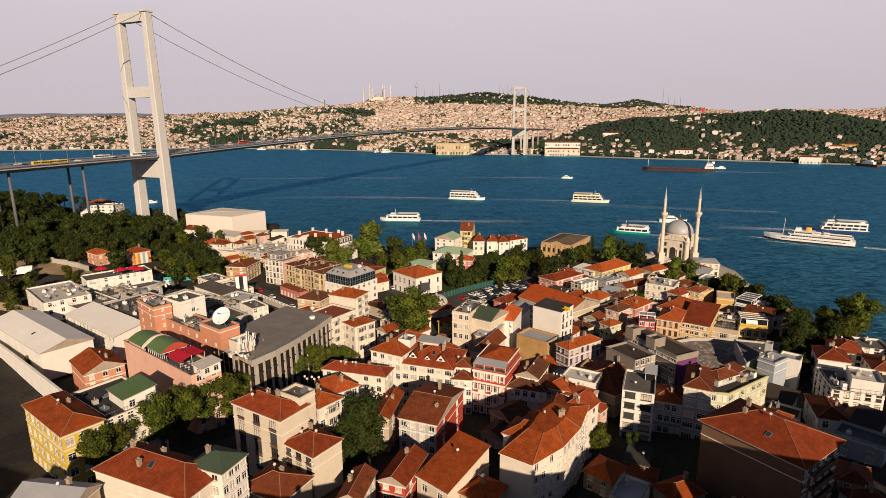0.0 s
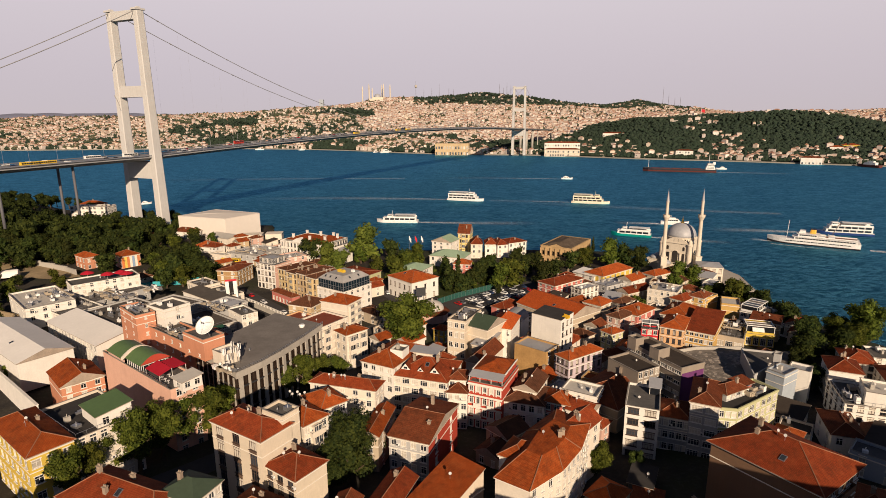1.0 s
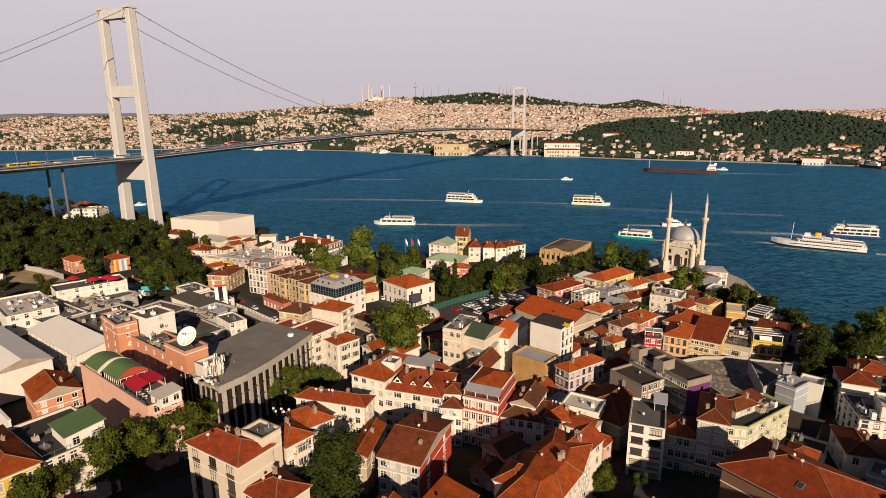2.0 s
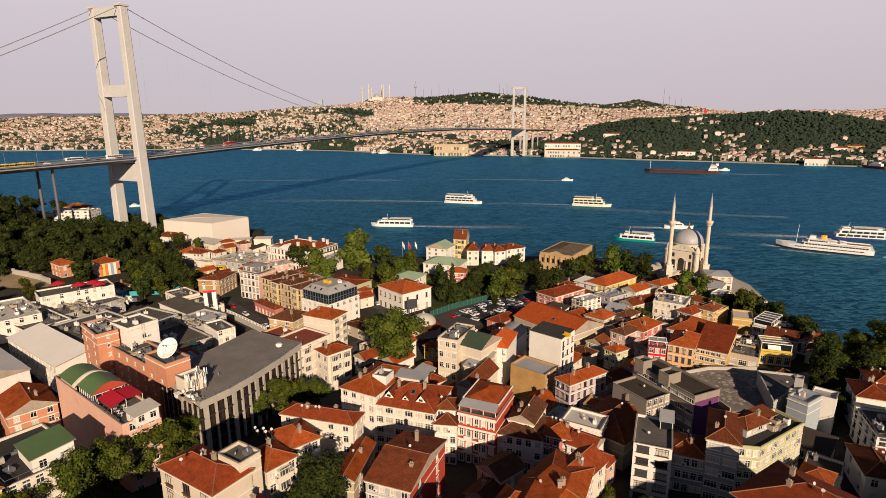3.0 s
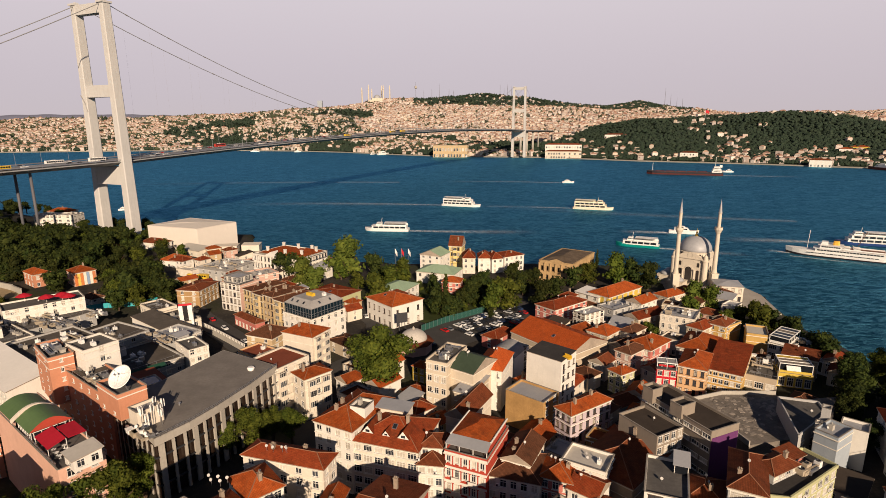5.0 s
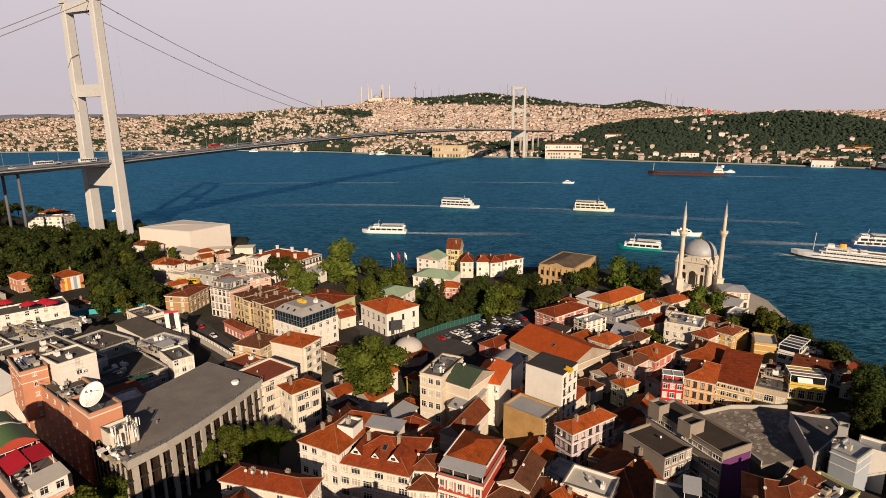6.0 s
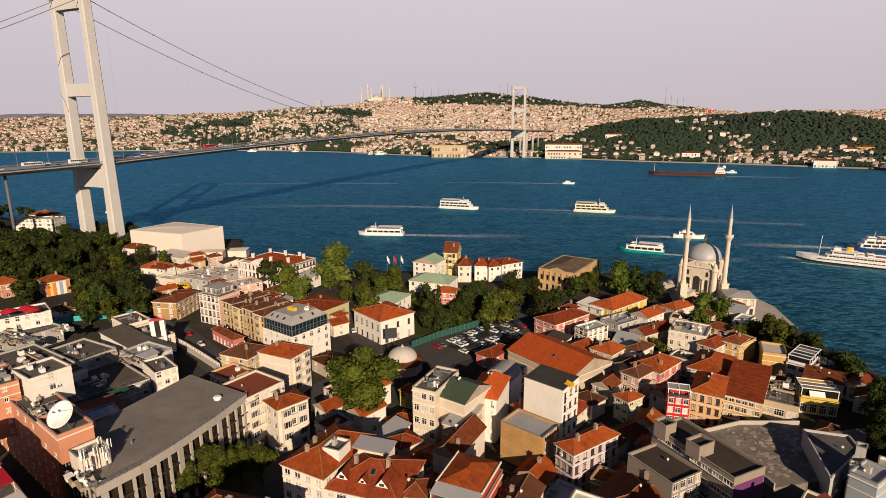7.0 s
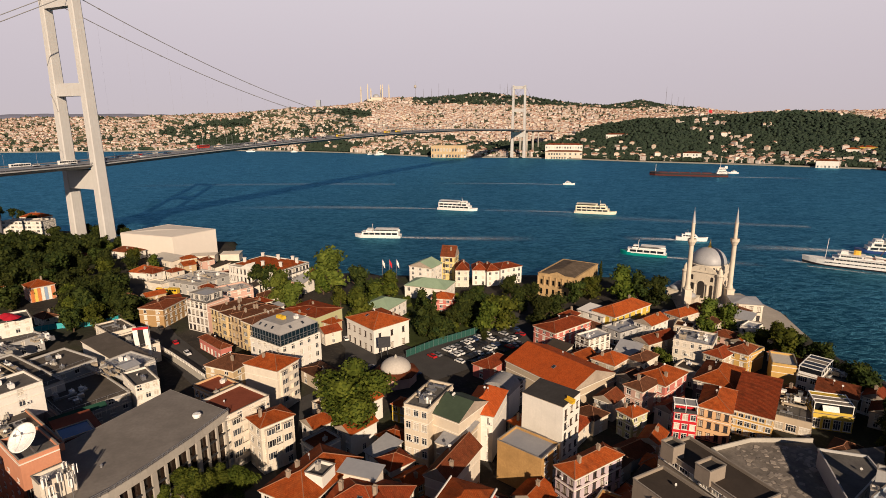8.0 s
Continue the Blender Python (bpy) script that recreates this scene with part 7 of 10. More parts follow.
def wake(x, y, rot, length, w0, w1, bend=0.0, strength=0.9):
    """Foam trailing astern: rot is the way the wake runs, away from the boat."""
    sh, n = Shape(), 16
    c, s = math.cos(radians(rot)), math.sin(radians(rot))
    row = lambda t: (x + c * length * t - s * bend * t * t, y + s * length * t + c * bend * t * t, w0 + (w1 - w0) * t)
    for k in range(n):
        (ax, ay, aw), (bx, by, bw) = row(k / n), row((k + 1) / n)
        fa, fb = strength * (1 - k / n) ** 1.3, strength * (1 - (k + 1) / n) ** 1.3
        for lo, hi, u, v in ((-0.5, 0.0, 0, 1), (0.0, 0.5, 1, 0)):
            q = [(ax - s * aw * lo, ay + c * aw * lo, SEA + 0.06), (bx - s * bw * lo, by + c * bw * lo, SEA + 0.06), (bx - s * bw * hi, by + c * bw * hi, SEA + 0.06), (ax - s * aw * hi, ay + c * aw * hi, SEA + 0.06)]
            sh.face(q[::-1], 0, [(fa * v, 0), (fb * v, 0), (fb * u, 0), (fa * u, 0)])
    tagged(part("wake", sh, M_FOAM), "white foam trailing behind a boat", "wake", kind="stuff")


wake(-20, 521, -8, 110, 8, 26, 10, 0.8)
wake(6, 667, 168, 230, 9, 34, 40, 0.5)
wake(6, 667, 176, 150, 4, 14, 6, 0.35)
wake(145, 641, 165, 120, 7, 22, 14, 0.55)
wake(166, 452, -22, 60, 6, 16, 0, 0.8)
wake(198, 509, 172, 44, 9, 20, 0, 1.2)
wake(183, 886, 165, 190, 8, 26, 30, 0.6)
wake(464, 984, -14, 130, 10, 30, 0, 0.7)
wake(302, 404, -30, 90, 8, 24, 0, 0.9)
wake(303, 466, 160, 80, 9, 26, 12, 1.0)
wake(252, 437, 150, 16, 5, 12, 0, 1.2)
wake(246, 428, -34, 60, 3, 8, 0, 0.8)
wake(-60, 900, 175, 420, 16, 44, 60, 0.28)
wake(330, 560, 166, 300, 14, 40, -30, 0.22)

# ---- trees
LEAVES = {"broad": M_LEAF, "dark": M_LEAFD, "yellow": M_LEAFY, "cypress": M_LEAFD, "pine": M_LEAFD}


def crown_shape(kind, seed, count=26, leaves=150, size=1.0):
    """A crown of many leaf clusters over rough inner masses, about 1 m in radius and 2 m high, resting on z = 0."""
    rng = random.Random(seed)
    sh = Shape()
    lobes = []
    if kind == "cypress":
        lobes = [(rng.gauss(0, 0.05), rng.gauss(0, 0.05), 0.25 + 3.4 * k / 9, 0.52 * (1 - k / 10.5) ** 0.7, 0.55) for k in range(10)]
    elif kind == "pine":
        lobes = [(rng.uniform(-0.65, 0.65), rng.uniform(-0.65, 0.65), 1.35 + rng.uniform(-0.1, 0.2), rng.uniform(0.3, 0.48), 0.3) for _ in range(13)]
    else:
        for _ in range(count):
            a, r, z = rng.uniform(0, 6.28), rng.uniform(0.1, 0.72), rng.uniform(0.35, 1.75)
            r *= math.sqrt(max(0.15, 1 - ((z - 1.0) / 1.0) ** 2))
            lobes.append((r * math.cos(a), r * math.sin(a), z, rng.uniform(0.28, 0.46) * size ** 0.4, rng.uniform(0.26, 0.4) * size ** 0.4))
    for x, y, z, r, h in lobes:
        k = [0.7 + 0.35 * rng.random() for _ in ICO]
        sh.raw([(x + r * 0.78 * q * a, y + r * 0.78 * q * b, z + h * 0.8 * q * c) for (a, b, c), q in zip(ICO, k)], ICO_F)
        for _ in range(leaves):
            d = Vector((rng.gauss(0, 1), rng.gauss(0, 1), rng.gauss(0.25, 1))).normalized()
            p = Vector((x + d.x * r * rng.uniform(0.72, 1.12), y + d.y * r * rng.uniform(0.72, 1.12), z + d.z * h * rng.uniform(0.75, 1.12)))
            t = d.cross(Vector((rng.gauss(0, 1), rng.gauss(0, 1), rng.gauss(0, 1)))).normalized()
            b = (d + 0.8 * Vector((rng.gauss(0, 1), rng.gauss(0, 1), rng.gauss(0, 1)))).normalized().cross(t).normalized()
            s = rng.uniform(0.03, 0.068) * size
            sh.raw([p - t * s - b * s * 0.6, p + t * s * 0.3 - b * s, p + t * s + b * s * 0.5, p - t * s * 0.2 + b * s], [(0, 1, 2, 3)])
    return sh


def trunk_mesh(kind, seed):
    rng = random.Random(seed)
    top = {"cypress": 1.2, "pine": 1.3}.get(kind, 0.9)
    sh = Shape().tube([(0, 0, -0.9), (0.02, 0.01, -0.2), (0.05, -0.02, 0.4), (0.03, 0.03, top)], [0.11, 0.085, 0.07, 0.035], 8)
    for k in range(6 if kind != "cypress" else 0):
        a = k * 1.05 + rng.random()
        z = rng.uniform(0.0, 0.5) if kind != "pine" else rng.uniform(0.7, 1.0)
        sh.tube([(0.03, 0, z), (0.3 * math.cos(a), 0.3 * math.sin(a), z + 0.35), (0.58 * math.cos(a), 0.58 * math.sin(a), z + 0.6)], [0.045, 0.03, 0.012], 5)
    return sh.mesh("trunk", [M_BARK])


KINDS = [(kind, k) for kind in LEAVES for k in range(3 if kind in ("broad", "dark") else 1)]
FAR_CROWNS = {(kind, k): crown_shape(kind, 5 + 7 * k, 19, 62, 1.5) for kind, k in KINDS}
TREES = {(kind, k, 0): (crown_shape(kind, 5 + 7 * k, 26, 270, 0.66).mesh("crown", [LEAVES[kind]]), trunk_mesh(kind, 3 + k)) for kind, k in KINDS}
TREES.update({(kind, k, 1): (FAR_CROWNS[(kind, k)].mesh("crown", [LEAVES[kind]]), TREES[(kind, k, 0)][1]) for kind, k in KINDS})
TREE_WORDS = {"broad": "leafy green broadleaf tree with a full crown", "dark": "dense dark green tree with a full crown", "yellow": "round yellow-green tree in fresh leaf",
              "cypress": "slender dark cypress tree", "pine": "umbrella pine with a flat dark crown"}
tree_rng = random.Random(77)


def plant(x, y, r, kind, lift=0.0, tall=None):
    crown, trunk = TREES[(kind, tree_rng.randrange(3 if kind in ("broad", "dark") else 1), 1 if y > 235 else 0)]
    g = ground_z(x, y)
    z = g + lift + (0.12 * r if kind not in ("cypress", "pine") else 0.2)
    r *= 1.16
    spin, k = tree_rng.uniform(0, 360), tree_rng.uniform(0.9, 1.1)
    tall = tall or k
    root = thing("tree", TREE_WORDS[kind], "tree", Matrix.Translation((x, y, z)) @ Matrix.Rotation(radians(spin), 4, "Z") @ Matrix.Diagonal((r, r, r * tall, 1)), group="trees of the quarter")
    part("trunk", trunk, None, root)
    part("crown", crown, None, root)


plant(-228, 352, 5.0, "broad")
plant(-206, 309, 3.0, "broad")
plant(-214, 378, 5.4, "dark")
plant(-179, 357, 4.8, "dark")
plant(-151, 316, 4.8, "broad")
plant(-137, 309, 4.6, "broad")
plant(-132, 326, 4.4, "broad")
plant(-230, 420, 4.6, "broad")
plant(-246, 402, 5.6, "dark")
plant(-196, 300, 2.6, "broad")
plant(-222, 304, 2.8, "dark")
plant(-166, 338, 4.0, "broad")
plant(141, 219, 6.2, "dark")
plant(146, 226, 5.4, "dark")
plant(136, 214, 4.2, "broad")
plant(168, 226, 8.6, "broad")
plant(160, 232, 5.0, "broad")
plant(133, 209, 5.0, "dark")
plant(128, 203, 4.0, "dark")
plant(150, 214, 5.4, "dark")
plant(158, 217, 5.4, "broad")
plant(127, 192, 4.2, "dark")
plant(137, 196, 3.6, "dark")
plant(-185, 398, 5.0, "dark")
plant(-175, 410, 4.4, "broad")
plant(-168, 396, 4.4, "dark")
plant(-196, 408, 4.6, "dark")
plant(-160, 404, 3.6, "broad")
plant(-176, 384, 4.6, "broad")
plant(-188, 384, 4.8, "dark")
plant(-205, 436, 3.6, "broad")
plant(-222, 452, 3.8, "dark")
plant(-164, 372, 4.0, "dark")
plant(-267, 364, 5.6, "dark")
plant(-269, 367, 5.6, "dark")
plant(-274, 366, 5.6, "dark")
plant(-274, 361, 5.5, "dark")
plant(-271, 357, 5.6, "dark")
plant(-265, 358, 5.6, "dark")
plant(-243, 355, 5.6, "dark")
plant(-249, 361, 5.6, "dark")
plant(-252, 357, 5.6, "dark")
plant(-250, 354, 5.6, "dark")
plant(-253, 348, 5.6, "dark")
plant(-246, 346, 5.6, "dark")
plant(-243, 354, 5.6, "dark")
plant(-261, 398, 5.1, "dark")
plant(-263, 392, 5.2, "dark")
plant(-259, 391, 5.6, "dark")
plant(-215, 356, 5.6, "dark")
plant(-221, 356, 5.6, "dark")
plant(-226, 358, 5.6, "dark")
plant(-229, 352, 5.6, "dark")
plant(-224, 347, 5.3, "dark")
plant(-216, 352, 5.6, "dark")
plant(-238, 335, 4.7, "dark")
plant(-244, 336, 5.1, "dark")
plant(-243, 333, 5.6, "dark")
plant(-204, 353, 5.6, "dark")
plant(-206, 356, 5.4, "dark")
plant(-211, 352, 5.3, "dark")
plant(-208, 349, 5.6, "dark")
plant(-205, 349, 5.6, "dark")
plant(-191, 332, 4.3, "dark")
plant(-188, 328, 3.6, "dark")
plant(-242, 312, 4.6, "broad")
plant(-239, 309, 4.7, "broad")
plant(-145, 340, 5.6, "dark")
plant(-148, 344, 5.6, "dark")
plant(-154, 338, 5.1, "dark")
plant(-153, 335, 5.1, "dark")
plant(-148, 333, 5.6, "dark")
plant(-143, 335, 5.6, "dark")
plant(-149, 323, 4.5, "dark")
plant(-155, 319, 4.7, "dark")
plant(-132, 323, 3.0, "dark")
plant(-137, 320, 4.3, "dark")
plant(-204, 398, 5.4, "dark")
plant(-310, 525, 3.6, "dark")
plant(-317, 523, 3.7, "dark")
plant(-315, 520, 4.5, "dark")
plant(-272, 387, 5.3, "dark")
plant(-277, 389, 5.6, "dark")
plant(-278, 381, 5.6, "dark")
plant(-275, 382, 5.0, "dark")
plant(-260, 343, 5.3, "dark")
plant(-261, 344, 5.6, "dark")
plant(-267, 344, 5.6, "dark")
plant(-268, 341, 5.1, "dark")
plant(-263, 338, 5.6, "dark")
plant(-256, 338, 5.6, "dark")
plant(-224, 347, 5.6, "dark")
plant(-229, 351, 5.6, "dark")
plant(-232, 348, 5.6, "dark")
plant(-227, 344, 4.8, "dark")
plant(-223, 345, 5.6, "dark")
plant(-202, 380, 6.0, "dark")
plant(-198, 362, 5.8, "dark")
plant(-143, 315, 6.3, "dark")
plant(-80, 129, 4.7, "broad", 2.6)
plant(-71, 142, 5.5, "broad", 2.6)
plant(-69, 149, 5.3, "broad", 2.6)
plant(-62, 161, 5.9, "broad", 2.6)
plant(-61, 171, 4.5, "broad", 2.6)
plant(-77, 140, 4.6, "broad", 2.6)
plant(-67, 157, 4.9, "broad", 2.6)
plant(-79, 135, 4.2, "broad", 2.6)
plant(-42, 191, 4.4, "broad", 2.6)
plant(-32, 195, 3.7, "broad", 2.6)
plant(-47, 188, 3.3, "broad", 2.6)
plant(-37, 194, 3.7, "broad", 2.6)
plant(-18, 137, 6.9, "dark")
plant(-16, 149, 4.8, "dark")
plant(-22, 133, 3.9, "dark")
plant(-11, 226, 12.2, "broad", tall=0.76)
plant(-47, 367, 9.6, "yellow")
plant(-77, 363, 6.0, "dark")
plant(-71, 361, 5.2, "yellow")
plant(-30, 363, 5.8, "dark")
plant(-21, 350, 4.9, "dark")
plant(41, 141, 3.8, "broad")
plant(11, 300, 4.7, "cypress")
plant(8, 304, 5.3, "dark")
plant(14, 300, 4.8, "dark")
plant(-23, 320, 6.2, "broad")
plant(-14, 358, 5.9, "broad")
plant(-19, 340, 5.6, "broad")
plant(-80, 364, 7.5, "pine")
plant(-65, 342, 6.9, "yellow")
plant(-57, 333, 6.1, "yellow")
plant(65, 321, 5.8, "dark")
plant(58, 317, 5.2, "dark")
plant(51, 333, 4.9, "dark")
plant(40, 310, 7.0, "broad")
plant(34, 307, 5.9, "broad")
plant(58, 344, 4.3, "dark")
plant(89, 353, 5.4, "broad")
plant(103, 386, 2.7, "cypress")
plant(105, 352, 6.6, "broad")
plant(113, 350, 6.0, "dark")
plant(119, 343, 6.0, "dark")
plant(80, 347, 4.6, "dark")
plant(49, 359, 4.2, "dark")
plant(31, 344, 4.5, "dark")
plant(26, 325, 4.7, "dark")
plant(22, 318, 4.6, "dark")
plant(131, 312, 5.4, "yellow")
plant(122, 296, 4.6, "broad")
plant(136, 308, 4.9, "broad")
plant(145, 282, 4.9, "broad")
plant(151, 270, 4.8, "dark")
plant(152, 254, 4.5, "dark")
plant(151, 246, 4.8, "dark")
plant(135, 288, 3.3, "broad")
plant(148, 279, 4.1, "dark")
plant(152, 266, 4.0, "dark")
plant(151, 297, 3.4, "broad")
plant(143, 277, 4.9, "broad")
plant(140, 288, 4.1, "broad")
plant(-151, 354, 4.7, "dark")
plant(-153, 357, 4.6, "dark")
plant(-157, 351, 5.6, "dark")
plant(-148, 350, 4.2, "dark")
plant(-146, 331, 4.2, "dark")
plant(-151, 333, 5.2, "dark")
plant(-155, 327, 4.0, "dark")
plant(-151, 325, 5.6, "dark")
plant(-127, 329, 3.5, "dark")
plant(-132, 328, 4.5, "dark")
plant(-167, 350, 4.3, "dark")
plant(-174, 348, 5.6, "dark")
plant(-190, 329, 5.6, "dark")
plant(-189, 357, 5.0, "dark")
plant(-193, 356, 4.5, "dark")
plant(-191, 353, 3.9, "dark")
plant(-128, 317, 5.8, "dark")
plant(-137, 311, 3.4, "dark")
plant(-144, 305, 4.4, "dark")
plant(-137, 325, 4.4, "dark")
plant(-144, 325, 4.1, "dark")
plant(-139, 322, 4.2, "dark")
plant(-49, 363, 4.9, "broad")
plant(-36, 342, 4.0, "broad")
plant(5, 336, 4.4, "dark")
plant(18, 318, 3.6, "dark")
plant(32, 300, 1.9, "dark")
plant(96, 269, 2.7, "broad")
plant(97, 278, 2.3, "broad")
plant(-146, 198, 2.6, "broad")
plant(-124, 193, 2.9, "broad")
plant(52, 143, 2.3, "dark")
plant(-209, 270, 4.8, "dark")
plant(-207, 278, 4.2, "broad")
plant(-179, 237, 3.3, "broad")
plant(-177, 226, 3.5, "broad")
plant(-188, 281, 2.7, "broad")
plant(-198, 257, 4.0, "broad")


# the wooded slope under the bridge's side span, with a cutting and its retaining wall
grove_rng = random.Random(9)
wood, wood_trunks = Shape(), Shape()
PLANTED = [tuple(ob.matrix_basis.translation) for ob in bpy.data.objects if ob.name.startswith("tree") and ob.parent is None]


def grove(x0, x1, y0, y1, step, lo, hi, kinds):
    y = y0
    while y < y1:
        x = x0
        while x < x1:
            px, py, r = x + grove_rng.uniform(-0.4, 0.4) * step, y + grove_rng.uniform(-0.4, 0.4) * step, grove_rng.uniform(lo, hi) * (0.6 if y > 425 else 1.0)
            free = inland(px, py) > 7 and clear_of(px, py, r * 0.6) and all(math.hypot(px - a, py - b) > r * 0.95 for a, b, c in PLANTED)
            for a, b, q in ((-225, 333, 20), (-243, 332, 16), (-236, 312, 12), (-210, 325, 15), (-196, 333, 14), (-250, 478, 13), (-224, 474, 11), (-320, 512, 34), (-285, 495, 26), (-171, 467, 38), (-202, 345, 13)):
                free = free and math.hypot(px - a, py - b) > q
            if free:
                z, spin = ground_z(px, py) + 0.1 * r, grove_rng.uniform(0, 6.28)
                c, s = math.cos(spin) * r * 1.16, math.sin(spin) * r * 1.16
                src = FAR_CROWNS[("dark", grove_rng.randrange(3))]
                wood.raw([(px + c * a - s * b, py + s * a + c * b, z + r * 1.1 * h) for a, b, h in src.v], src.f)
                wood_trunks.tube([(px, py, z - 1.2 * r), (px, py, z), (px + 0.2, py, z + r)], [0.5, 0.4, 0.2], 6)
                PLANTED.append((px, py, 0))
            x += step
        y += step


grove(-470, -196, 345, 500, 12.5, 5.6, 8.2, ("dark", "dark", "dark", "broad"))
grove(-490, -345, 500, 590, 14.0, 5.0, 7.0, ("dark", "broad"))
grove(-330, -255, 288, 345, 13.0, 5.0, 7.0, ("dark", "broad"))

hill_wood = solid("hillside_trees", wood, M_LEAFD, "dense dark green trees covering the slope by the bridge", "woods", kind="stuff")
part("trunks", wood_trunks, M_BARK, hill_wood)


def ground_sheet(name, pts, mat, label, lift=0.25, category="ground"):
    """A sheet laid over the sloping ground inside a plan."""
    n = len(pts)
    mx, my = sum(p[0] for p in pts) / n, sum(p[1] for p in pts) / n
    sh = Shape()
    rings = [[(mx + (x - mx) * k / 6, my + (y - my) * k / 6) for x, y in pts] for k in range(7)]
    for a, b in zip(rings, rings[1:]):
        for k in range(n):
            q = [a[k], b[k], b[(k + 1) % n], a[(k + 1) % n]]
            sh.face([(x, y, ground_z(x, y) + lift) for x, y in q])
    tagged(part(name, sh, mat), label, category, kind="structure")


M_BARE = surface("bare_clay_soil", (0.36, 0.27, 0.16), 0.95, 0.4, 0.12, 0.8)
ground_sheet("ground_cutting", [(-262, 332), (-258, 349), (-240, 346), (-217, 336), (-200, 322), (-211, 316), (-228, 318), (-247, 322)], M_BARE, "bare sandy earth of a cutting in the slope")
rw = thing("retaining_wall", "pale stone retaining wall along a sandy cutting", "wall")
run = [(-258, 347), (-247, 343.5), (-235, 339.5), (-224, 335.5), (-214, 331), (-205, 325)]
for (ax, ay), (bx, by) in zip(run, run[1:]):
    L = math.hypot(bx - ax, by - ay)
    part("wall_bay", Shape().box(0, 0, 1.3, L + 0.2, 0.7, 3.4).box(0, 0, 3.1, L + 0.2, 0.9, 0.22), M_CONC, rw, "", pose((ax + bx) / 2, (ay + by) / 2, ground_z((ax + bx) / 2, (ay + by) / 2), 0, 0, math.degrees(math.atan2(by - ay, bx - ax))))
tent = thing("storage_tent", "long white sheeted storage tunnel on the slope", "tent", pose(-241, 312, 6.2, 0, 0, 28))
tun = Shape()
arc = [(3.4 * math.cos(math.pi * k / 10), 3.6 * math.sin(math.pi * k / 10)) for k in range(11)]
for (y0, z0), (y1, z1) in zip(arc, arc[1:]):
    tun.face([(-11, y0, z0), (11, y0, z0), (11, y1, z1), (-11, y1, z1)])
for xx in (-11, 11):
    tun.face([(xx, y0, z0) for y0, z0 in (arc if xx > 0 else arc[::-1])])
part("sheeting", tun, ROOFS["white"], tent)
house("low orange hut with a tiled roof by the cutting", -209.0, 343.0, -35, 13, 8, 11.2, wall="salmon", cover="orange", F=3, S=2, chim=1)
house("pale low house in the trees by the bridge", -190.0, 432.0, -20, 18, 10, 8.5, wall="white", cover="rust", F=4, S=2, chim=1, small=True)
house("long low shed with a sheet roof by the water", -158.0, 418.0, -30, 24, 10, 7.0, wall="ivory", cover="lightflat", roof="shed", rise=1.2, F=5, S=0, chim=0, small=True)

gw = thing("garden_wall", "sandy stone garden wall below the slope", "wall")
run = [(-236, 270), (-214, 262), (-196, 256), (-182, 250)]
for (ax, ay), (bx, by) in zip(run, run[1:]):
    L = math.hypot(bx - ax, by - ay)
    part("wall_bay", Shape().box(0, 0, 1.6, L + 0.2, 0.6, 4.2).box(0, 0, 3.75, L + 0.2, 0.8, 0.2), M_BARE, gw, "", pose((ax + bx) / 2, (ay + by) / 2, ground_z((ax + bx) / 2, (ay + by) / 2), 0, 0, math.degrees(math.atan2(by - ay, bx - ax))))
house("low white outbuilding with a green roof", -208, 238, -32, 12, 8, 7.5, wall="white", cover="green", roof="shed", rise=0.8, F=2, S=2, chim=0)

M_LAWN = surface("rough_lawn", (0.050, 0.066, 0.018), 0.95, 0.5, 0.15, 1.2)
ground_sheet("ground_garden", [(2, 292), (12, 298), (30, 312), (42, 326), (52, 345), (40, 362), (14, 366), (-14, 360), (-24, 336), (-14, 306)], M_LAWN, "rough green garden ground behind the fence", 0.2)
shrubs = Shape()
shrub_rng = random.Random(31)
for _ in range(130):
    a, q = shrub_rng.uniform(0, 6.28), math.sqrt(shrub_rng.random())
    px, py = 14 + 34 * q * math.cos(a), 334 + 30 * q * math.sin(a)
    if clear_of(px, py, 1.2):
        r = shrub_rng.uniform(0.8, 2.0)
        clumps(shrubs, px, py, ground_z(px, py) - 0.2, r, r * 1.5, shrub_rng)
        for _ in range(40):
            d = Vector((shrub_rng.gauss(0, 1), shrub_rng.gauss(0, 1), abs(shrub_rng.gauss(0, 1)))).normalized() * r
            u = Vector((shrub_rng.gauss(0, 1), shrub_rng.gauss(0, 1), shrub_rng.gauss(0, 1))).normalized() * 0.28
            p = Vector((px, py, ground_z(px, py) + 0.5 * r)) + d
            v = u.cross(d).normalized() * 0.25
            shrubs.raw([p - u, p - v, p + u, p + v], [(0, 1, 2, 3)])
solid("garden_shrubs", shrubs, M_LEAF, "low green shrubs in the garden behind the fence", "shrubs", kind="stuff")

# ---- streets, cars and loose things
def strip(pts, w, lift, mat, name, label, category="road"):
    sh = Shape()
    P = [Vector((x, y)) for x, y in pts]
    fine = []
    for a, b in zip(P, P[1:]):
        n = max(1, int((b - a).length / 6))
        fine += [a.lerp(b, k / n) for k in range(n)]
    fine.append(P[-1])
    rows = []
    for k, p in enumerate(fine):
        d = (fine[min(k + 1, len(fine) - 1)] - fine[max(k - 1, 0)]).normalized()
        rows.append((p + Vector((-d.y, d.x)) * w / 2, p - Vector((-d.y, d.x)) * w / 2))
    for (a, b), (c, d) in zip(rows, rows[1:]):
        sh.face([(q.x, q.y, ground_z(q.x, q.y) + lift) for q in (b, d, c, a)])
    return tagged(part(name, sh, mat), label, category, kind="structure")


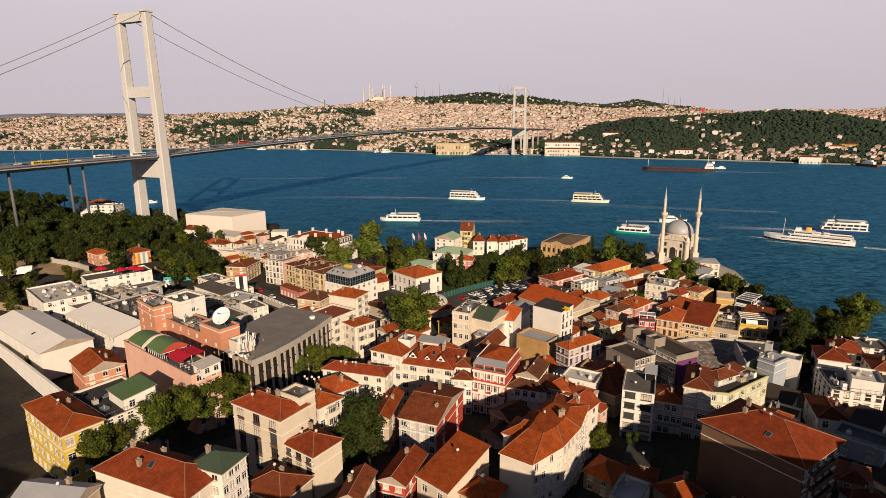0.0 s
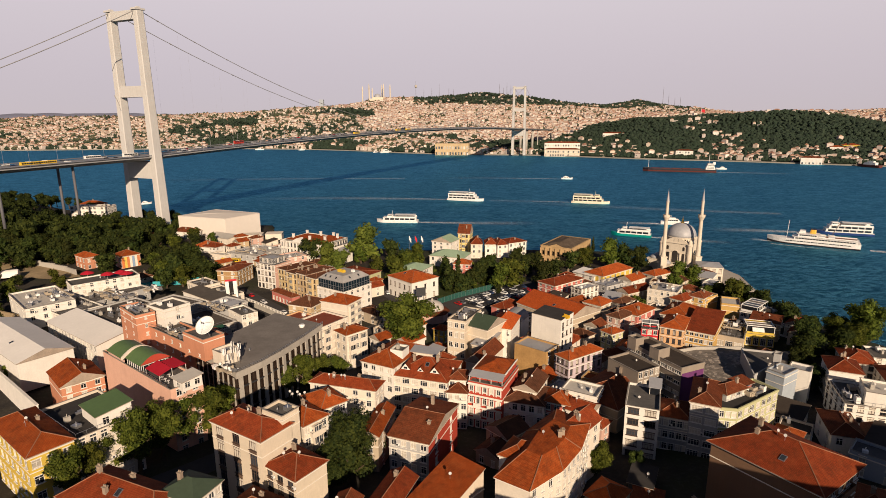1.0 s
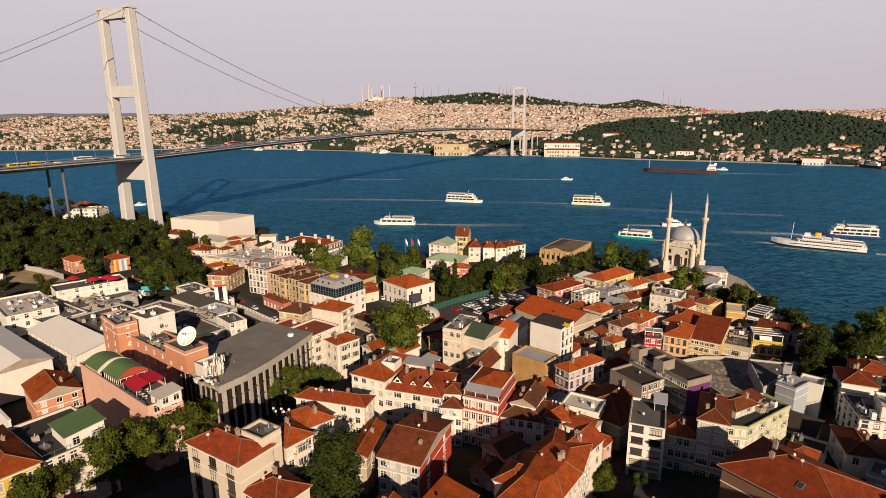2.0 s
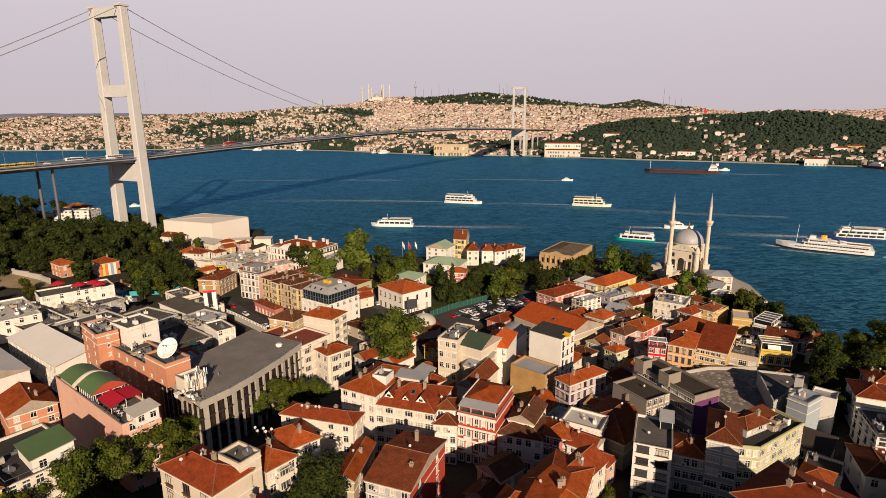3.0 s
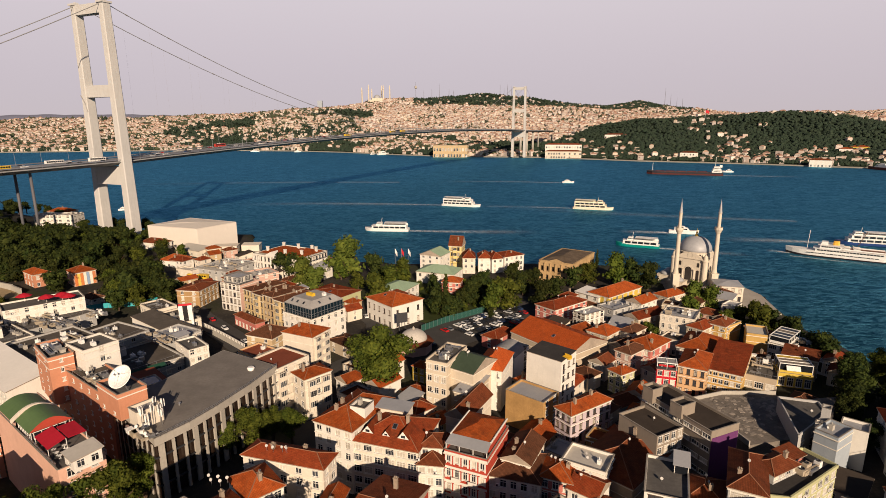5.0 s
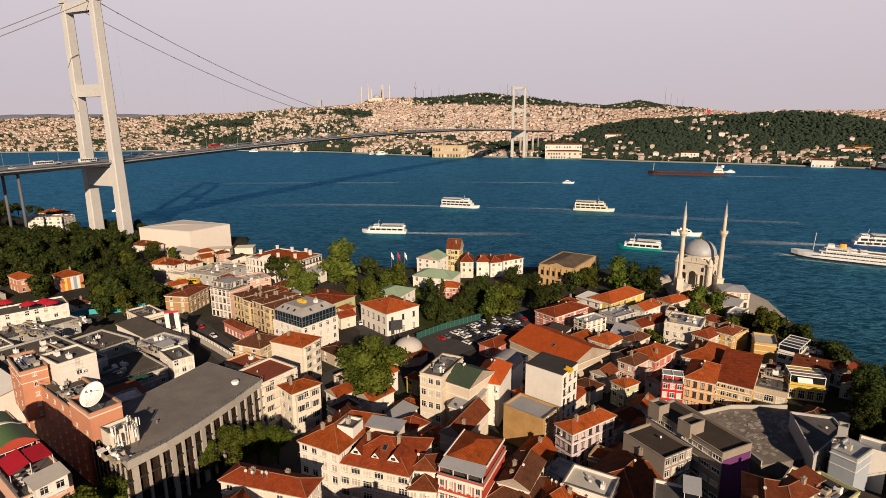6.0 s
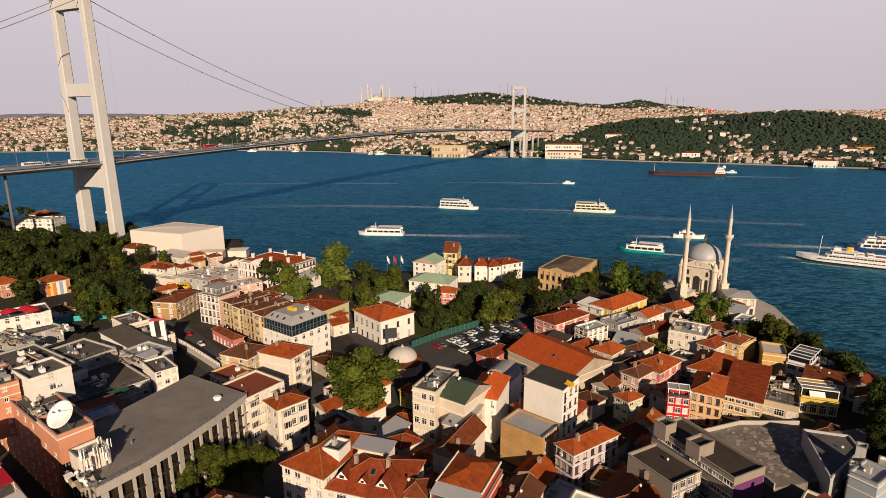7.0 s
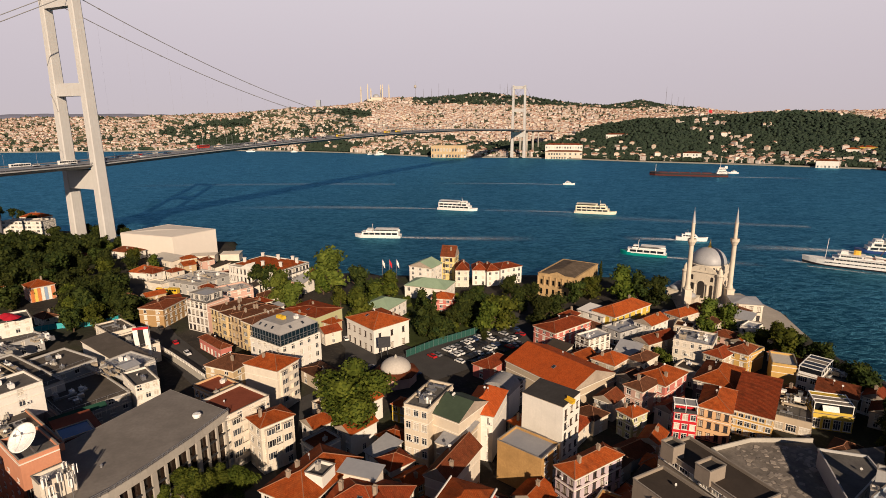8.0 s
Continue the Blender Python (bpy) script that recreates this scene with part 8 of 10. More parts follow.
strip([(-170, 392), (-143, 355), (-126, 329), (-104, 301), (-82, 278), (-60, 254), (-34, 238), (-14, 262), (-19, 293), (-40, 330)], 12, 0.12, M_ASPH, "road_main", "dark asphalt main street of the quarter")
strip([(-60, 254), (-40, 226), (-28, 196), (-46, 160), (-70, 130), (-90, 100)], 9, 0.10, M_ASPH, "road_side", "narrow asphalt side street")
strip([(4, 272), (20, 285), (38, 305), (56, 328)], 26, 0.12, M_ASPH, "pavement_parking", "asphalt car park by the square", "car park")
PAVE = surface("worn_stone_paving", (0.26, 0.225, 0.19), 0.9, 0.5, 0.3, 1.6)
tagged(part("pavement_lot", Shape().prism([(92.5, 188.2), (107.4, 191.6), (114.6, 210), (115.6, 216.7), (98.8, 216.8), (86.2, 212.2), (90.4, 198.3)], -1, 4.6), PAVE), "raised empty lot of broken stone paving", "pavement", kind="structure")
tagged(part("pavement_ramp", Shape().prism([(108.9, 190.3), (115, 190.2), (132.7, 213.6), (116.6, 211)], -1, 5.4), PAVE), "broken stone ramp beside the empty lot", "pavement", kind="structure")
PLOTS.append((103, 203, 0, 30, 28))
low_wall = thing("lot_wall", "low concrete wall around the empty lot", "wall")
for (ax, ay), (bx, by) in (((86.2, 212.2), (98.8, 216.8)), ((98.8, 216.8), (115.6, 216.7)), ((108.2, 190.6), (115.8, 211)), ((92.5, 188.2), (90.4, 198.3)), ((90.4, 198.3), (86.2, 212.2))):
    L = math.hypot(bx - ax, by - ay)
    part("wall_bay", Shape().box(0, 0, 5.0, L, 0.35, 1.6), M_CONC, low_wall, "", pose((ax + bx) / 2, (ay + by) / 2, 0, 0, 0, math.degrees(math.atan2(by - ay, bx - ax))))
slab_rng = random.Random(8)
rubble = Shape()
for _ in range(150):
    u, v = slab_rng.random(), slab_rng.random()
    rubble.box(90 + 20 * u + 3 * v, 193 + 22 * v, 4.62, slab_rng.uniform(0.5, 1.8), slab_rng.uniform(0.4, 1.2), slab_rng.uniform(0.05, 0.14), slab_rng.uniform(0, 90))
solid("stone_slabs", rubble, island_mat("loose_slabs", [(0.34, 0.29, 0.24), (0.25, 0.215, 0.18), (0.18, 0.155, 0.13), (0.30, 0.26, 0.22)], 0.9, 0.3), "loose broken paving slabs on the empty lot", "rubble", kind="stuff")

CAR_COLOURS = [("white", (0.72, 0.71, 0.69)), ("silver", (0.40, 0.41, 0.42)), ("black", (0.02, 0.02, 0.023)), ("dark blue", (0.03, 0.05, 0.12)), ("red", (0.45, 0.02, 0.02)), ("grey", (0.16, 0.16, 0.17))]


def make_car(word, colour, wheels=True):
    root = thing("car", "parked " + word + " car with dark windows", "car", group="parked cars")
    paint = plain("car_paint_" + word.replace(" ", "_"), colour, 0.25)
    side = [(-2.1, 0.35), (2.1, 0.35), (2.15, 0.75), (1.1, 0.95), (-1.9, 1.0), (-2.15, 0.8)]
    n = len(side)
    part("body", Shape().raw([(x, -0.86, z) for x, z in side] + [(x, 0.86, z) for x, z in side], [tuple(range(n)), tuple(range(2 * n - 1, n - 1, -1))] + [(k, n + k, n + (k + 1) % n, (k + 1) % n) for k in range(n)]), paint, root)
    part("cabin_glass", Shape().raw([(-1.75, -0.8, 0.96), (1.0, -0.8, 0.93), (1.0, 0.8, 0.93), (-1.75, 0.8, 0.96), (-1.35, -0.62, 1.42), (0.35, -0.62, 1.44), (0.35, 0.62, 1.44), (-1.35, 0.62, 1.42)],
                                    [(0, 1, 5, 4), (1, 2, 6, 5), (2, 3, 7, 6), (3, 0, 4, 7), (4, 5, 6, 7)]), M_SHIPGLASS, root, "dark glass")
    part("roof", Shape().box(-0.5, 0, 1.46, 1.75, 1.26, 0.06), paint, root)
    wheel = Shape().raw([(0.32 * math.cos(a), s * 0.1, 0.32 * math.sin(a)) for s in (-1, 1) for a in [2 * math.pi * k / 10 for k in range(10)]],
                        [tuple(range(9, -1, -1)), tuple(range(10, 20))] + [(k, (k + 1) % 10, 10 + (k + 1) % 10, 10 + k) for k in range(10)]).mesh("wheel", [M_BLACK])
    for x in (-1.3, 1.3) if wheels else ():
        for y in (-0.82, 0.82):
            part("wheel", wheel, None, root, "", pose(x, y, 0.32))
    return root


car_rng = random.Random(5)
made_cars = {}


def park(x, y, rot, z=None, word=None):
    word, colour = car_rng.choice(CAR_COLOURS[:1] * 4 + CAR_COLOURS[2:3] * 3 + CAR_COLOURS) if word is None else next(c for c in CAR_COLOURS if c[0] == word)
    m = pose(x, y, ground_z(x, y) + 0.14 if z is None else z, 0, 0, rot)
    key = (word, z is None)
    if key not in made_cars:
        made_cars[key] = make_car(word, colour, z is None)
        made_cars[key].matrix_basis = m
    else:
        copy_thing(made_cars[key], m)


for row in range(4):      # close rows square to the green fence
    for k in range((18, 17, 15, 11)[row]):
        if car_rng.random() < 0.92:
            along, across = 2.7 * k + 2.2 * row, (0, 5.2, 10.6, 15.6)[row]
            park(10.6 + 0.70 * along + 0.71 * across, 282 + 0.71 * along - 0.70 * across + car_rng.gauss(0, 0.2), 135 + car_rng.gauss(0, 3))
for x, y, r in ((-118, 322, -50), (-110, 312, -50), (-96, 296, 130), (-86, 285, -47), (-72, 270, 132), (-66, 263, -47), (-132, 342, -57), (-120, 318, 125), (-20, 280, 80), (-12, 272, 60), (-26, 300, 110), (-46, 236, -140), (-34, 215, -110), (5, 266, 40), (24, 196, -50), (27, 192, -55)):
    park(x, y, r)
for k in range(46):
    s = -150 + 20.5 * k + car_rng.gauss(0, 4)
    for off, turn in ((-9.5, 0), (-5.5, 0), (5.5, 180), (9.5, 180)):
        if car_rng.random() < (0.85 if s < 330 else 0.3):
            p = br(s + car_rng.gauss(0, 6), off, deck_z(s) + 0.08)
            park(p.x, p.y, BR_ROT + turn, p.z)


def make_bus(x, y, z, rot, colour, word):
    root = thing("bus", word + " city bus with dark windows", "bus", pose(x, y, z, 0, 0, rot), group="buses")
    part("body", Shape().box(0, 0, 1.75, 12, 2.5, 2.7), plain("bus_paint_" + word.replace(" ", "_"), colour, 0.35), root)
    part("roof_unit", Shape().box(-1, 0, 3.2, 3, 1.6, 0.25), M_WHITE, root)
    for k in range(8):
        for s in (-1, 1):
            part("window", Shape().box(-5.2 + 1.45 * k, s * 1.26, 2.15, 1.25, 0.04, 1.0), M_SHIPGLASS, root)
    for wx in (-3.6, 3.8):
        for wy in (-1.1, 1.1):
            part("wheel", Shape().raw([(0.5 * math.cos(a), s * 0.14, 0.5 * math.sin(a)) for s in (-1, 1) for a in [2 * math.pi * k / 10 for k in range(10)]],
                                      [tuple(range(9, -1, -1)), tuple(range(10, 20))] + [(k, (k + 1) % 10, 10 + (k + 1) % 10, 10 + k) for k in range(10)]), M_BLACK, root, "", pose(wx, wy, 0.5))


for s, off, col, word in ((-82, -12.2, (0.65, 0.42, 0.03), "yellow"), (-92.5, -12.2, (0.65, 0.42, 0.03), "yellow"), (-40, 2.2, (0.7, 0.69, 0.66), "white"), (-12, -2.0, (0.7, 0.69, 0.66), "white"), (300, -12, (0.65, 0.42, 0.03), "yellow"),
                          (330, 12, (0.05, 0.05, 0.06), "dark"), (410, -12, (0.65, 0.42, 0.03), "yellow"), (440, -12, (0.65, 0.42, 0.03), "yellow"), (470, 12, (0.05, 0.05, 0.06), "dark"), (120, 12, (0.4, 0.04, 0.03), "red")):
    p = br(s, off, deck_z(s) + 0.08)
    make_bus(p.x, p.y, p.z, BR_ROT, col, word)
make_bus(-131, 362, ground_z(-131, 362) + 0.15, -8, (0.65, 0.42, 0.03), "yellow")

# the big dish, its stand, and the aerials on the office roofs
dish = thing("satellite_dish", "large white satellite dish on a rooftop mount", "satellite dish", pose(-68.3, 180.0, 28.4, 48, 0, -14))
bowl = [(0.05 + 2.95 * k / 8, 0.9 * (k / 8) ** 2) for k in range(9)]
part("bowl", Shape().lathe(bowl + [(2.95, 0.8)] + [(r, z - 0.08) for r, z in bowl[::-1]], 28, cap=False), M_WHITE, dish, smooth=True)
for a in (0.5, 2.6, 4.7):
    part("strut", Shape().tube([(2.7 * math.cos(a), 2.7 * math.sin(a), 0.76), (0, 0, 2.4)], 0.04, 4), M_METAL, dish)
part("feed", Shape().lathe([(0.2, 2.2), (0.26, 2.7)], 8), M_METAL, dish)
part("mount", Shape().tube([(0, 0, -0.05), (0, -1.2, -1.6), (0, -2.0, -3.6)], 0.16, 6), M_METAL, dish)
house("pink roof storey carrying the dish", -71.5, 184.5, -37, 12.0, 7.0, 24.0, wall="salmon", roof="flat", cover="greyflat", F=2, S=0, base=17.6, ww=0.7, wh=0.7, floors=1, kit=("bare",), name="roof_storey", category="roof storey")
house("white plant room on the office roof", -62.0, 177.5, -37, 4.5, 6.0, 21.6, wall="ivory", roof="flat", cover="metal", F=0, S=0, base=17.6, floors=1, name="roof_storey", category="roof storey")
aer_rng = random.Random(9)
for k in range(9):
    x, y = -60.0 + aer_rng.uniform(-2.5, 4.5), 175.5 + aer_rng.uniform(-3, 5)
    a = thing("antenna_mast", "mobile aerial mast with white panels", "antenna", pose(x, y, 18.6, 0, 0, aer_rng.uniform(0, 90)), group="roof aerials")
    h = aer_rng.uniform(3.2, 5.4)
    part("pole", Shape().tube([(0, 0, -1.0), (0, 0, h)], 0.08, 5), M_METAL, a)
    for t in (0, 120, 240):
        part("panel", Shape().box(0.4 * math.cos(radians(t)), 0.4 * math.sin(radians(t)), h - 1.0, 0.14, 0.34, 1.9, t), M_WHITE, a)



def roof_plant(label, x, y, z, rot, w, d, n, seed):
    """Ducts, pipe runs, cooling units and vents crowded on a flat roof."""
    rng = random.Random(seed)
    root = thing("roof_plant", label, "roof plant", pose(x, y, z, 0, 0, rot), group="plant on the office roofs")
    for k in range(n):
        u, v = rng.uniform(-0.46, 0.46) * w, rng.uniform(-0.46, 0.46) * d
        kind = k % 5
        if kind == 0:
            a, b, c = rng.uniform(1.2, 2.6), rng.uniform(1.0, 1.8), rng.uniform(0.9, 1.7)
            unit = part("cooling_unit", Shape().box(u, v, c / 2 + 0.2, a, b, c).box(u, v, 0.1, a * 0.9, b * 0.9, 0.2), rng.choice([M_WHITE, M_TANBOX, M_METAL]), root)
            part("fan_cowl", Shape().lathe([(b * 0.36, c + 0.2), (b * 0.36, c + 0.42), (b * 0.28, c + 0.42), (b * 0.26, c + 0.28)], 10, u, v), M_DARKM, unit)
        elif kind == 1:
            L = rng.uniform(0.35, 0.8) * w
            u = max(-w / 2 + L / 2, min(w / 2 - L / 2, u))
            part("duct", Shape().box(u, v, 0.75, L, 0.6, 0.55).box(u - L / 2 + 0.3, v, 0.3, 0.6, 0.6, 0.6).box(u + L / 2 - 0.3, v + 0.6, 0.5, 0.6, 1.4, 0.6), rng.choice([M_METAL, M_TANBOX]), root)
        elif kind == 2:
            part("pipe", Shape().tube([(-w * 0.46, v, 0.35), (u, v, 0.35), (u, v + 0.9, 0.5), (w * 0.46, v + 0.9, 0.5)], rng.uniform(0.1, 0.2), 6), rng.choice([M_METAL, M_TANBOX]), root)
        elif kind == 3:
            part("vent", Shape().lathe([(0.22, 0), (0.22, 1.1), (0.42, 1.2), (0.42, 1.5), (0.08, 1.8)], 9, u, v).lathe([(0.16, 0), (0.16, 0.8), (0.28, 0.9), (0.05, 1.2)], 8, u + 0.9, v), rng.choice([M_METAL, M_WHITE]), root)
        else:
            part("hatch", Shape().box(u, v, 0.5, rng.uniform(1.2, 2.4), rng.uniform(1.0, 2.0), 1.0).box(u, v, 1.04, 1.9, 1.6, 0.1, 4), rng.choice([M_CONC, M_WHITE, M_TANBOX]), root)


M_TANBOX = surface("faded_tan_sheet", (0.42, 0.35, 0.26), 0.7, 0.25, 0.3, 1.5)
roof_plant("grey ducts, pipes and cooling units on a terrace roof", -152.0, 270.0, 9.3, -32, 26, 10, 30, 1)
roof_plant("pipes and tan cooling units on a flat roof", -138.0, 277.0, 9.8, -35, 10, 8, 12, 2)
roof_plant("pipes and vents on a brown felt roof", -128.0, 247.0, 11.6, -33, 22, 7, 14, 3)
roof_plant("vents and cooling units behind a pink parapet", -84.0, 196.0, 19.2, -37, 16, 5, 18, 4)
roof_plant("pipes and rusty units on a pink roof tower", -104.5, 207.0, 24.2, -42, 9, 4, 10, 5)
roof_plant("ducts and units on a dark flat roof", -98.0, 250.0, 10.3, -36, 18, 6, 14, 6)
roof_plant("white units and pipes on a low roof", -172.0, 262.0, 12.4, -40, 20, 10, 15, 7)
roof_plant("cooling units and cable trays by the aerials", -60.5, 172.2, 18.0, -41, 9, 4, 15, 8)
roof_plant("small vents and aerials on a cream roof", 11.7, 216.8, 18.8, -26, 5, 11, 10, 9)
roof_plant("planters, boxes and vents on a roof terrace", 88.5, 161.0, 15.7, 30, 9, 4, 11, 10)
roof_plant("vents and hatches on a grey flat roof", 110.5, 279.3, 9.8, -33, 10, 10, 10, 11)
roof_plant("awnings, boxes and cooling units on a roof terrace", 122.0, 236.0, 6.6, -33, 8, 13, 14, 12)
roof_plant("boxes and vents on the roof of a cafe", 145.0, 254.0, 6.6, -50, 7, 11, 12, 13)
roof_plant("pipes, units and skylights on a low flat roof", -119.6, 375.1, 6.4, -23, 20, 20, 12, 14)
roof_plant("units and vents on a white flat roof", 129.0, 171.0, 9.4, -108, 12, 10, 14, 15)

# canopy cabin on the office roofs, and the glazed stair cabin on the white apartment house
cabin = thing("roof_cabin", "glazed roof cabin under a pale folded sheet roof", "roof cabin", pose(-88.5, 249.5, 9.8, 0, 0, -30))
part("wall", Shape().box(0, 0, 1.2, 5.6, 4.6, 2.4), wall_mat("grey"), cabin)
part("canopy", Shape().raw([(-3.4, -2.8, 2.5), (0, -2.8, 3.5), (3.4, -2.8, 2.7), (-3.4, 2.8, 2.5), (0, 2.8, 3.5), (3.4, 2.8, 2.7)], [(0, 1, 4, 3), (1, 2, 5, 4)]), ROOFS["metal"], cabin)
for k in range(4):
    part("pane", Shape().box(-2.1 + 1.4 * k, -2.34, 1.4, 1.15, 0.06, 1.5), M_GLASS, cabin)
cabin2 = thing("roof_cabin", "small glazed stair cabin with a tilted sheet roof", "roof cabin", pose(61.6, 159.6, 16.7, 0, 0, -21.4))
part("wall", Shape().box(0, 0, 1.2, 2.6, 3.0, 2.4), M_SHIPGLASS, cabin2)
part("canopy", Shape().raw([(-1.7, -2.2, 2.3), (1.7, -2.2, 2.3), (1.7, 2.2, 3.4), (-1.7, 2.2, 3.4), (-1.7, -2.2, 2.2), (1.7, -2.2, 2.2), (1.7, 2.2, 3.3), (-1.7, 2.2, 3.3)], [(0, 1, 2, 3), (7, 6, 5, 4), (0, 4, 5, 1), (1, 5, 6, 2), (2, 6, 7, 3), (3, 7, 4, 0)]), ROOFS["metal"], cabin2)
for sx in (-1, 1):
    for sy in (-1, 1):
        part("post", Shape().box(sx * 1.32, sy * 1.52, 1.2, 0.12, 0.12, 2.4), M_FRAME, cabin2)

# the street wall with its white balustrade, and the low red-roofed terraces beside it
bal = thing("balustrade", "white balustrade on a retaining wall along the street", "balustrade")
run = [(-110, 296), (-102, 290), (-90, 280), (-79, 270), (-68, 259.6)]
for (ax, ay), (bx, by) in zip(run, run[1:]):
    L, rot = math.hypot(bx - ax, by - ay), math.degrees(math.atan2(by - ay, bx - ax))
    bay = part("wall_bay", Shape().box(0, 0, 0.6, L, 0.5, 3.6), M_CONC, bal, "", pose((ax + bx) / 2, (ay + by) / 2, ground_z(ax, ay), 0, 0, rot))
    part("rail", Shape().box(0, 0, 3.5, L, 0.3, 0.2), wall_mat("white"), bay)
    for k in range(round(L / 1.3)):
        part("baluster", Shape().box(-L / 2 + (k + 0.5) * L / round(L / 1.3), 0, 2.9, 0.4, 0.26, 1.0), wall_mat("white"), bay)
for lab, x, y, rot, w, d, eave, wall, cover in (("low shop with a terracotta roof terrace", -57.0, 243.0, -35, 11, 9, 8.2, "peach", "terracotta"), ("low shop with a red roof terrace", -49.5, 234.5, -35, 8, 8, 9.6, "sand", "terracotta"),
                                                ("low arcade of street shops", -75.5, 287.0, -42, 18, 4.5, 5.0, "rose", "rust"), ("low row of shops with red awnings", -60.0, 268.0, -44, 14, 4.5, 5.2, "rose", "terracotta"),
                                                ("low brown-roofed annexe by the street", -104.0, 282.0, -38, 20, 9, 7.4, "ivory", "brownfelt"), ("low annexe with a dark roof", -120.0, 296.0, -40, 15, 10, 7.8, "ivory", "brownfelt"),
                                                ("low white garden pavilion", -160.0, 312.0, -30, 9, 6, 7.0, "ivory", "brown"), ("pale low house by the water", -212.0, 421.0, -20, 11, 8, 8.0, "pink", "rust"),
                                                ("white villa behind the bridge piers", -318.0, 528.0, -10, 20, 11, 15.0, "ivory", "orange"), ("small white house with red tiles", -151.0, 385.0, -25, 12, 8, 7.4, "white", "red"),
                                                ("low white house below the sheeting", -139.0, 368.0, -25, 13, 6, 5.6, "ivory", "lightflat")):
    house(lab, x, y, rot, w, d, eave, wall=wall, cover=cover, roof="flat" if cover in ("terracotta", "brownfelt", "lightflat") else "hip", F=max(2, round(w / 3)), S=2, floors=max(1, round((eave - 1) / 3.3)), small=True, chim=1)
house("white stair tower with chimneys above tiled roofs", -9.6, 181.2, -22, 4.2, 4.6, 20.2, wall="white", roof="flat", cover="greyflat", F=1, S=1, ww=0.6, wh=0.6, floors=1, base=15.0, name="roof_storey", category="roof storey")
house("grey sheet-roofed attic behind the hotel", -2.5, 184.5, -18, 10.0, 4.0, 18.4, wall="ivory", roof="shed", cover="metal", rise=0.4, F=0, S=0, floors=1, base=14.0, chim=0, name="roof_storey", category="roof storey")
house("brown-tiled roof cabin on a terrace", 82.0, 160.5, 28, 8.5, 5.0, 17.6, wall="grey", cover="rust", F=4, S=2, floors=1, ww=1.3, wh=1.2, base=15.4, rise=1.6, small=True, name="roof_cabin", category="roof cabin")
house("low tiled lean-to on a roof terrace", 88.0, 165.5, 28, 6.0, 3.4, 16.6, wall="rose", cover="rust", roof="shed", F=2, S=0, floors=1, ww=1.0, wh=0.7, base=15.4, rise=0.9, small=True, chim=0, name="roof_cabin", category="roof cabin")
for lab, x, y, rot, w, d, eave, wall, cover in (("white house with a red roof near the shore", 146.0, 200.0, -112, 12, 9, 9.0, "white", "red"), ("white terrace house near the shore", 158.5, 204.0, -108, 11, 9, 8.0, "white", "greyflat"), ("cream house with a rust-red roof", 148.5, 184.0, -112, 13, 10, 9.5, "ivory", "rust"),
                                                ("white house with worn red tiles", 163.0, 190.0, -106, 13, 10, 9.0, "white", "rust"), ("low white house with a red roof", 176.0, 203.0, -106, 11, 9, 7.5, "white", "red"), ("grey terrace house with a dark roof", 146.0, 166.0, -108, 12, 10, 10.0, "grey", "blackbrown")):
    house(lab, x, y, rot, w, d, eave, wall=wall, cover=cover, roof="flat" if cover in ("greyflat", "blackbrown") else "hip", F=3, S=3, small=True, style="d")
house("old ochre plastered house with a worn red roof", 54.0, 187.5, -35, 9.0, 6.0, 7.0, wall="brick", roof="flat", cover="rust", F=2, S=1, small=True, kit=("bare",))

# small satellite dishes on the roofs
M_DISH = plain("dull_white_dish", (0.50, 0.48, 0.45), 0.6)
small_dish = thing("satellite_dish", "small white satellite dish on a roof", "satellite dish", group="small roof dishes")
part("bowl", Shape().lathe([(0.03, 0), (0.25, 0.05), (0.45, 0.16), (0.45, 0.13), (0.25, 0.02), (0.03, -0.03)], 12, cap=False), M_DISH, small_dish, "", pose(0, 0, 0.9, 64, 0, 0) @ Matrix.Scale(0.72, 4), smooth=True)
part("pole", Shape().tube([(0, 0.05, -0.4), (0, 0.05, 0.9)], 0.04, 5), M_METAL, small_dish)
DISHES = [(-24, 161.5, 20.2), (-26, 161.5, 20.2), (-27.5, 162, 20.2), (-31, 149, 21.5), (-32, 148, 21.5), (-33, 149.5, 21.4), (-34, 148.6, 21.3), (-35, 150, 21.3), (-30, 126, 19.3), (-42, 130, 26.5), (30, 172, 14.8), (36, 170, 12.4)]
for k, (x, y, z) in enumerate(DISHES):
    if k:
        copy_thing(small_dish, pose(x, y, z, 0, 0, -20 + 9 * k % 50))
    else:
        small_dish.matrix_basis = pose(x, y, z, 0, 0, -20)
dish_rng = random.Random(21)
for ob in [o for o in scene.objects if o.parent is None and o.name.startswith("house")]:
    roof = next((c for c in ob.children if c.name.startswith("roof") and not c.name.startswith("roof_")), None)
    if roof is None or ob.matrix_basis.translation.y > 300:
        continue
    zs = [v.co.z for v in roof.data.vertices]
    for _ in range(dish_rng.choice([0, 1, 1, 2])):
        p = ob.matrix_basis @ Vector((dish_rng.uniform(-1.5, 1.5), dish_rng.uniform(-1.5, 1.5), max(zs) - 0.15))
        copy_thing(small_dish, pose(*p, 0, 0, dish_rng.uniform(-60, 30)))

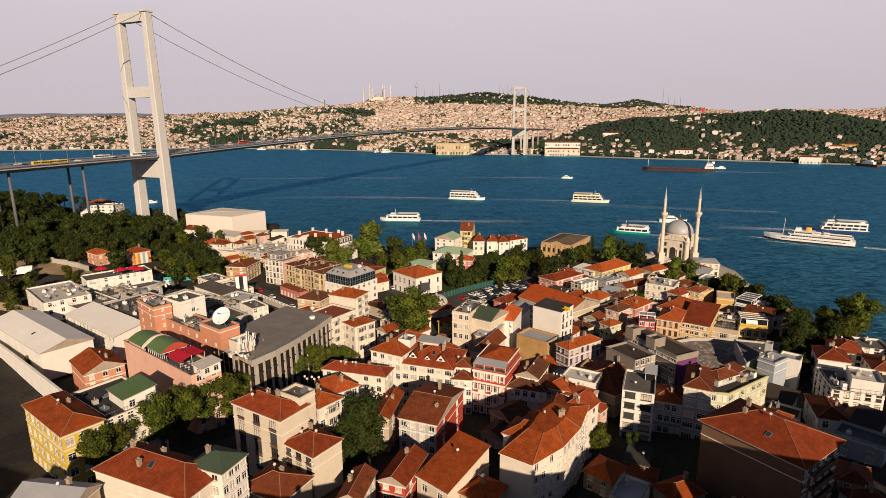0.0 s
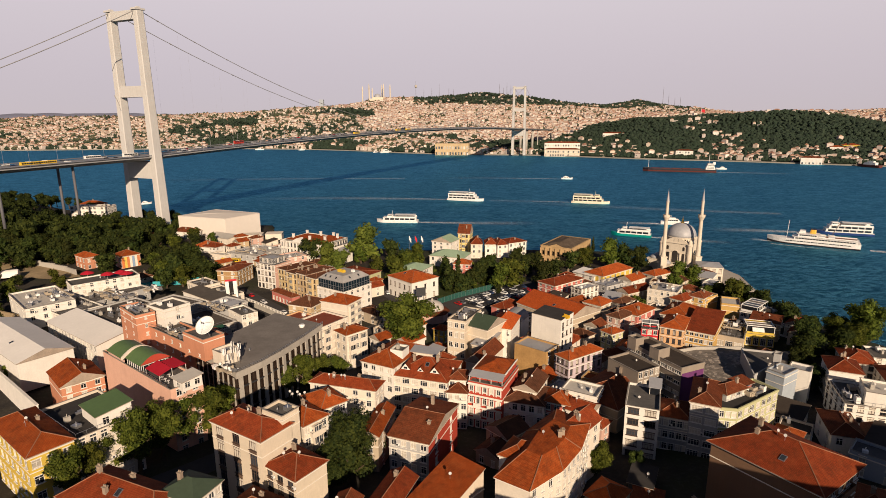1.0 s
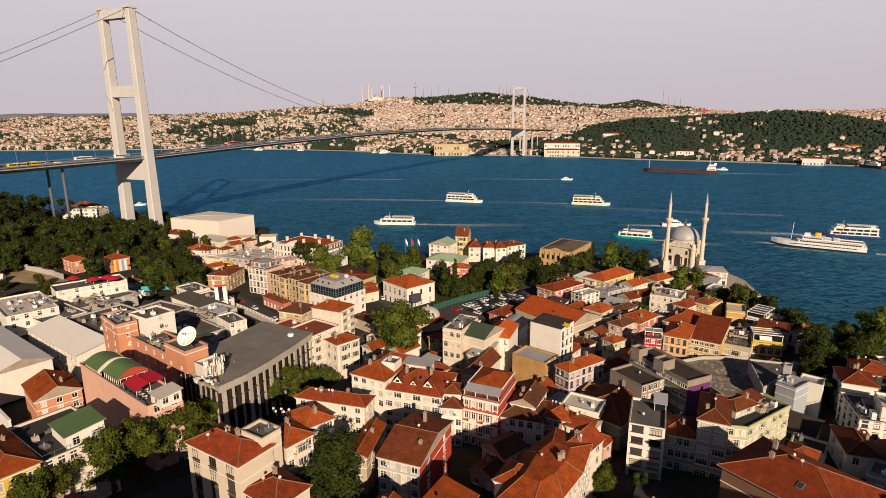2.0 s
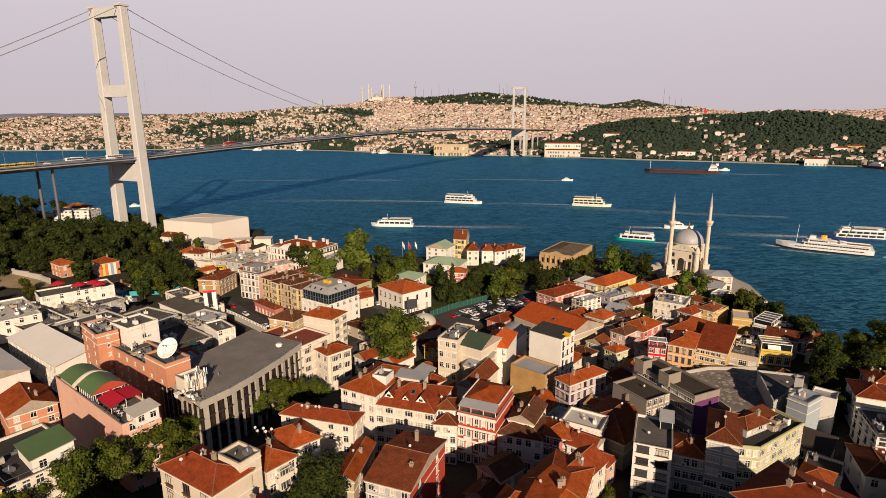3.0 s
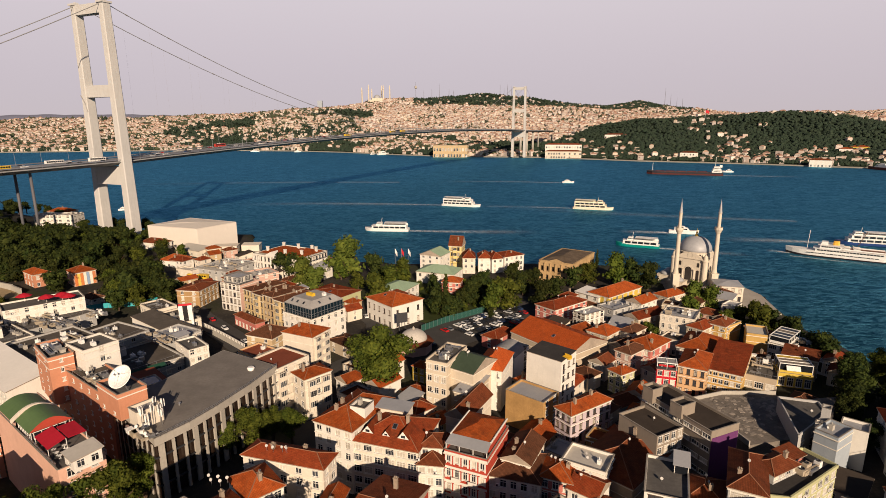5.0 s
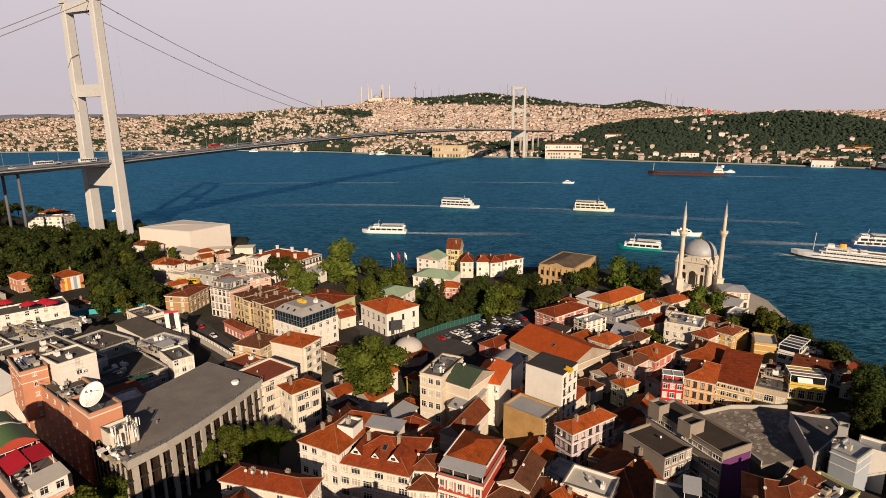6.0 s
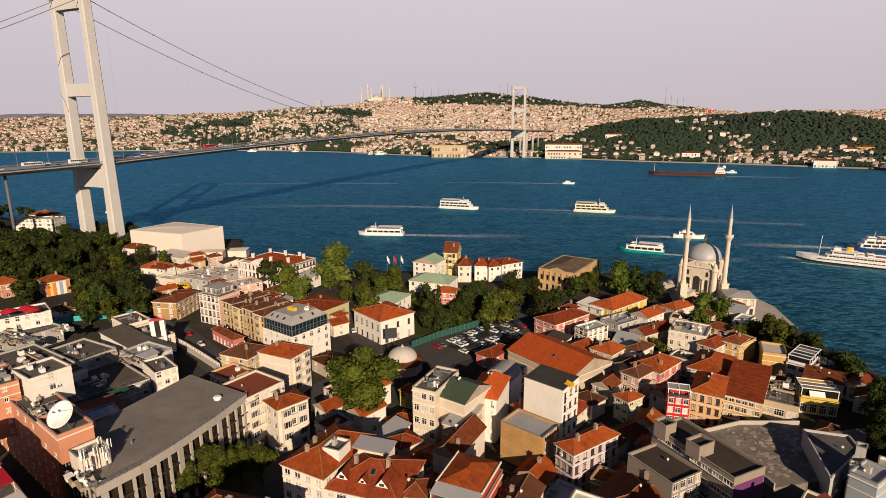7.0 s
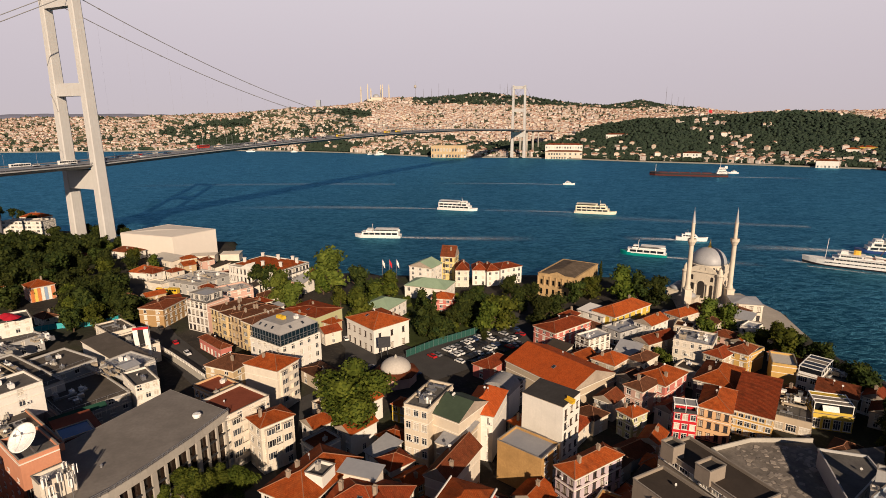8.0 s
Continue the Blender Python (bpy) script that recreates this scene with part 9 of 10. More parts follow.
# the green barrel roof, awning and hut on the pink building
RP = pose(-81.3, 170.0, 20.0, 0, 0, -37.7)
vault = thing("roof_pavilion", "rooftop cafe under a curved green sheet roof", "roof pavilion", RP @ pose(-7.5, -0.2, 0))
def vault_shape(w, d, h0, rise):
    sh = Shape()
    pts = [(-d / 2 + d * k / 12, h0 + rise * math.sin(math.pi * k / 12)) for k in range(13)]
    for (a, za), (b, zb) in zip(pts, pts[1:]):
        sh.face([(-w / 2, a, za), (w / 2, a, za), (w / 2, b, zb), (-w / 2, b, zb)])
        sh.face([(-w / 2, b, zb - 0.15), (w / 2, b, zb - 0.15), (w / 2, a, za - 0.15), (-w / 2, a, za - 0.15)])
    for s in (-1, 1):
        sh.face([(s * w / 2, a, z) for a, z in pts][::s], 1)
    return sh
part("curved_roof", vault_shape(9.4, 8.6, 2.5, 2.1), [ROOFS["green"], wall_mat("red")], vault, "", pose(6.6, 0.3, 0))
part("lower_roof", vault_shape(10.6, 9.0, 1.9, 1.7), [ROOFS["green"], wall_mat("rose")], vault, "", pose(-4.6, 0.1, 0))
band = Shape()
arch = [(-4.7 + 9.4 * k / 14, 2.0 + 2.75 * math.sin(math.pi * (0.06 + 0.88 * k / 14))) for k in range(15)]
for (y0, z0), (y1, z1) in zip(arch, arch[1:]):
    for dz, turn in ((0.0, 1), (-0.75, -1)):
        band.face([(0.7, y0, z0 + dz), (1.5, y0, z0 + dz), (1.5, y1, z1 + dz), (0.7, y1, z1 + dz)][::turn])
    band.face([(1.5, y0, z0 - 0.75), (1.5, y1, z1 - 0.75), (1.5, y1, z1), (1.5, y0, z0)]).face([(0.7, y0, z0), (0.7, y1, z1), (0.7, y1, z1 - 0.75), (0.7, y0, z0 - 0.75)])
part("arched_parapet", band, wall_mat("ivory"), vault, "pale arched parapet between the roofs")
part("glazed_front", Shape().box(6.6, -3.5, 1.2, 9.0, 0.2, 2.5).box(11.1, 0, 1.2, 0.2, 6.8, 2.4), M_SHIPGLASS, vault, "glazed cafe front")
for k in range(8):
    part("post", Shape().box(2.2 + 1.26 * k, -3.65, 1.25, 0.14, 0.14, 2.5), M_FRAME, vault)
for k in range(5):
    part("post", Shape().box(11.22, -3.2 + 1.55 * k, 1.2, 0.14, 0.14, 2.4), M_FRAME, vault)
part("transom", Shape().box(11.23, 0, 2.3, 0.12, 6.9, 0.14).box(6.6, -3.62, 2.4, 9.1, 0.14, 0.16), M_FRAME, vault)
part("back_wall", Shape().box(-4.6, -3.9, 1.0, 10.4, 0.3, 2.0).box(0, 4.1, 1.2, 21, 0.3, 2.4), wall_mat("pink"), vault)
terr = thing("terrace_furniture", "tables, planters and pots on a roof terrace", "terrace furniture", RP @ pose(3.0, -3.9, 0.2))
for k in range(7):
    part("planter", Shape().box(-1.6 + 2.6 * k, -0.1, 0.35, 1.5, 0.4, 0.5), wall_mat("brown"), terr)
for k in range(5):
    part("table", Shape().lathe([(0.3, 0.0), (0.06, 0.05), (0.06, 0.7), (0.45, 0.72), (0.45, 0.76)], 8, 9.0 + 1.8 * (k % 3), 1.6 + 2.0 * (k // 3)), M_WHITE, terr)
part("railing", Shape().tube([(-2.5, -0.35, 1.2), (16.5, -0.35, 1.2)], 0.04, 4).tube([(-2.5, -0.35, 0.8), (16.5, -0.35, 0.8)], 0.03, 4), M_METAL, terr)
awn = thing("awning", "deep red fabric awning over a roof terrace", "awning", RP @ pose(10.0, -0.5, 0))
M_REDCLOTH = surface("red_canvas", (0.42, 0.015, 0.03), 0.85, 0.2, 0.5, 3.0)
part("canopy", Shape().raw([(-4, -3.4, 2.4), (4, -3.4, 2.4), (4, 0.2, 3.5), (-4, 0.2, 3.5), (-4, -3.4, 2.32), (4, -3.4, 2.32), (4, 0.2, 3.42), (-4, 0.2, 3.42)], [(0, 1, 2, 3), (7, 6, 5, 4), (0, 4, 5, 1), (2, 6, 7, 3), (1, 5, 6, 2), (3, 7, 4, 0)]), M_REDCLOTH, awn)
part("second_canopy", Shape().box(0.5, 2.4, 3.3, 7, 3.6, 0.1), M_REDCLOTH, awn)
for x in (-3.9, 3.9):
    for y, h in ((-3.3, 2.35), (0.2, 3.45), (4.1, 3.3)):
        part("post", Shape().box(x, y, h / 2, 0.1, 0.1, h), M_FRAME, awn)
house("white roof hut with a lean-to roof", -64.6, 157.6, -37.7, 5.0, 5.4, 22.6, wall="white", roof="shed", cover="lightflat", rise=0.6, F=1, S=2, base=19.9, floors=1, chim=0, name="roof_hut", category="roof hut")

# parasols on the terrace of the white building
for k, (x, y) in enumerate(((-171, 283.5), (-160, 281.5), (-155.5, 285.0), (-151.5, 283.0))):
    u = thing("parasol", "open square red parasol on a roof terrace", "parasol", pose(x, y, 14.0, 0, 0, 12 * k), group="red parasols")
    part("canopy", Shape().lathe([(3.1, 2.5), (3.1, 2.62), (1.6, 3.4), (0.1, 3.9)], 8), M_REDCLOTH, u)
    part("pole", Shape().tube([(0, 0, 0), (0, 0, 3.8)], 0.06, 5), M_FRAME, u)

# the long striped banner hung over the street
banner = thing("banner", "long black and white striped banner with a red top", "banner", pose(-97.5, 275.0, 3.6, 0, 0, 14))
sway = lambda u, z: (u, 0.5 * math.sin(z * 0.45) + 0.08 * u, z)
for x0, x1, tone in ((-2.6, -1.0, "white"), (-1.0, 0.9, "black"), (0.9, 2.6, "white")):
    strip_sh = Shape()
    for k in range(10):
        z0, z1 = 0.8 + 1.05 * k, 0.8 + 1.05 * (k + 1)
        strip_sh.face([sway(x0, z0), sway(x1, z0), sway(x1, z1), sway(x0, z1)])
    part("stripe", strip_sh, plain("banner_" + tone, (0.78, 0.76, 0.72) if tone == "white" else (0.015, 0.014, 0.014), 0.85), banner)
part("top_band", Shape().face([sway(-2.6, 11.3), sway(2.6, 11.3), sway(2.6, 12.2), sway(-2.6, 12.2)]), plain("banner_red", (0.45, 0.02, 0.03), 0.85), banner)
part("pole", Shape().tube([(2.8, 0.3, -4), (2.8, 0.3, 12.6)], 0.12, 6).tube([(-2.8, 0.0, 12.3), (2.8, 0.3, 12.3)], 0.06, 5), M_METAL, banner)

# turquoise hoarding along the street, green fence by the car park
def hoarding(pts, h, mat, name, label):
    root = thing(name, label, "fence")
    for (ax, ay), (bx, by) in zip(pts, pts[1:]):
        L = math.hypot(bx - ax, by - ay)
        n = max(1, round(L / 2.5))
        rot = math.degrees(math.atan2(by - ay, bx - ax))
        for k in range(n):
            t = (k + 0.5) / n
            x, y = ax + (bx - ax) * t, ay + (by - ay) * t
            part("panel", Shape().box(0, 0, h / 2, L / n - 0.06, 0.06, h), mat, root, "", pose(x, y, ground_z(x, y), 0, 0, rot))
            part("post", Shape().box(-L / n / 2, 0, h / 2 + 0.1, 0.08, 0.1, h + 0.2), M_METAL, root, "", pose(x, y, ground_z(x, y), 0, 0, rot))


hoarding([(-166, 296), (-153, 307), (-139, 313.5), (-133, 322), (-132.5, 333)], 2.4, plain("turquoise_sheet", (0.03, 0.34, 0.38), 0.6), "hoarding", "turquoise sheet hoarding along the street")
hoarding([(0.5, 282), (10.8, 292.5), (30, 307.5), (42, 322)], 3.0, plain("dark_green_mesh", (0.015, 0.075, 0.06), 0.8), "hoarding", "dark green mesh fence around a garden")

# the hamam with its dome, the kiosk, the flags and the board
ham = thing("hamam", "old domed bath house with a pale dome", "bath house", pose(-1.6, 262.0, 0.3))
part("wall", Shape().prism([(7.2 * math.cos(2 * math.pi * k / 8), 7.2 * math.sin(2 * math.pi * k / 8)) for k in range(8)], 0, 4.2), wall_mat("pink"), ham)
part("eaves", Shape().lathe([(8.2, 4.0), (8.2, 4.2), (5.6, 5.2)], 8), ROOFS["rust"], ham)
part("dome", Shape().lathe([(5.4 * math.cos(math.pi / 2 * k / 10), 5.0 + 4.0 * math.sin(math.pi / 2 * k / 10)) for k in range(10)] + [(0.2, 9.0)], 28), surface("plastered_dome", (0.50, 0.46, 0.41), 0.9, 0.25), ham, smooth=True)
part("finial", Shape().lathe([(0.5, 8.9), (0.6, 9.4), (0.1, 10.2)], 8), M_CONC, ham)
house("small yellow kiosk with an orange tiled roof", 3.0, 236.0, -30, 5.0, 5.0, 6.0, wall="yellow", cover="orange", F=2, S=2, chim=0, name="kiosk", category="kiosk")
for k, (x, word, col) in enumerate(((-19.7, "white", (0.75, 0.73, 0.7)), (-15.8, "red", (0.5, 0.02, 0.03)), (-11.8, "white", (0.75, 0.73, 0.7)))):
    f = thing("flag", word + " flag on a tall pole by the shore", "flag", pose(x, 382.4, 0.5), group="flags on the shore")
    part("pole", Shape().tube([(0, 0, 0), (0, 0, 14)], 0.1, 6), M_METAL, f)
    part("cloth", Shape().raw([(0.1 + 0.26 * i, 0.25 * math.sin(i * 1.3), 13.8 - 2.8 * j - 0.45 * i) for j in (0, 1) for i in range(6)], [(i, i + 1, 7 + i, 6 + i) for i in range(5)]), plain("flag_" + word, col, 0.8), f)
bd = thing("notice_board", "dark board on two posts before the villa", "board", pose(-7.5, 279.0, 0.4, 0, 0, 18))
part("board", Shape().box(0, 0, 7.6, 4.8, 0.3, 4.2), M_DARKM, bd)
for x in (-1.2, 1.2):
    part("post", Shape().box(x, 0, 2.8, 0.3, 0.3, 5.6), M_DARKM, bd)
# painted stripes on the side wall of the house below the hill
mural = thing("mural_panels", "tall colourful vertical stripes on a house wall", "mural", pose(-187.5, 346.9, 0, 0, 0, -39.4))
for k, col in enumerate(((0.6, 0.18, 0.05), (0.7, 0.5, 0.1), (0.6, 0.2, 0.06), (0.75, 0.7, 0.6), (0.25, 0.35, 0.5), (0.75, 0.7, 0.6), (0.55, 0.2, 0.08))):
    part("stripe", Shape().box(5.28, -4.4 + 1.45 * k, 7.2, 0.06, 1.35, 6.6), plain("mural_%d" % k, col, 0.9), mural)

# sunken roof court with a pool behind the offices
court = thing("roof_pool", "blue rooftop pool in a brick-red sunken court", "pool", pose(-79.5, 209.0, 12.0, 0, 0, 46))
part("court_floor", Shape().box(1.0, 3.2, 0.6, 9.5, 14.0, 0.3), ROOFS["terracotta"], court)
part("rim", Shape().box(0, -3.6, 0.95, 7.4, 0.4, 0.5).box(0, 3.0, 0.95, 7.4, 0.4, 0.5).box(-3.6, -0.3, 0.95, 0.4, 6.2, 0.5).box(3.6, -0.3, 0.95, 0.4, 6.2, 0.5), M_CONC, court)
part("pool_water", Shape().box(0, -0.3, 0.9, 6.8, 6.2, 0.2), surface("pool_water", (0.01, 0.07, 0.24), 0.15, 0.2, 0.5, 2.0, spec=0.5), court)
sofa = thing("sofa", "bright yellow sofa on a hotel terrace", "sofa", pose(48.2, 212.2, 18.9, 0, 0, -52))
part("seat", Shape().box(0, 0, 0.35, 2.6, 1.1, 0.5), plain("yellow_fabric", (0.70, 0.42, 0.02), 0.8), sofa)
part("backrest", Shape().box(0, 0.55, 0.75, 2.6, 0.3, 0.9), plain("yellow_fabric", (0.70, 0.42, 0.02), 0.8), sofa)
gaw = thing("awning", "long dark green awning along a sunken court", "awning", pose(-87.0, 222.0, 10.0, 0, 0, 46))
part("canopy", Shape().raw([(-7, 0, 0), (7, 0, 0), (7, 2.4, 0.7), (-7, 2.4, 0.7), (-7, 0, -0.1), (7, 0, -0.1), (7, 2.4, 0.6), (-7, 2.4, 0.6)], [(0, 1, 2, 3), (7, 6, 5, 4), (0, 4, 5, 1), (1, 5, 6, 2), (2, 6, 7, 3), (3, 7, 4, 0)]), surface("green_canvas", (0.02, 0.07, 0.045), 0.85, 0.2), gaw)
for k in range(5):
    part("post", Shape().box(-6.6 + 3.3 * k, 0.1, -1.2, 0.12, 0.12, 2.3), M_FRAME, gaw)
# roof terraces of the cafes near the shore: posts, a ring beam, glazed or sheeted bays
def roof_terrace(label, x, y, z, rot, w, d, h, cover, bays=3, wall=None, awning=False):
    root = thing("roof_terrace", label, "roof terrace", pose(x, y, z, 0, 0, rot))
    for sx in (-1, 1):
        for k in range(bays + 1):
            part("post", Shape().box(sx * (w / 2 - 0.1), -d / 2 + 0.1 + (d - 0.2) * k / bays, h / 2, 0.18, 0.18, h), M_WHITE, root)
    beams = Shape()
    for sx in (-1, 1):
        beams.box(sx * (w / 2 - 0.1), 0, h + 0.12, 0.26, d + 0.3, 0.26)
    for k in range(bays + 1):
        beams.box(0, -d / 2 + 0.1 + (d - 0.2) * k / bays, h + 0.12, w - 0.26, 0.26, 0.25)
    part("roof_frame", beams, M_WHITE, root, "white painted frame")
    for k in range(bays):
        part("panel", Shape().box(0, -d / 2 + (k + 0.5) * d / bays, h + 0.06, w - 0.4, d / bays - 0.3, 0.06), cover[k % len(cover)], root)
    rail = Shape().box(0, -d / 2 + 0.06, 0.45, w, 0.1, 0.9).box(w / 2 - 0.06, 0, 0.45, 0.1, d - 0.24, 0.9).box(-w / 2 + 0.06, 0, 0.45, 0.1, d - 0.24, 0.9)
    part("parapet", rail, wall or M_WHITE, root)
    part("glazed_front", Shape().box(0, -d / 2 + 0.35, 0.9 + (h - 0.9) * 0.45, w - 0.5, 0.06, (h - 0.9) * 0.9), M_SHIPGLASS, root, "dark glazing")
    if awning:
        part("awning", Shape().raw([(-w * 0.3, -d / 2, h - 0.5), (w * 0.12, -d / 2, h - 0.5), (w * 0.12, -d / 2 - 1.3, h - 1.7), (-w * 0.3, -d / 2 - 1.3, h - 1.7),
                                    (-w * 0.3, -d / 2, h - 0.6), (w * 0.12, -d / 2, h - 0.6), (w * 0.12, -d / 2 - 1.3, h - 1.8), (-w * 0.3, -d / 2 - 1.3, h - 1.8)],
                                   [(3, 2, 1, 0), (4, 5, 6, 7), (2, 3, 7, 6), (0, 1, 5, 4), (1, 2, 6, 5), (3, 0, 4, 7)]), M_WHITE, root, "white canvas awning")
    return root


M_SHEETROOF = surface("weathered_terrace_sheet", (0.235, 0.20, 0.165), 0.85, 0.35, 0.4, 1.8, streaks=0.2)
M_YELLOWSHEET = plain("yellow_sheet", (0.55, 0.36, 0.03), 0.6)
M_GREYSHEET = surface("grey_corrugated_sheet", (0.33, 0.32, 0.31), 0.6, 0.3, 0.3, 1.5, streaks=0.3)
roof_terrace("open upper terrace with a brown and yellow sheet roof", 130.7, 233.1, 5.5, -18.4, 10.0, 7.6, 3.2, [M_SHEETROOF, M_SHEETROOF, M_YELLOWSHEET], 3, wall_mat("yellow"), awning=True)
roof_terrace("white-framed roof terrace glazed in dark blue", 141.6, 257.0, 6.7, -46.6, 6.8, 13.0, 2.6, [M_SHIPGLASS, M_SHIPGLASS, M_SHEETROOF], 4)
roof_terrace("white-framed terrace with grey sheet roof near the shore", 148.6, 241.0, ground_z(148.6, 241.0) + 0.1, 38.0, 8.0, 5.0, 4.6, [M_GREYSHEET], 3)
roof_terrace("dark glazed roof storey under grey sheets on the corner cafe", 82.4, 221.5, 11.7, -106.6, 4.2, 6.0, 2.2, [M_GREYSHEET], 2, M_DARKM)
house("coral-pink house with an orange hip roof in the garden", 14.4, 335.5, -12.0, 9.5, 8.0, 8.0, wall="rose", F=3, S=2, cover="orange", chim=0)


# the small white vaulted hall with arched lights in its end wall
vh = thing("vaulted_hall", "small white hall under a whitewashed barrel vault", "hall", pose(33.4, 240.4, 0.4, 0, 0, -31))
part("wall", Shape().box(0, 0, 4.3, 8.8, 8.2, 8.6), wall_mat("white"), vh)
arc = [(4.5 * math.cos(math.pi * k / 14), 8.6 + 3.3 * math.sin(math.pi * k / 14)) for k in range(15)]
part("vault", Shape().raw([(u, -4.2, v) for u, v in arc] + [(u, 4.2, v) for u, v in arc], [tuple(range(14, -1, -1)), tuple(range(15, 30))] + [(k, k + 1, k + 16, k + 15) for k in range(14)] + [(14, 0, 15, 29)]), M_GREYSHEET, vh, "pale curved vault")
for k in (-1, 0, 1):
    tip = [(0.7 * math.cos(math.pi * q / 8), 0.9 + 0.7 * math.sin(math.pi * q / 8)) for q in range(9)] + [(-0.7, 0), (0.7, 0)]
    part("arched_window", Shape().raw([(u, -0.06, v) for u, v in tip] + [(u, 0.06, v) for u, v in tip], [tuple(range(10, -1, -1)), tuple(range(11, 22))] + [(q, (q + 1) % 11, 11 + (q + 1) % 11, 11 + q) for q in range(11)]),
         M_SHIPGLASS, vh, "", pose(2.2 * k, -4.24, 8.7 + (0.5 if k == 0 else 0)))

# letters too small to read on the hotel's side wall
glo = thing("wall_sign", "vertical sign of dark characters on a white wall", "sign", pose(44.3, 217.0, 0, 0, 0, -41.5))
for k in range(4):
    part("bar", Shape().box(6.26, -3.0, 15.2 - 2.4 * k, 0.08, 0.9, 1.3), M_DARKM, glo)

# the white boundary wall of the court beside the hall
bw = thing("boundary_wall", "long white boundary wall beside a dark court", "wall")
run = [(-177, 214.7), (-163.7, 206.1), (-150.5, 196), (-137.3, 185.8), (-126, 177), (-115.3, 168.6)]
for (ax, ay), (bx, by) in zip(run, run[1:]):
    L = math.hypot(bx - ax, by - ay)
    part("wall_bay", Shape().box(0, 0, 3.2, L + 0.05, 0.5, 8.0).box(0, 0, 7.3, L + 0.05, 0.8, 0.25), wall_mat("white"), bw, "", pose((ax + bx) / 2, (ay + by) / 2, 1.0, 0, 0, math.degrees(math.atan2(by - ay, bx - ax))))

# ---- the small houses packed between the others
ROADS = [(-170, 392), (-143, 355), (-126, 329), (-104, 301), (-82, 278), (-60, 254), (-34, 238), (-14, 262), (-19, 293), (-40, 330), (-40, 226), (-28, 196), (-46, 160), (-70, 130), (-90, 100)]
LOT = [(4, 272), (12, 279), (20, 285), (29, 295), (38, 305), (47, 316), (56, 328)]
SMALL = [("small white house under orange tiles", "white", "orange"), ("small cream house under red tiles", "ivory", "red"), ("narrow house under worn brown tiles", "beige", "brown"),
         ("small pink house under rust-red tiles", "pink", "rust"), ("small grey house under worn tiles", "grey", "rust"), ("small white house under a grey sheet roof", "white", "metal"), ("low house with a dark felt roof", "ivory", "blackbrown"), ("small cream house under brown tiles", "cream", "brown"), ("small ochre house under orange tiles", "sand", "orange")]
fill_rng = random.Random(4)


def infill(x0, x1, y0, y1, step, eaves):
    y = y0
    while y < y1:
        x = x0
        while x < x1:
            px, py = x + fill_rng.uniform(-2.5, 2.5), y + fill_rng.uniform(-2.5, 2.5)
            w, d = fill_rng.uniform(5.5, 8.5), fill_rng.uniform(6, 9.5)
            near = min(math.hypot(px - a, py - b) for a, b in ROADS)
            lot = min(math.hypot(px - a, py - b) for a, b in LOT)
            if near > 12 and lot > 18 and inland(px, py) > 24 and clear_of(px, py, 3.6):
                words, wall, cover = fill_rng.choice(SMALL)
                g = ground_z(px, py)
                house(words, round(px, 1), round(py, 1), fill_rng.gauss(-42, 8), w, d, g + fill_rng.choice(eaves), wall=wall, cover=cover, F=2, S=1, small=True, chim=fill_rng.choice([0, 1]),
                      roof=fill_rng.choice(["hip", "hip", "gable_y", "flat"]) if cover in ("rust", "brown") else fill_rng.choice(["flat", "shed"]) if cover in ("metal", "blackbrown") else fill_rng.choice(["hip", "gable_y"]), ww=1.0)
            x += step
        y += step


infill(2, 122, 150, 232, 7.0, (3.5, 5.0, 6.5))
infill(58, 150, 232, 330, 7.0, (3.5, 5.0, 6.0))
infill(-30, 100, 98, 128, 9.0, (3.0, 4.5))
infill(-58, -6, 205, 250, 8.0, (5.0, 7.0))
infill(-60, -30, 300, 335, 9.0, (5.0, 7.0))
infill(-140, -62, 335, 415, 11.0, (5.0, 6.0))

# unseen blocks added behind, below the camera, to shade the nearest houses
for k, tall in enumerate((30, 29, 28, 27, 28, 31, 34, 36, 40, 41, 40)):
    house("unseen tall plain block added to shade the nearest houses", -96 + 25 * k, 66 + 6 * (k % 2), -14 + 3 * k % 7, 20, 12, tall, wall=("ivory", "beige", "grey")[k % 3], cover="red", F=0, S=0, small=True)


# ---- landmarks of the far shore
def far_house(label, x, y, rot, w, d, z, h, wall, cover, F, floors, roof="hip", ww=3.0, wh=4.0, rise=3.0):
    house(label, x, y, rot, w, d, z + h, wall=wall, cover=cover, roof=roof, F=F, S=2, floors=floors, ww=ww, wh=wh, rise=rise, base=z - 3, chim=0, small=True, kit=("bare", "plain"))


far_house("long pale waterside palace", 21, 1482, -8, 86, 26, 1, 25, "sand", "lightflat", 12, 2, "flat", 3.4, 6.0)
far_house("long cream waterside barracks with a red roof", 288, 1410, -12, 84, 18, 1, 14, "cream", "rust", 14, 2, "hip", 3.0, 4.0)
far_house("long white barracks above the shore with a red roof", 300, 1470, -12, 88, 18, 12, 16, "white", "red", 14, 2, "hip", 3.0, 4.0)
far_house("long white school on the wooded slope", 480, 1640, -18, 62, 18, 30, 17, "white", "red", 10, 2, "hip", 3.0, 4.0)
far_house("white hillside villa with a corner tower", 590, 1660, -18, 26, 20, 30, 20, "white", "red", 4, 3, "hip", 2.6, 3.6)
far_house("white mansion on the far shore", 540, 1300, -22, 36, 20, 1, 16, "white", "rust", 6, 3, "hip", 2.4, 3.2)
far_house("tall white waterside house", 838, 1240, -30, 24, 18, 1, 26, "white", "orange", 4, 4, "hip", 2.2, 3.2)
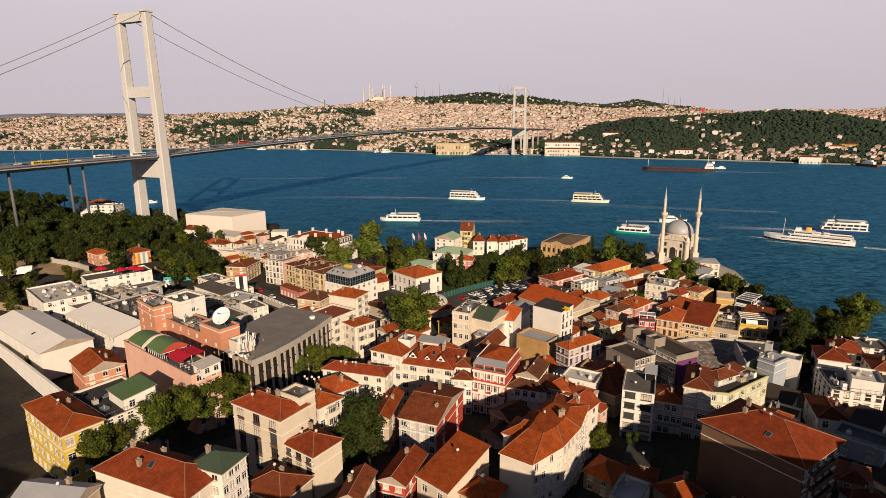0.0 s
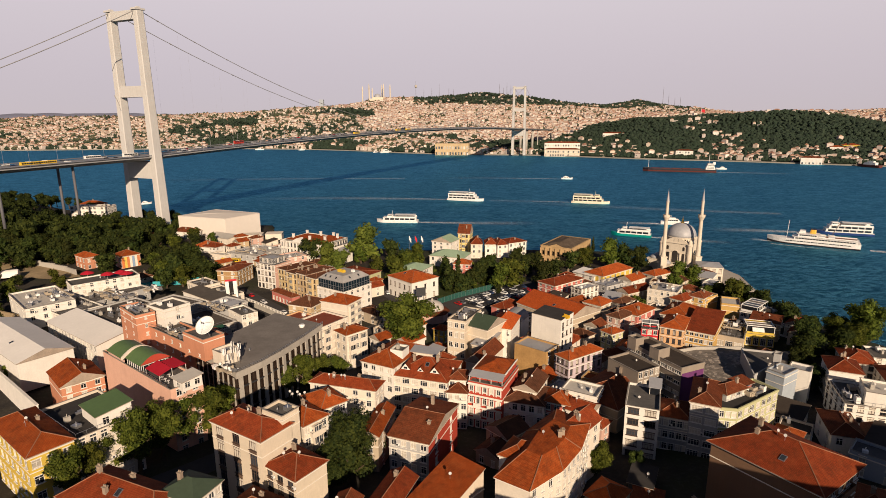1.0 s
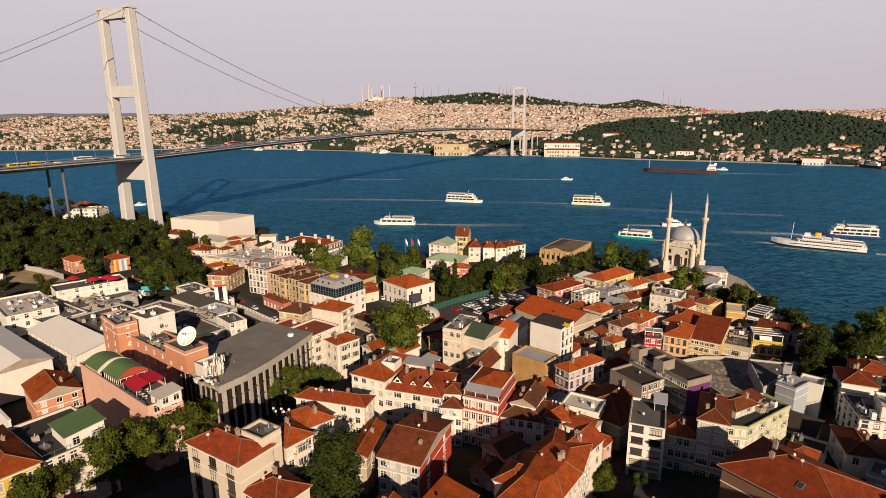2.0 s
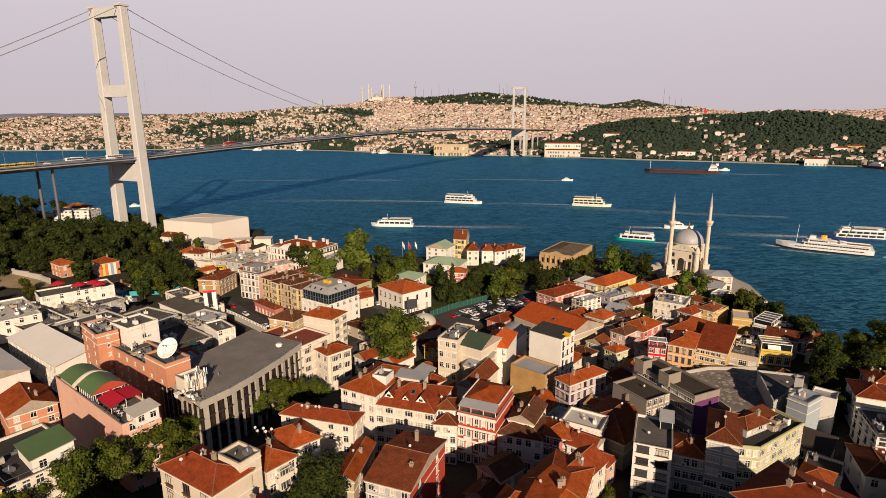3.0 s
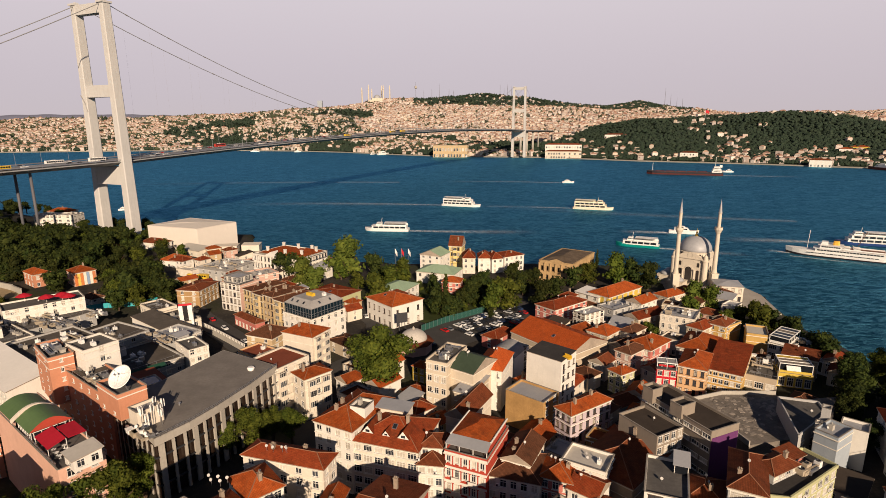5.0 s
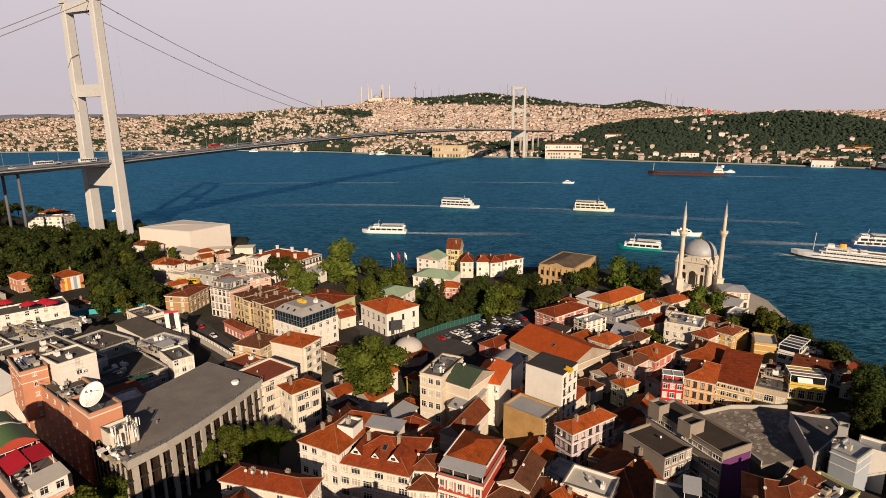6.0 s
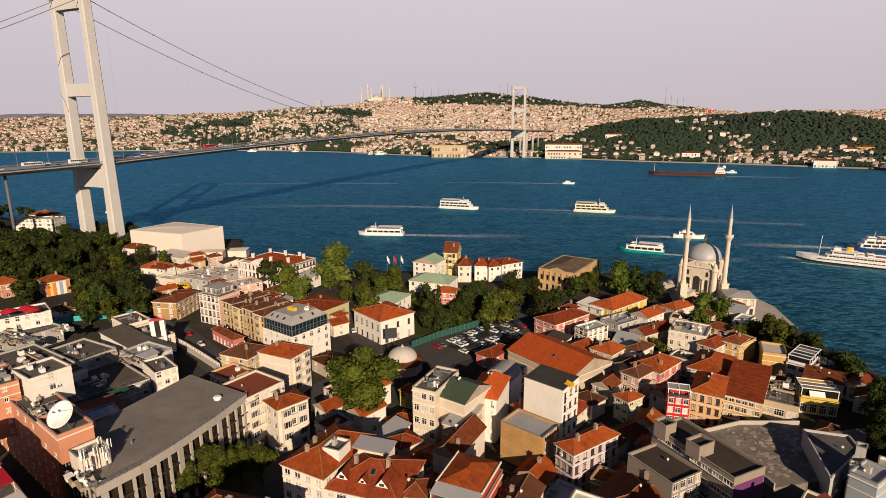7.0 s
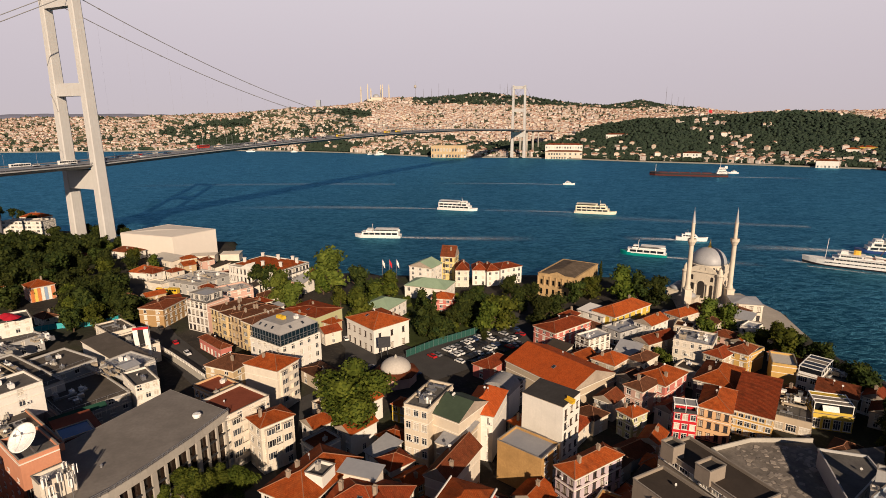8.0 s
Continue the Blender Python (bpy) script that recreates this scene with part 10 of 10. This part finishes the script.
far_house("yellow waterside mansion among trees", 880, 1260, -30, 34, 20, 6, 24, "yellow", "orange", 5, 3, "hip", 2.4, 3.4)
far_house("low white boathouse by the water", 725, 1142, -28, 36, 14, 1, 10, "white", "rust", 6, 1, "hip", 2.4, 3.2)
far_house("rose-red waterside house below the trees", 860, 1210, -30, 22, 14, 1, 12, "rose", "rust", 4, 2, "hip", 2.0, 3.0)


def hilltop_mosque():
    x, y = far_point(-0.122, 4020)
    z = far_height(-0.122, 4020) + 4
    root = thing("hilltop_mosque", "great pale domed mosque with six minarets on the skyline", "mosque", pose(x, y, z, 0, 0, 12))
    part("prayer_hall", Shape().box(0, 0, 8, 130, 70, 28).box(0, 0, 26, 76, 54, 12), M_MARBLE, root)
    part("dome", Shape().lathe([(24 * math.cos(math.pi / 2 * k / 8), 32 + 24 * math.sin(math.pi / 2 * k / 8)) for k in range(8)] + [(0.5, 56)], 24), ROOFS["lead"], root, smooth=True)
    for k, (u, v, h) in enumerate(((-105, -40, 105), (-60, -40, 122), (-32, 40, 100), (40, -40, 122), (36, 40, 122), (84, -40, 118))):
        part("minaret", Shape().lathe([(4.6, -6), (4.2, h * 0.72), (5.4, h * 0.73), (5.4, h * 0.76), (3.6, h * 0.77), (3.2, h * 0.9), (0.4, h)], 10, u, v), M_MARBLE, root)


hilltop_mosque()
M_MAST = surface("weathered_mast_steel", (0.16, 0.15, 0.16), 0.8, 0.2)
for b, h in ((-0.054, 120), (-0.04, 66), (-0.026, 70), (-0.013, 105), (0.004, 60), (0.012, 50), (0.093, 84), (0.1, 60), (0.106, 92), (0.113, 78), (0.381, 130), (0.391, 88), (0.402, 70), (0.412, 74)):
    x, y = far_point(b, 4180)
    m = thing("radio_mast", "slender radio mast on the far hilltop", "radio mast", pose(x, y, far_height(b, 4180)), group="hilltop masts")
    part("shaft", Shape().tube([(0, 0, -10), (0, 0, h)], [1.5, 0.6], 6), M_MAST, m)
    if b == -0.054:
        part("pod", Shape().lathe([(2, 72), (9, 78), (9, 90), (3, 96)], 14), M_CONC, m)
    else:
        part("platform", Shape().box(0, 0, h * 0.7, 3.4, 3.4, 1.6), M_MAST, m)
x, y = far_point(-0.222, 3100)
tb = thing("tower_block", "lone dark high-rise on the skyline", "high-rise", pose(x, y, far_height(-0.222, 3100)))
part("wall", Shape().box(0, 0, 22, 24, 20, 60), wall_mat("bluegrey"), tb)
x, y = far_point(0.452, 1640)
fl = thing("flag", "large red flag on a tall mast on the wooded hill", "flag", pose(x, y, far_height(0.452, 1640)))
part("pole", Shape().tube([(0, 0, 0), (0, 0, 34)], 0.5, 6), M_METAL, fl)
part("cloth", Shape().raw([(2.2 * i, 0.8 * math.sin(i * 1.3), 33 - 8 * j - 0.6 * i) for j in (0, 1) for i in range(6)], [(i, i + 1, 7 + i, 6 + i) for i in range(5)]), MATS["flag_red"], fl)
